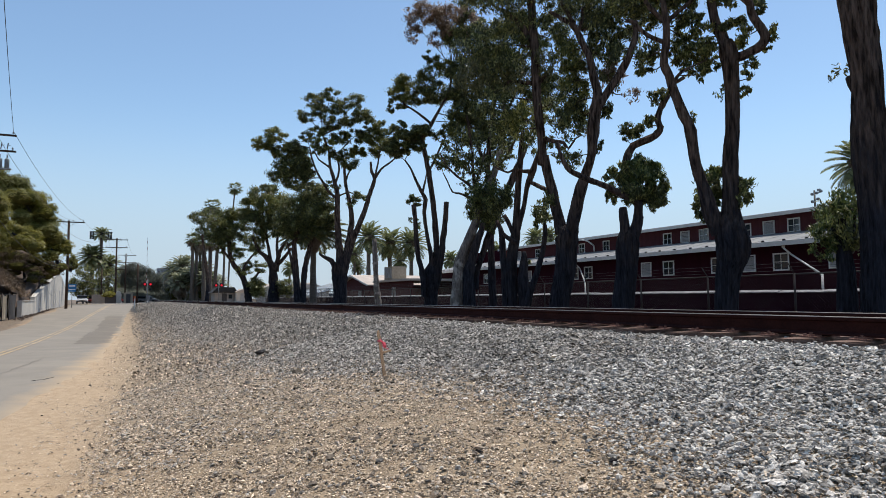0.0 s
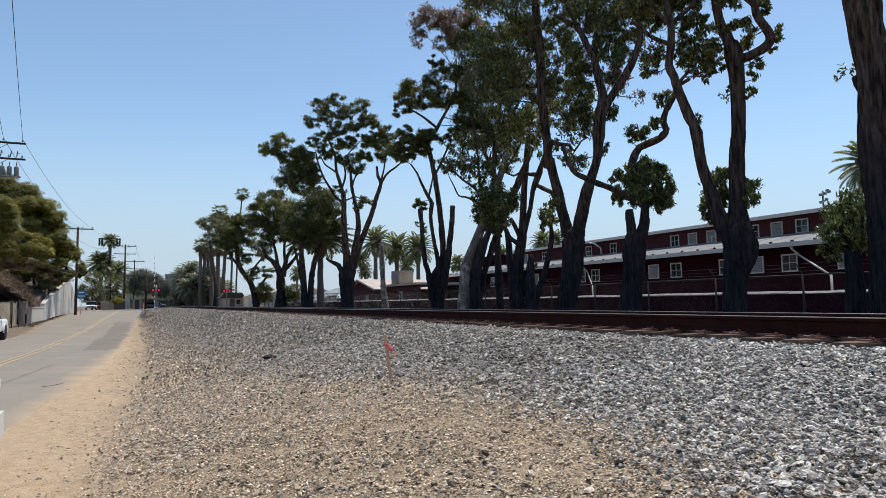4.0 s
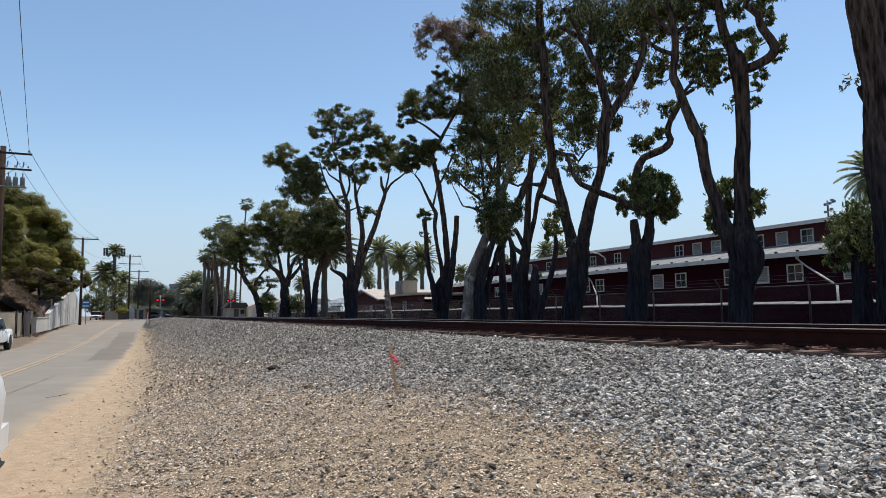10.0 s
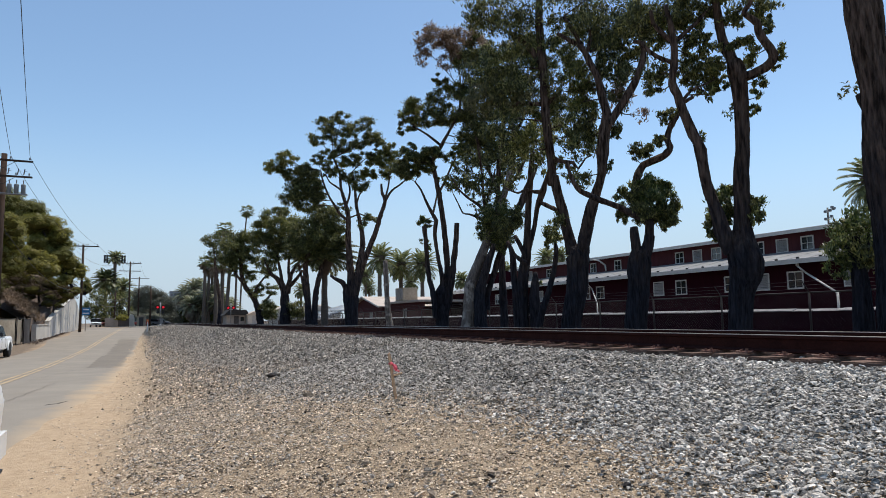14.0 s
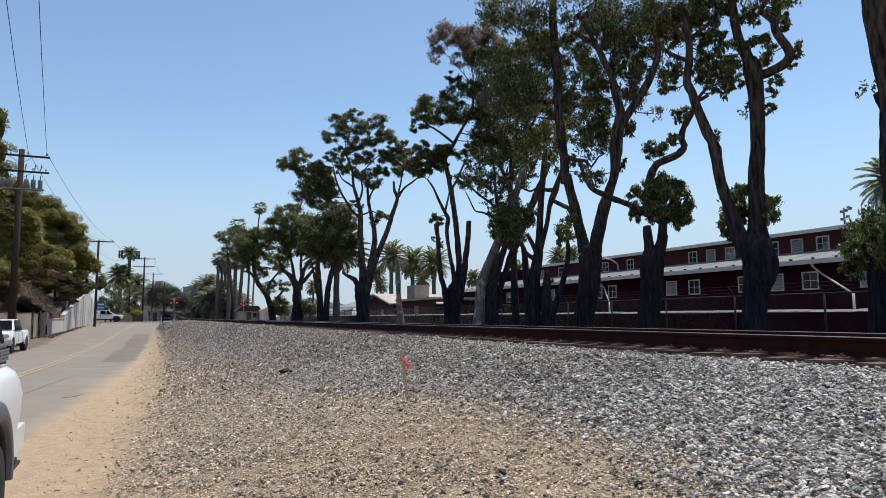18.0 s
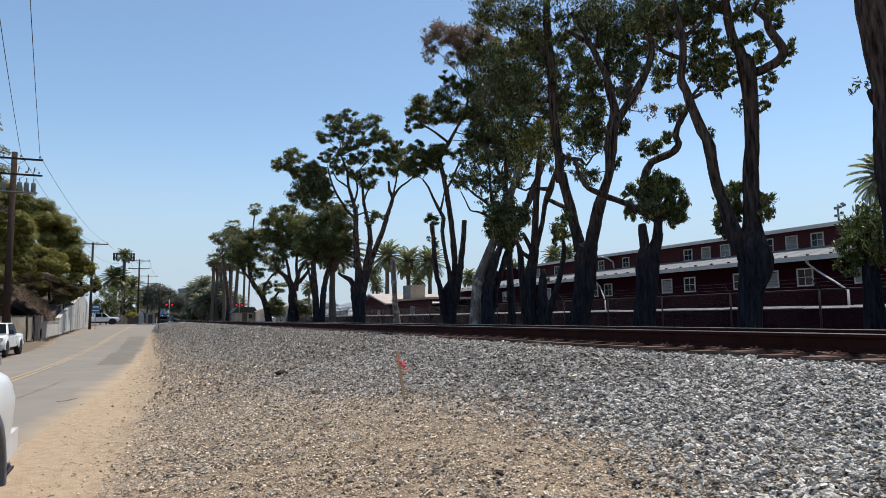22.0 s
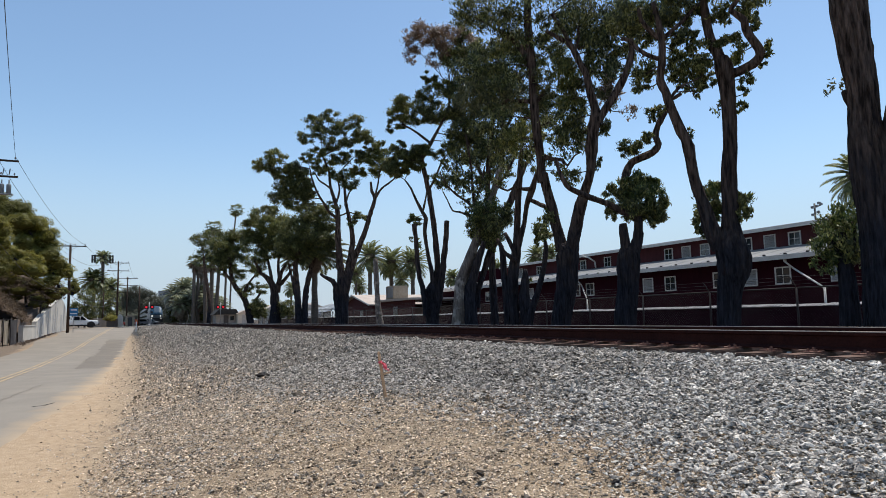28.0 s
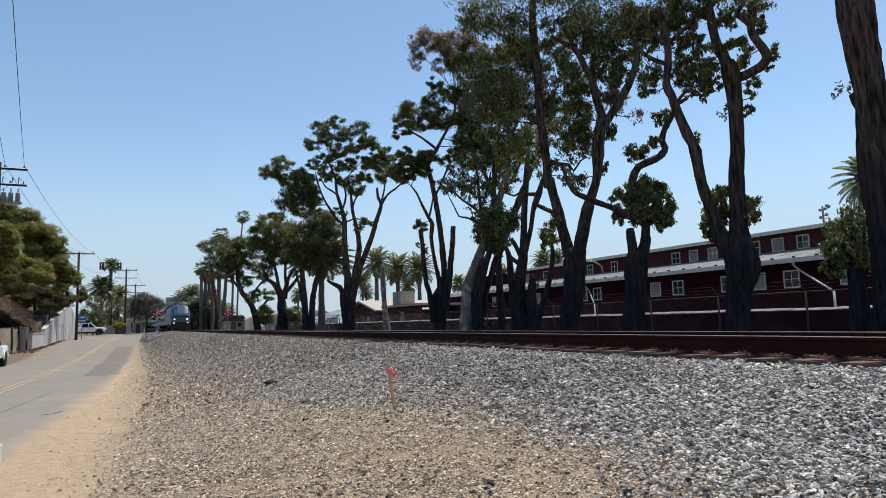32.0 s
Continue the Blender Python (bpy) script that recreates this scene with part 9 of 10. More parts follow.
tr.leaves([(7.14, 1.65, 7.67, 3.43, 3.43, 0, 1), (-7.42, 0.54, 8.51, 3.42, 3.42, 0, 1), (-11.48, -1.03, 3.37, 3.40, 2.27, 0, 1), (-8.73, 1.96, 2.84, 3.43, 2.00, 0, 1), (-5.82, -1.39, 2.79, 3.39, 1.98, 0, 1), (-2.96, -2.27, 2.76, 3.38, 1.97, 0, 1), (-0.09, -1.08, 2.73, 3.40, 1.98, 0, 1), (2.82, -0.25, 2.43, 3.41, 1.99, 0, 1), (5.71, -2.06, 2.39, 3.39, 1.98, 0, 1), (8.66, -1.52, 2.10, 3.39, 1.98, 0, 1), (11.65, -0.62, 2.06, 3.40, 1.99, 0, 1)])
tr.done()
tr = Tree("dark rounded bush beneath the trees", 19.41, 103.19, 0.5, -10.7, 0.35, category="shrub", palette=SHRUB, spray=1.0, shell=True)
tr.leaves([(-0.88, 0.13, 2.72, 1.27, 1.27, 1, 1), (0.40, -0.55, 2.26, 1.08, 1.08, 1, 1), (-1.46, -0.17, 2.03, 0.90, 0.90, 1, 1)])
tr.done()
tr = Tree("dense dark thicket beneath the palms by the track", 16.94, 164.13, 0.8, -5.9, 0.38, category="shrub", palette=FAR_LEAF, spray=1.0, shell=True)
tr.leaves([(-7.49, 0.69, 3.07, 1.28, 1.28, 0, 1), (-6.14, 0.94, 3.47, 1.43, 1.72, 0, 1), (-4.60, 0.31, 3.46, 1.42, 1.71, 0, 1), (-6.57, 0.37, 1.60, 1.42, 1.28, 0, 1), (-4.80, 0.18, 1.33, 1.56, 1.28, 0, 1), (-3.06, -0.77, 2.91, 1.56, 1.98, 0, 1), (-1.53, -1.00, 2.38, 1.55, 1.69, 0, 1), (-3.01, -1.04, 1.05, 1.55, 1.13, 0, 1), (-1.26, 0.88, 1.05, 1.57, 1.14, 0, 1)])
tr.done()
tr = Tree("dark hedge at the foot of the fan palms", 17.13, 149.02, 0.8, -6.6, 0.38, category="shrub", palette=FAR_LEAF, spray=1.0, shell=True)
tr.leaves([(-2.50, 0.32, 4.44, 1.16, 1.29, 0, 1), (-1.11, 0.74, 4.70, 1.17, 1.43, 0, 1), (0.31, -0.77, 4.18, 1.16, 1.41, 0, 1), (1.51, 0.19, 3.22, 1.03, 1.42, 0, 1), (-3.90, -0.03, 4.92, 1.16, 1.29, 0, 1), (-5.29, 0.37, 4.68, 1.17, 1.30, 0, 1), (-1.73, -0.32, 1.75, 1.29, 1.55, 0, 1), (-0.33, 0.80, 1.51, 1.17, 1.43, 0, 1), (1.08, -0.60, 1.25, 1.03, 1.29, 0, 1), (-1.25, 0.08, 0.77, 1.29, 0.90, 0, 1), (0.39, 0.42, 0.52, 1.29, 0.78, 0, 1)])
tr.done()
tr = Tree("dry brush and twigs filling the gap behind the wall", -9.07, 80.49, 2.98, 6.4, 0.18, category="shrub", palette=SHRUB, spray=1.0, shell=True)
tr.trunk([(-0.07, 0.00, -0.10, 0.180), (1.50, 0.00, 1.16, 0.152), (3.12, 0.00, 2.08, 0.092)])
tr.leaves([(0.95, 0.58, 0.90, 1.05, 0.61, 2, 1), (1.82, 0.32, 1.17, 0.98, 0.61, 2, 1), (2.52, 0.26, 1.57, 0.93, 0.55, 2, 1), (3.14, 0.34, 2.09, 0.84, 0.60, 2, 1), (1.31, -0.17, 0.44, 0.84, 0.46, 2, 1)])
tr.done()


# a wooded rise far beyond the crossing
RISE_X = [-7.5, -4.2, -1.3, 1.7, 5.2, 8.8, 11.9, 15.1, 18.8, 23.0, 28.3, 34.5]
RISE_Z = [3.5, 8.1, 12.5, 14.7, 15.5, 14.4, 12.5, 10.3, 7.4, 5.2, 3.7, 2.5]
rise = []
for x in np.linspace(RISE_X[0], RISE_X[-1], 60):
    z = float(np.interp(x, RISE_X, RISE_Z)) + 0.5 * math.sin(x * 1.7) + 0.35 * math.sin(x * 4.3)
    rise += [(float(x), 338.0, 0.0), (float(x), 342.0, z * 0.7), (float(x), 352.0, z), (float(x), 380.0, 0.0)]
tagged(new("distant_hill", mesh_of("distant_hill", rise, [(4 * j + i, 4 * j + i + 4, 4 * j + i + 5, 4 * j + i + 1) for j in range(59) for i in range(3)], HILL_GREEN, True)),
       "hazy wooded rise beyond the crossing", "hill", kind="structure")


# ---- signs, low walls and crossing furniture ----
def street_sign(x, y, z, w, h, hz, face, label, bars=()):
    s = empty("road_sign", pose(x, y, z), label, "sign")
    part("post", rods(((0, 0, 0), (0, 0, hz + h), 0.035), sides=6), GALV, s)
    face_ob = part("sign_face", box((-w / 2, w / 2, -0.06, -0.036, hz, hz + h), bevel=0.008), face, s)
    for x0, x1, z0, z1, m in bars:
        part("sign_mark", box((x0, x1, -0.064, -0.061, hz + z0, hz + z1)), m, face_ob)


street_sign(-5.3, 88.5, 0.55, 0.85, 0.9, 1.95, BLUE_SIGN, "blue square road sign with pale marks", ((-0.35, 0.35, 0.2, 0.3, WHITE_SIGN), (-0.3, 0.3, 0.6, 0.75, WHITE_SIGN)))


def low_block_wall(x0, x1, y, h, label, m):
    w = empty("block_wall", pose(0, y, 0.8), label, "wall", kind="structure")
    part("wall_body", box((x0, x1, 0, 0.25, 0, h)), m, w)
    part("coping", box((x0 - 0.05, x1 + 0.05, -0.05, 0.3, h + 0.001, h + 0.12)), CONCRETE, w)


low_block_wall(-4.7, -2.7, 128.0, 1.5, "grey block wall with railing across the street", CONCRETE)
low_block_wall(-2.6, -0.9, 126.0, 1.5, "dark block planter wall", DARK_SCREEN)
rail = empty("railing", pose(0, 127.9, 2.5), "dark metal railing on the block wall", "railing")
for i in range(6):
    part("baluster", rods(((-4.6 + 0.36 * i, 0.1, 0), (-4.6 + 0.36 * i, 0.1, 1.0), 0.03), sides=5), DARK_STEEL, rail)
part("top_bar", rods(((-4.68, 0.1, 1.0), (-2.8, 0.1, 1.0), 0.035), sides=5), DARK_STEEL, rail)
hut = empty("signal_hut", pose(1.0, 131, 0.8), "tan signal equipment hut by the crossing", "signal hut")
part("cabinet", box((-0.75, 0.75, -0.8, 0.8, 0, 1.9), bevel=0.03), TAN_FENCE, hut)
part("hut_roof", slab([(-0.85, 1.9), (0.85, 1.9), (0, 2.15)], 1.8, "Y"), TAN_FENCE, hut).location = (0, -0.9, 0)
part("door", box((-0.35, 0.35, -0.84, -0.803, 0.1, 1.7)), DARK_SCREEN, hut)
arch = empty("white_arch_sign", pose(-0.6, 127, 0.8), "small white rounded gate panel", "gate panel")
part("panel", slab([(-0.5, 0), (0.5, 0), (0.5, 1.6), (0.3, 2.1), (0, 2.3), (-0.3, 2.1), (-0.5, 1.6)], 0.2, "Y"), WHITE_WALL, arch)


def crossing_signal(x, y, z, turn, label, gate=0.0):
    s = empty("crossing_signal", pose(x, y, z, 0, 0, turn), label, "crossing signal", "crossing signals")
    part("mast", rods(((0, 0, 0), (0, 0, 3.6), 0.055), sides=8), GALV, s)
    part("base", lathe([(0.22, 0), (0.22, 0.05), (0.12, 0.18), (0.06, 0.3)], 10), GALV, s)
    part("lamp_bar", rods(((-0.45, 0, 2.8), (0.45, 0, 2.8), 0.03), sides=6), DARK_STEEL, s)
    for a in (-0.4, 0.4):
        lamp = part("lamp_board", lathe([(0.31, 0.0), (0.31, 0.02)], 20, "Y"), CAR_DARK, s, "black round lamp backboard")
        lamp.location = (a, -0.10, 2.8)
        part("lens", lathe([(0.02, -0.06), (0.13, -0.045), (0.165, -0.002)], 16, "Y"), SIGNAL_RED, lamp, "lit red lens")
        part("hood", slab([(0.23 * math.cos(t), 0.23 * math.sin(t)) for t in np.linspace(0, math.pi, 9)] + [(0.21 * math.cos(t), 0.21 * math.sin(t)) for t in np.linspace(math.pi, 0, 9)], -0.25, "Y"), CAR_DARK, lamp)
        low = part("rear_lamp", lathe([(0.18, -0.12), (0.18, 0.0)], 12, "Y"), CAR_DARK, s)
        low.location = (a * 0.9, -0.02, 2.0)
    if gate > 1:
        for t in (35, -35):
            c = part("crossbuck_board", box((-0.6, 0.6, -0.01, 0.01, -0.11, 0.11), bevel=0.004), WHITE_SIGN, s, "white crossbuck board")
            c.matrix_basis = pose(0, -0.13 - (0.022 if t > 0 else 0), 3.4, 0, t, 0)
    return s


crossing_signal(3.45, 110.0, 1.05, 0, "railway crossing signal with lit red lamps", 1)
crossing_signal(13.7, 109.0, 0.9, 0, "far railway crossing signal mast with red lamps")
gate = empty("crossing_gate", pose(3.62, 110.6, 1.85), "striped crossing gate arm pivoting on its stand", "crossing gate")
stand = empty("gate_stand", pose(3.62, 110.6, 0.95), "grey crossing gate mechanism on a post", "gate stand")
part("gate_box", box((-0.25, 0.25, -0.2, 0.2, 0.55, 1.2), bevel=0.03), GALV, stand)
part("gate_post", rods(((0, 0, 0), (0, 0, 0.56), 0.09), sides=8), GALV, stand)
arm_ob = part("gate_arm", box((-0.34, -0.30, -0.04, 0.04, -1.2, 9.2)), WHITE_SIGN, gate, "thin white gate arm")
for i in range(9):
    part("stripe", box((-0.344, -0.296, -0.044, 0.044, 0.6 + i * 0.95, 1.05 + i * 0.95)), TAIL_RED, arm_ob)
part("counterweight", box((-0.42, -0.22, -0.14, 0.14, -1.55, -1.0), bevel=0.02), DARK_STEEL, gate)
mk = empty("marker_post", pose(1.35, 86.0, float(land(1.35, 86.0))), "leaning white and orange marker post at the road edge", "marker post")
part("post", box((-0.06, 0.06, -0.05, 0.05, -0.05, 1.15), bevel=0.01), WHITE_SIGN, mk)
part("cap", box((-0.12, 0.12, -0.08, 0.08, 1.152, 1.4), bevel=0.02), ORANGE, mk)
part("strut", rods(((0.3, 0, 0), (0.05, 0, 1.0), 0.035), sides=5), POLE_WOOD, mk)
fl = empty("floodlight_mast", pose(74.4, 50.7, 0.5), "stadium floodlight mast beyond the barn", "floodlight mast")
part("mast", rods(((0, 0, 0), (0, 0, 13.6), 0.18, 0.10), sides=8), DARK_STEEL, fl)
for i, (dx, dz) in enumerate(((-0.9, 12.2), (-0.9, 13.1), (0.9, 13.3), (1.9, 13.7), (2.6, 13.6), (1.4, 12.6))):
    part("floodlight", box((dx * 0.45 - 0.16, dx * 0.45 + 0.16, -0.16, 0.16, dz - 0.15, dz + 0.15), bevel=0.04), GALV, fl)
part("lamp_frame", rods(((-0.6, 0, 12.2), (0.8, 0, 12.6), 0.05), ((-0.6, 0, 13.1), (1.4, 0, 13.5), 0.05), sides=5), DARK_STEEL, fl)
tower = empty("apartment_tower", pose(33.3, 620.0, 0), "pale distant apartment tower with rows of windows", "apartment building")
part("wall", box((-6.5, 4.5, 0, 14, 0, 28)), FAR_WALL, tower)
part("roof", box((-6.8, 4.8, -0.5, 14.5, 28.01, 28.6)), FAR_WALL, tower)
# windows in mid grey: haze-softened contrast set by colour
for i in range(4):
    for j in range(7):
        part("window", box((-5.8 + i * 2.6, -4.4 + i * 2.6, -0.1, -0.01, 3 + j * 3.6, 4.6 + j * 3.6)), GREY_TRIM, tower)


# ---- vehicles ----
def wheel(parent, x, y, r, w, side, rim=CHROME, spokes=6):
    """A wheel under a vehicle; side: -1 or 1, the way its face looks along x."""
    t = part("wheel", lathe([(r * 0.62, -w / 2), (r * 0.95, -w / 2), (r, -w * 0.36), (r, w * 0.36), (r * 0.95, w / 2), (r * 0.62, w / 2)], 28, "X"), RUBBER, parent, "black tyre")
    t.location = (x, y, r)
    rm = part("rim", lathe([(r * 0.63, side * w * 0.30), (r * 0.60, side * w * 0.42), (r * 0.52, side * w * 0.30), (r * 0.15, side * w * 0.24), (r * 0.13, side * w * 0.36), (r * 0.02, side * w * 0.38)], 24, "X"), rim, t)
    for i in range(spokes):
        a = 2 * math.pi * i / spokes
        part("spoke", rods(((side * w * 0.34, r * 0.1 * math.cos(a), r * 0.1 * math.sin(a)), (side * w * 0.40, r * 0.56 * math.cos(a), r * 0.56 * math.sin(a)), r * 0.07, r * 0.09), sides=6), rim, rm)
    return t


def hollow(body, W, places):
    """Cuts the wheel openings out of a body whose mesh lies W to the right of the middle."""
    bm = bmesh.new()
    for s in (-1, 1):
        for y in places:
            ring = [(y + 0.02 + 0.480 * math.cos(t), 0.47 + 0.466 * math.sin(t)) for t in np.linspace(0, 2 * math.pi, 40, endpoint=False)]
            a, b = [[bm.verts.new((W + s * x, p, q)) for p, q in ring] for x in (0.60, 1.2)]
            bm.faces.new(a)
            bm.faces.new(b[::-1])
            for k in range(40):
                bm.faces.new((a[k], b[k], b[(k + 1) % 40], a[(k + 1) % 40]))
    bmesh.ops.recalc_face_normals(bm, faces=bm.faces[:])
    me = bpy.data.meshes.new("cutter")
    bm.to_mesh(me)
    bm.free()
    tool = bpy.data.objects.new("cutter", me)
    bpy.context.scene.collection.objects.link(tool)
    cut = body.modifiers.new("openings", "BOOLEAN")
    cut.operation, cut.solver, cut.object = "DIFFERENCE", "EXACT", tool
    was, spot = body.data, body.location.copy()
    parent, body.parent, body.location = body.parent, None, (0, 0, 0)
    bpy.context.view_layer.update()
    body.data = bpy.data.meshes.new_from_object(body.evaluated_get(bpy.context.evaluated_depsgraph_get()))
    body.modifiers.clear()
    body.parent, body.location = parent, spot
    bpy.data.objects.remove(tool)
    bpy.data.meshes.remove(me)
    bpy.data.meshes.remove(was)
    body.data.name = "body"


def arch(c, flares, s, W, y):
    """A rolled plastic flare round a wheel, over a hollow dark well that the wheel sits in."""
    roll, well = bmesh.new(), bmesh.new()
    bend = [(0.605, 0.004), (0.595, 0.018), (0.565, 0.030), (0.525, 0.036), (0.495, 0.034), (0.475, 0.026), (0.4735, -0.03)]
    for bm, line in ((roll, bend), (well, [(0.53, 0.003), (0.472, 0.002), (0.470, -0.02), (0.469, -0.32), (0.05, -0.33)])):
        rows = []
        for t in np.linspace(0.04, math.pi - 0.04, 29):
            rows.append([bm.verts.new((s * (W + out), y + 0.02 + r * math.cos(t), 0.47 + r * 0.97 * math.sin(t))) for r, out in line])
        for a, b in zip(rows, rows[1:]):
            for k in range(len(line) - 1):
                bm.faces.new((a[k], a[k + 1], b[k + 1], b[k])).smooth = True
    part("fender_flare", roll, flares, c, "grey fender flare")
    part("wheel_well", well, CAR_DARK, c)


def pickup(m, label, shell=False, toolbox=False, tint=CAR_WHITE, flares=GREY_TRIM):
    """Full-size crew-cab pickup, front towards -y, 5.7 m long, its own origin on the ground at the middle."""
    c = empty("pickup_truck", m, label, "pickup truck")
    W = 0.97
    if shell:
        part("sill", box((-0.985, 0.985, -1.15, 1.1, 0.36, 0.52), bevel=0.02), CAR_DARK, c, "black side step")
    lower, rings = bmesh.new(), []
    for y, w, zt, zb in ((-2.80, 0.80, 1.00, 0.62), (-2.74, 0.90, 1.06, 0.58), (-2.55, 0.955, 1.13, 0.50), (-1.9, 0.97, 1.185, 0.45), (-1.35, W, 1.22, 0.45), (0.9, W, 1.22, 0.45),
                         (2.05, W, 1.22, 0.54), (2.35, W, 1.22, 0.55), (2.52, 0.964, 1.216, 0.56), (2.66, 0.945, 1.205, 0.575), (2.75, 0.915, 1.185, 0.59), (2.80, 0.875, 1.155, 0.61), (2.83, 0.82, 1.11, 0.65)):
        half = [(w - 0.14, zb), (w - 0.03, zb + 0.06), (w - 0.012, zb + 0.25), (w, zb + 0.43), (w - 0.004, zt - 0.20), (w - 0.022, zt - 0.11), (w - 0.055, zt - 0.048), (w - 0.11, zt - 0.010), (w - 0.20, zt)]
        rings.append([lower.verts.new((W + x, y, z)) for x, z in half] + [lower.verts.new((W - x, y, z)) for x, z in half[::-1]])
    for a, b in zip(rings, rings[1:]):
        for k in range(18):
            lower.faces.new((a[k], a[(k + 1) % 18], b[(k + 1) % 18], b[k]))
    lower.faces.new(rings[0][::-1])
    lower.faces.new(rings[-1])
    bmesh.ops.recalc_face_normals(lower, faces=lower.faces[:])
    body = part("body", lower, tint, c)
    body.data.shade_smooth()
    body.data.set_sharp_from_angle(angle=0.7)
    body.location = (-W, 0, 0)
    if toolbox:
        hollow(body, W, (-1.78, 1.48))
    cab = bmesh.new()
    lo = [(-0.93, -1.45, 1.20), (0.93, -1.45, 1.20), (0.95, 0.92, 1.20), (-0.95, 0.92, 1.20)]
    hi = [(-0.72, -0.62, 1.84), (0.72, -0.62, 1.84), (0.76, 0.72, 1.86), (-0.76, 0.72, 1.86)]
    a, b = [cab.verts.new(p) for p in lo], [cab.verts.new(p) for p in hi]
    cab.faces.new(a[::-1])
    cab.faces.new(b)
    for i in range(4):
        cab.faces.new((a[i], a[(i + 1) % 4], b[(i + 1) % 4], b[i]))
    bmesh.ops.bevel(cab, geom=cab.edges[:], offset=0.06, segments=3, affect="EDGES")
    bmesh.ops.recalc_face_normals(cab, faces=cab.faces[:])
    part("cab", cab, tint, c)

    def pane(pts, name="side_window"):
        pts = [Vector(p) for p in pts]
        nrm = (pts[1] - pts[0]).cross(pts[3] - pts[0]).normalized()
        if nrm.dot(sum(pts, Vector()) / 4 - Vector((0, -0.2, 1.4))) < 0:
            nrm = -nrm
        bm = bmesh.new()
        lo, hi = [bm.verts.new(p - nrm * 0.01) for p in pts], [bm.verts.new(p + nrm * 0.03) for p in pts]
        bm.faces.new(lo)
        bm.faces.new(hi)
        for i in range(4):
            bm.faces.new((lo[i], lo[(i + 1) % 4], hi[(i + 1) % 4], hi[i]))
        bmesh.ops.recalc_face_normals(bm, faces=bm.faces[:])
        part(name, bm, TINTED, c, "dark tinted glass")

    for s in (-1, 1):
        for y0, y1, t0, t1 in ((-1.12, -0.32, -0.58, -0.30), (-0.22, 0.62, -0.20, 0.55)):
            pts = [(s * 0.945, y0, 1.23), (s * 0.95, y1, 1.23), (s * 0.78, t1, 1.80), (s * 0.765, t0, 1.80)]
            pane(pts if s > 0 else pts[::-1])
        for i, y in enumerate((-0.32, 0.62)):
            part("door_handle", box((s * W - 0.02 if s < 0 else W - 0.01, s * W + 0.01 if s < 0 else W + 0.02, y - 0.18, y - 0.02, 1.06, 1.10), bevel=0.008), CHROME, body).location = (W, 0, 0)
        for y in (-1.3, -0.27, 0.7):
            part("door_gap", box((s * W - 0.004, s * W + 0.004, y - 0.006, y + 0.006, 0.6, 1.2)), CAR_DARK, body).location = (W, 0, 0)
        mir = part("mirror", box((s * 1.02 - 0.10, s * 1.02 + 0.12, -1.08, -0.92, 1.24, 1.46), bevel=0.04), CAR_DARK, c, "black door mirror")
        for y in (-1.78, 1.48 if toolbox else 1.72):
            if toolbox:
                arch(c, flares, s, W, y)
            else:
                part("fender_flare", slab([(y + 0.56 * math.cos(t), 0.44 + 0.56 * math.sin(t)) for t in np.linspace(-0.05, math.pi + 0.05, 15)] + [(y + 0.46 * math.cos(t), 0.44 + 0.46 * math.sin(t)) for t in np.linspace(math.pi + 0.05, -0.05, 15)], s * 0.05, "X"), flares, c, "grey fender flare").location = (s * W, 0, 0)
                part("wheel_well", slab([(y + 0.465 * math.cos(t), 0.44 + 0.465 * math.sin(t)) for t in np.linspace(-0.05, math.pi + 0.05, 15)], s * 0.02, "X"), CAR_DARK, c).location = (s * (W + 0.002), 0, 0)
            wheel(c, s * (W - (0.125 if toolbox else 0.10)), y, 0.41, 0.28, s)
        part("tail_lamp", box((s * 0.87 - 0.045, s * 0.87 + 0.045, 2.68, 2.825, 0.78, 1.09), bevel=0.035), TAIL_RED, c, "red tail lamp")
        part("headlamp", box((s * 0.78 - 0.2, s * 0.78 + 0.2, -2.82, -2.70, 0.86, 1.06), bevel=0.03), CHROME, c)
    ws = [(-0.84, -1.37, 1.30), (0.84, -1.37, 1.30), (0.68, -0.74, 1.77), (-0.68, -0.74, 1.77)]
    pane(ws, "windscreen")
    pane([(0.8, 0.93, 1.28), (-0.8, 0.93, 1.28), (-0.68, 0.79, 1.74), (0.68, 0.79, 1.74)], "rear_window")
    part("grille", box((-0.58, 0.58, -2.845, -2.76, 0.72, 1.04), bevel=0.03), CAR_DARK, c)
    part("front_bumper", box((-0.95, 0.95, -2.92, -2.74, 0.42, 0.68), bevel=0.05), CAR_DARK if shell else CHROME, c)
    part("rear_bumper", box((-0.95, 0.95, 2.16, 2.93, 0.48, 0.84), bevel=0.09), tint, c)
    part("bumper_step", box((-0.92, 0.92, 2.22, 2.965, 0.40, 0.469), bevel=0.025), CAR_DARK, c)
    part("tailgate", box((-0.80, 0.80, 2.80, 2.84, 0.72, 1.08), bevel=0.012), tint, c)
    part("underbody", box((-0.75, 0.75, -2.4, 2.5, 0.28, 0.5)), CAR_DARK, c)
    if not shell:
        part("bed_floor", box((-0.82, 0.82, 1.02, 2.72, 1.221, 1.226)), CAR_DARK, c)
        part("bed_rail", box((-0.86, -0.78, 1.0, 2.5, 1.215, 1.228), (0.78, 0.86, 1.0, 2.5, 1.215, 1.228), bevel=0.01), tint, c)
    else:
        part("camper_shell", box((-0.88, 0.88, 0.98, 2.80, 1.222, 1.88), bevel=0.09), tint, c, "white camper shell")
        for s in (-1, 1):
            part("shell_window", box((s * 0.884 - 0.004, s * 0.884 + 0.004, 1.1, 2.65, 1.36, 1.78)), TINTED, c)
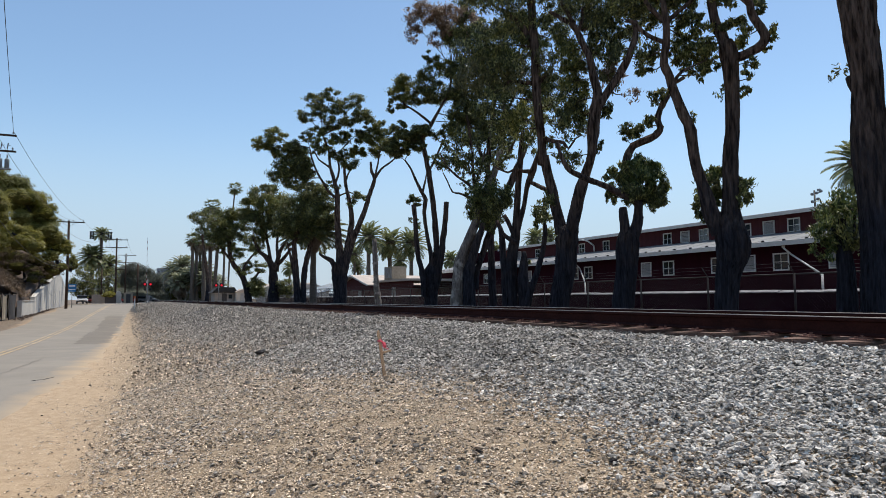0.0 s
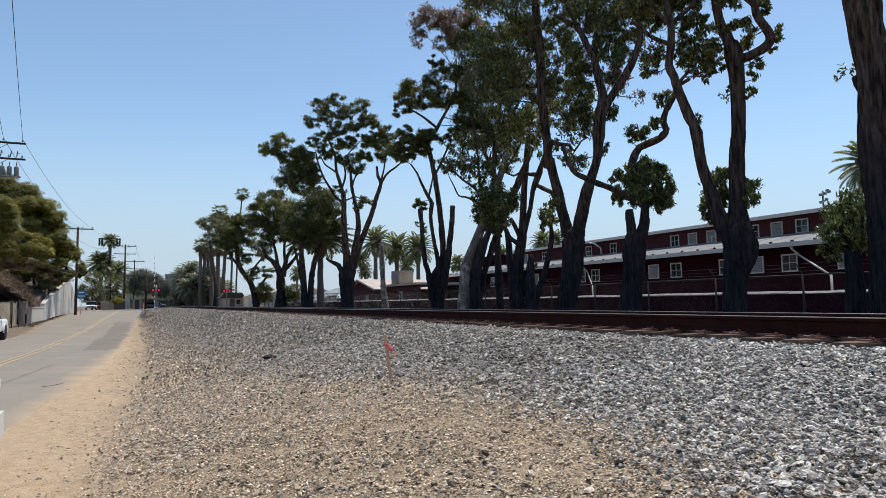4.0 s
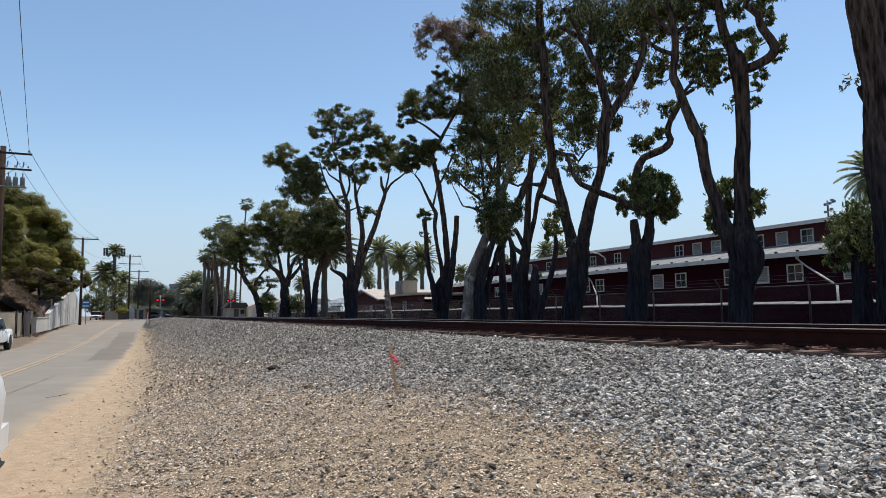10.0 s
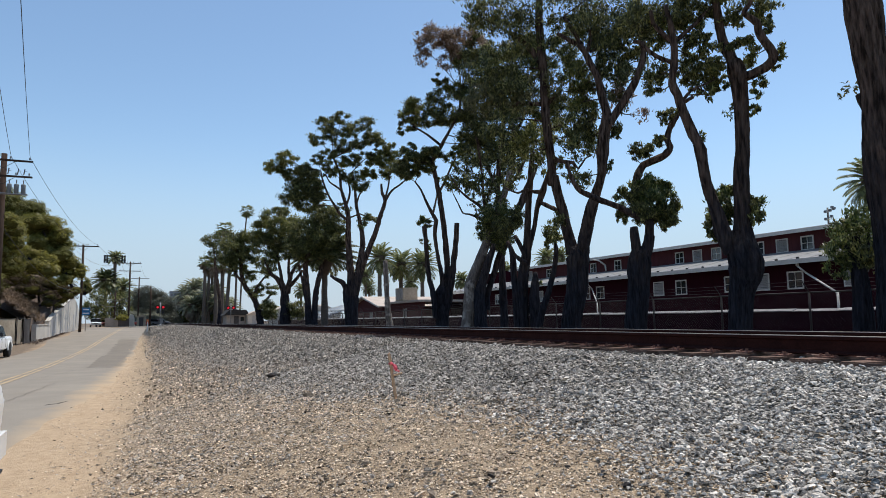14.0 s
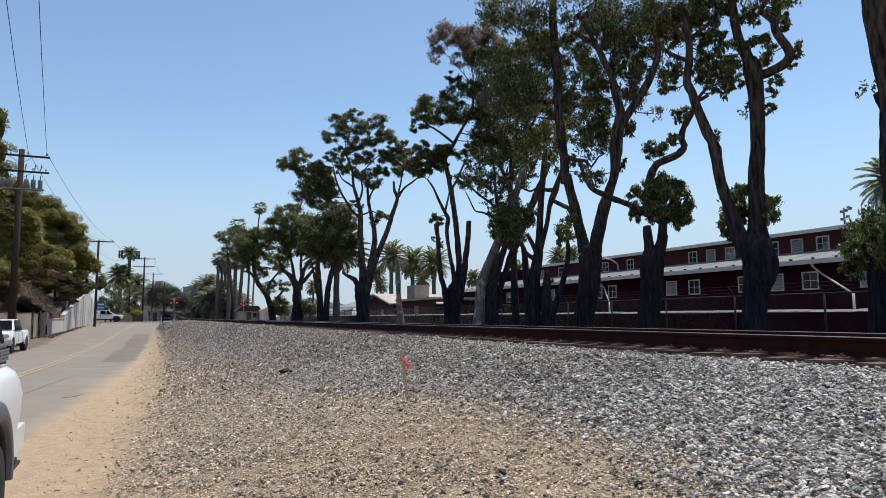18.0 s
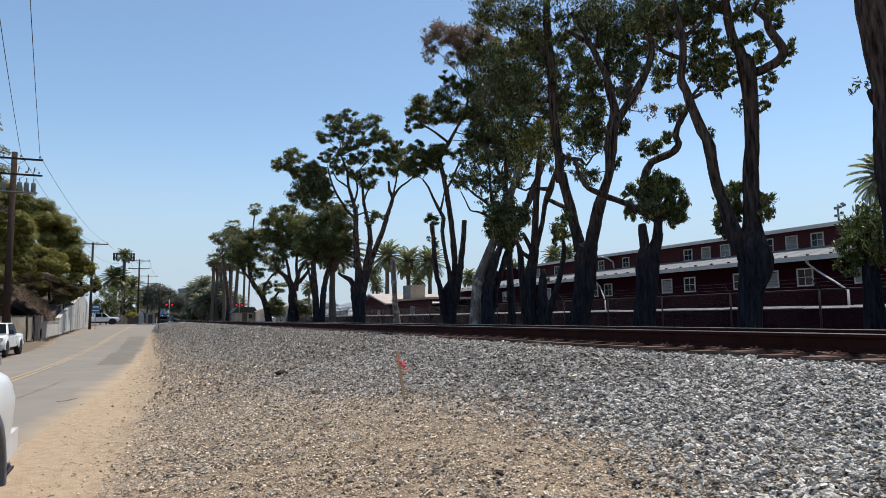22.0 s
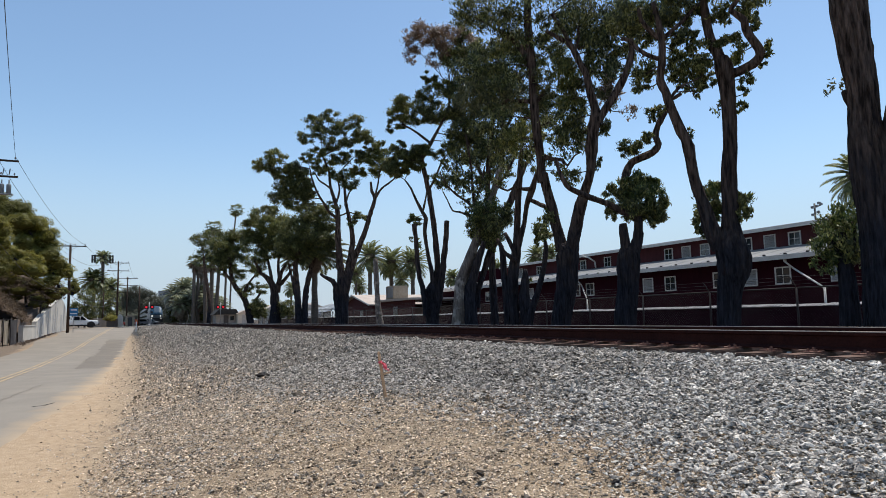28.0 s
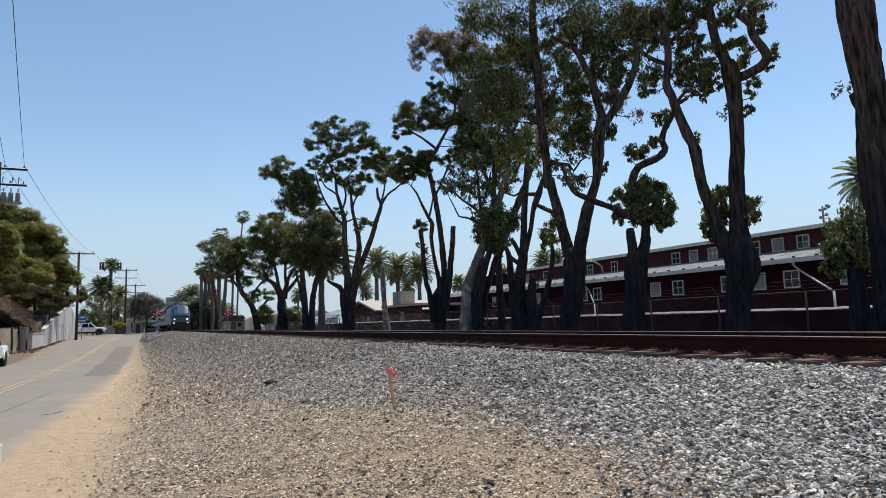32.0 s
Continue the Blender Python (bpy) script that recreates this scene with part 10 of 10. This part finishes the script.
        part("roof_rack", rods(((-0.7, -0.4, 1.93), (0.7, -0.4, 1.93), 0.025), ((-0.7, 0.5, 1.93), (0.7, 0.5, 1.93), 0.025), sides=5), CAR_DARK, c)
    if toolbox:
        tb = part("tool_box", box((-0.84, 0.84, 1.1, 2.66, 1.236, 1.352), bevel=0.012), ALU, c, "ribbed aluminium tool chest")
        part("chest_lid", box((-0.86, 0.86, 1.08, 2.69, 1.354, 1.395), bevel=0.012), ALU, tb)
        part("chest_foot", box((-0.83, 0.83, 1.12, 2.64, 1.212, 1.235)), CAR_DARK, tb, "dark rubber strip under the chest")
        for z in (1.252, 1.276, 1.300, 1.324):
            part("rib", box((0.842, 0.850, 1.15, 2.62, z, z + 0.012)), ALU, tb)
        part("latch", box((0.852, 0.862, 2.14, 2.20, 1.30, 1.325)), TAIL_RED, tb, "red latch")
        part("roll_bar", rods(((0.84, 0.95, 1.23), (0.82, 0.95, 2.28), 0.028), ((-0.84, 0.95, 1.23), (-0.82, 0.95, 2.28), 0.028), ((0.82, 0.95, 2.28), (-0.82, 0.95, 2.28), 0.028), ((0.83, 1.0, 2.26), (0.84, 2.3, 1.395), 0.024), sides=10), CAR_DARK, c, "black roll bar")
    return c


pickup(pose(-1.785, 3.30, -0.015, 0, 0, 0.5), "white pickup truck with grey flares and a ribbed tool chest", toolbox=True)
pickup(pose(-7.72, 44.75, -0.36, 0, 0, -2), "parked white crew-cab pickup on the road edge", flares=CAR_WHITE)
waiting = pickup(pose(-30, 118.0, 0.9, 0, 0, 90), "white pickup with a camper shell driving up to the crossing", shell=True, flares=CAR_DARK)


def car(m, label, paint):
    c = empty("car", m, label, "car", "cars near the crossing")
    part("body", slab([(-2.1, 0.35), (-2.15, 0.7), (-1.2, 0.88), (2.05, 0.9), (2.15, 0.6), (2.1, 0.35)], 1.7, "X", bevel=0.06), paint, c).location = (-0.85, 0, 0)
    part("cabin", slab([(-1.1, 0.88), (-0.4, 1.42), (1.0, 1.45), (1.75, 0.9)], 1.5, "X", bevel=0.06), TINTED, c, "dark tinted glass").location = (-0.75, 0, 0)
    part("roof", box((-0.66, 0.66, -0.35, 0.98, 1.44, 1.48), bevel=0.015), paint, c)
    part("grille", box((-0.42, 0.42, -2.175, -2.10, 0.56, 0.72), bevel=0.015), CAR_DARK, c, "black radiator grille")
    part("lower_bumper", box((-0.78, 0.78, -2.18, -2.08, 0.36, 0.48), bevel=0.02), CAR_DARK, c)
    for s in (-1, 1):
        part("roof_rail", box((s * 0.72 - 0.04, s * 0.72 + 0.04, -0.5, 1.1, 1.36, 1.445)), paint, c)
        for y in (-1.35, 1.35):
            wheel(c, s * 0.76, y, 0.32, 0.2, s, spokes=5)
        part("headlamp", box((s * 0.6 - 0.16, s * 0.6 + 0.16, -2.17, -2.10, 0.60, 0.74), bevel=0.02), CHROME, c)
    return c


car(pose(-6.15, 128.4, 0.86, 0, 0, 3), "parked white car facing up the street", CAR_WHITE)
car(pose(-5.62, 150.0, 0.86, 0, 0, 6), "small red car parked behind a white one", RED_PAINT)
car(pose(5.2, 160.0, 0.85, 0, 0, 70), "grey car in the street beyond the crossing", GREY_TRIM)
car(pose(4.0, 172.0, 0.85, 0, 0, 100), "dark car in the street beyond the crossing", CAR_DARK)
car(pose(1.8, 165.0, 0.85, 0, 0, 100), "red car in the street beyond the crossing", RED_PAINT)


# ---- train ----
def locomotive():
    c = empty("locomotive", pose(7.25, 600, RAIL_TOP_Z), "silver and blue passenger locomotive with lit headlamps", "locomotive")
    half = [(1.50, 0.95), (1.52, 2.2), (1.42, 3.3), (1.15, 3.95), (0.6, 4.22)]
    ring0 = [(x, z) for x, z in half] + [(-x, z) for x, z in half[::-1]]

    def loft(name, stations, z_lo, z_hi, m, label=""):
        bm = bmesh.new()
        rings = []
        for y, sx, sz in stations:
            rings.append([bm.verts.new((x * sx, y, 0.95 + (min(max(z, z_lo), z_hi) - 0.95) * sz)) for x, z in ring0])
        k = len(ring0)
        for p, q in zip(rings, rings[1:]):
            for i in range(k):
                bm.faces.new((p[i], p[(i + 1) % k], q[(i + 1) % k], q[i]))
        bm.faces.new(rings[0][::-1])
        bm.faces.new(rings[-1])
        bmesh.ops.remove_doubles(bm, verts=bm.verts[:], dist=0.001)
        bmesh.ops.recalc_face_normals(bm, faces=bm.faces[:])
        return part(name, bm, m, c, label)

    loft("body", [(2.4, 1.0, 1.0), (21, 1.0, 1.0)], 0, 9, LOCO_SILVER, "silver locomotive body")
    loft("lower_nose", [(0.0, 0.86, 1.0), (0.15, 0.94, 1.0), (2.39, 1.0, 1.0)], 0, 2.05, LOCO_SILVER, "silver lower nose")
    bm = bmesh.new()
    upper = [(1.51, 2.06), (1.42, 3.3), (1.15, 3.95), (0.6, 4.22)]
    full = upper + [(-x, z) for x, z in upper[::-1]]
    rings = []
    for y, k, top in ((0.05, 0.88, 0.14), (0.25, 0.94, 0.30), (1.4, 0.985, 0.92), (2.39, 1.0, 1.0)):
        rings.append([bm.verts.new((x * k, y, 2.055 + (z - 2.06) * top)) for x, z in full])
    for p, q in zip(rings, rings[1:]):
        for i in range(len(full)):
            bm.faces.new((p[i], p[(i + 1) % len(full)], q[(i + 1) % len(full)], q[i]))
    bm.faces.new(rings[0][::-1])
    bm.faces.new(rings[-1])
    bmesh.ops.recalc_face_normals(bm, faces=bm.faces[:])
    part("cab_nose", bm, LOCO_BLUE, c, "blue sloping cab nose")
    for s in (-1, 1):
        bm = slab([(0.1, 0.0), (1.02, 0.0), (0.86, 0.62), (0.1, 0.70)], 0.03, "Y")
        w = part("windscreen", bm, PANE, c, "dark windscreen")
        w.matrix_basis = pose(0, 0.74, 3.03, -38, 0, 0) @ Matrix.Diagonal((s, 1, 1, 1))
        part("headlamp", lathe([(0.11, 0), (0.11, -0.05), (0.04, -0.08)], 14, "Y"), HEADLIGHT, c, "lit headlamp").location = (s * 0.95, -0.04, 1.75)
        part("ditch_lamp", lathe([(0.08, 0), (0.08, -0.05), (0.03, -0.07)], 12, "Y"), HEADLIGHT, c, "lit ditch lamp").location = (s * 1.05, -0.04, 1.15)
        part("blue_stripe", box((s * 1.505, s * 1.525, 2.4, 21, 2.0, 2.6) if s > 0 else (-1.525, -1.505, 2.4, 21, 2.0, 2.6)), LOCO_BLUE, c)
    part("top_lamp", lathe([(0.14, 0), (0.14, -0.06), (0.05, -0.09)], 12, "Y"), HEADLIGHT, c, "lit headlamp").location = (0, 0.18, 2.35)
    part("pilot", slab([(-1.45, 0.15), (1.45, 0.15), (1.45, 1.3), (-1.45, 1.3)], 0.25, "Y", bevel=0.04), LOCO_DARK, c, "dark pilot plate").location = (0, -0.06, 0)
    part("coupler", box((-0.18, 0.18, -0.55, 0.0, 0.62, 0.92), bevel=0.05), LOCO_DARK, c)
    part("fuel_tank", box((-1.2, 1.2, 8, 14, 0.25, 0.94), bevel=0.1), LOCO_DARK, c)
    for y0 in (2.6, 15.8):
        tr = part("truck_frame", box((-1.15, 1.15, y0, y0 + 3.9, 0.35, 0.94), bevel=0.05), LOCO_DARK, c)
        for y in (y0 + 0.7, y0 + 3.2):
            for x in (-0.75, 0.75):
                part("wheel", lathe([(0.5, -0.07), (0.5, 0.07)], 20, "X"), LOCO_DARK, tr).location = (x, y, 0.5)
    return c


def coach(label):
    c = empty("railway_coach", pose(7.25, 640, RAIL_TOP_Z), label, "railway coach", "coaches of the train")
    part("body", slab([(-1.48, 0.95), (1.48, 0.95), (1.52, 2.5), (1.42, 4.2), (1.05, 4.75), (-1.05, 4.75), (-1.42, 4.2), (-1.52, 2.5)], 25.4, "Y"), LOCO_SILVER, c, "silver coach body")
    for s in (-1, 1):
        part("blue_band", box((s * 1.50 if s > 0 else -1.545, 1.545 if s > 0 else -1.50, 0.2, 25.2, 3.0, 3.9)), LOCO_BLUE, c)
        for i in range(12):
            for z in (1.7, 3.15):
                part("window", box((s * 1.53 if s > 0 else -1.56, 1.56 if s > 0 else -1.53, 1.2 + i * 2.0, 2.5 + i * 2.0, z, z + 0.6)), PANE, c)
    for y0 in (2.0, 20.0):
        tr = part("truck_frame", box((-1.1, 1.1, y0, y0 + 3.2, 0.3, 0.94), bevel=0.05), LOCO_DARK, c)
        for y in (y0 + 0.5, y0 + 2.7):
            for x in (-0.75, 0.75):
                part("wheel", lathe([(0.45, -0.07), (0.45, 0.07)], 18, "X"), LOCO_DARK, tr).location = (x, y, 0.45)
    return c


loco = locomotive()
coaches = [coach("silver and blue double-deck passenger coach")]
for i in range(3):
    coaches.append(copy_thing(coaches[0], pose(7.25, 670 + 26 * i, RAIL_TOP_Z)))


# ---- ballast stones nearest the eye, one by one ----
variants = []
for k in range(10):
    shape = rocks(np.random.default_rng(60 + k), 1, 0, 0.001, -200, -199.999, 0.040, lambda a, b: a > -9)[0]
    variants.append(rock_mesh("stone", (shape - shape.mean(axis=0))[None], GREY_PIECE))
rs = random.Random(12)
for p in STONES_APART:
    x, y = float(p[:, 0].mean()), float(p[:, 1].mean())
    st = part("stone", variants[rs.randrange(10)], None, ballast)
    st.matrix_basis = pose(x, y, float(p[:, 2].mean()), rs.uniform(-15, 15), rs.uniform(-15, 15), rs.uniform(0, 360))


# ---- what moves ----
def train_pose(s, length):
    """Pose of a vehicle whose front is at s and whose rear is length further along the track."""
    x0, y0, _ = along(s)
    x1, y1, _ = along(s + length)
    return pose(x0, y0, RAIL_TOP_Z + 0.002, 0, 0, math.degrees(math.atan2(-(x1 - x0), y1 - y0)))


def nose(t):
    return 116.0 + 15.6 * (32.0 - t)


def motions():
    times = [i * 1.0 for i in range(33)]
    walk(loco, [(t, train_pose(nose(t), 21.0)) for t in times])
    for i, c in enumerate(coaches):
        walk(c, [(t, train_pose(nose(t) + 22.0 + 26.2 * i, 25.4)) for t in times])
    truck = [(0, -43.60), (10.0, -43.60), (13.0, -20.60), (14.0, -13.00), (14.5, -11.50), (15.5, -8.80), (16.5, -6.95), (17.5, -6.55), (19.0, -6.35), (22.0, -6.35), (32.0, -6.35)]
    walk(waiting, [(t, pose(x, 117.5, 0.885, 0, 0, 90)) for t, x in truck])
    swing = [(0, 0), (3.0, 0), (3.4, 6), (3.8, 22), (4.4, 50), (5.0, 76), (5.5, 88), (6.0, 89), (32.0, 89)]
    walk(gate, [(t, pose(3.62, 110.6, 1.85, -a, 0, 0)) for t, a in swing])


motions()
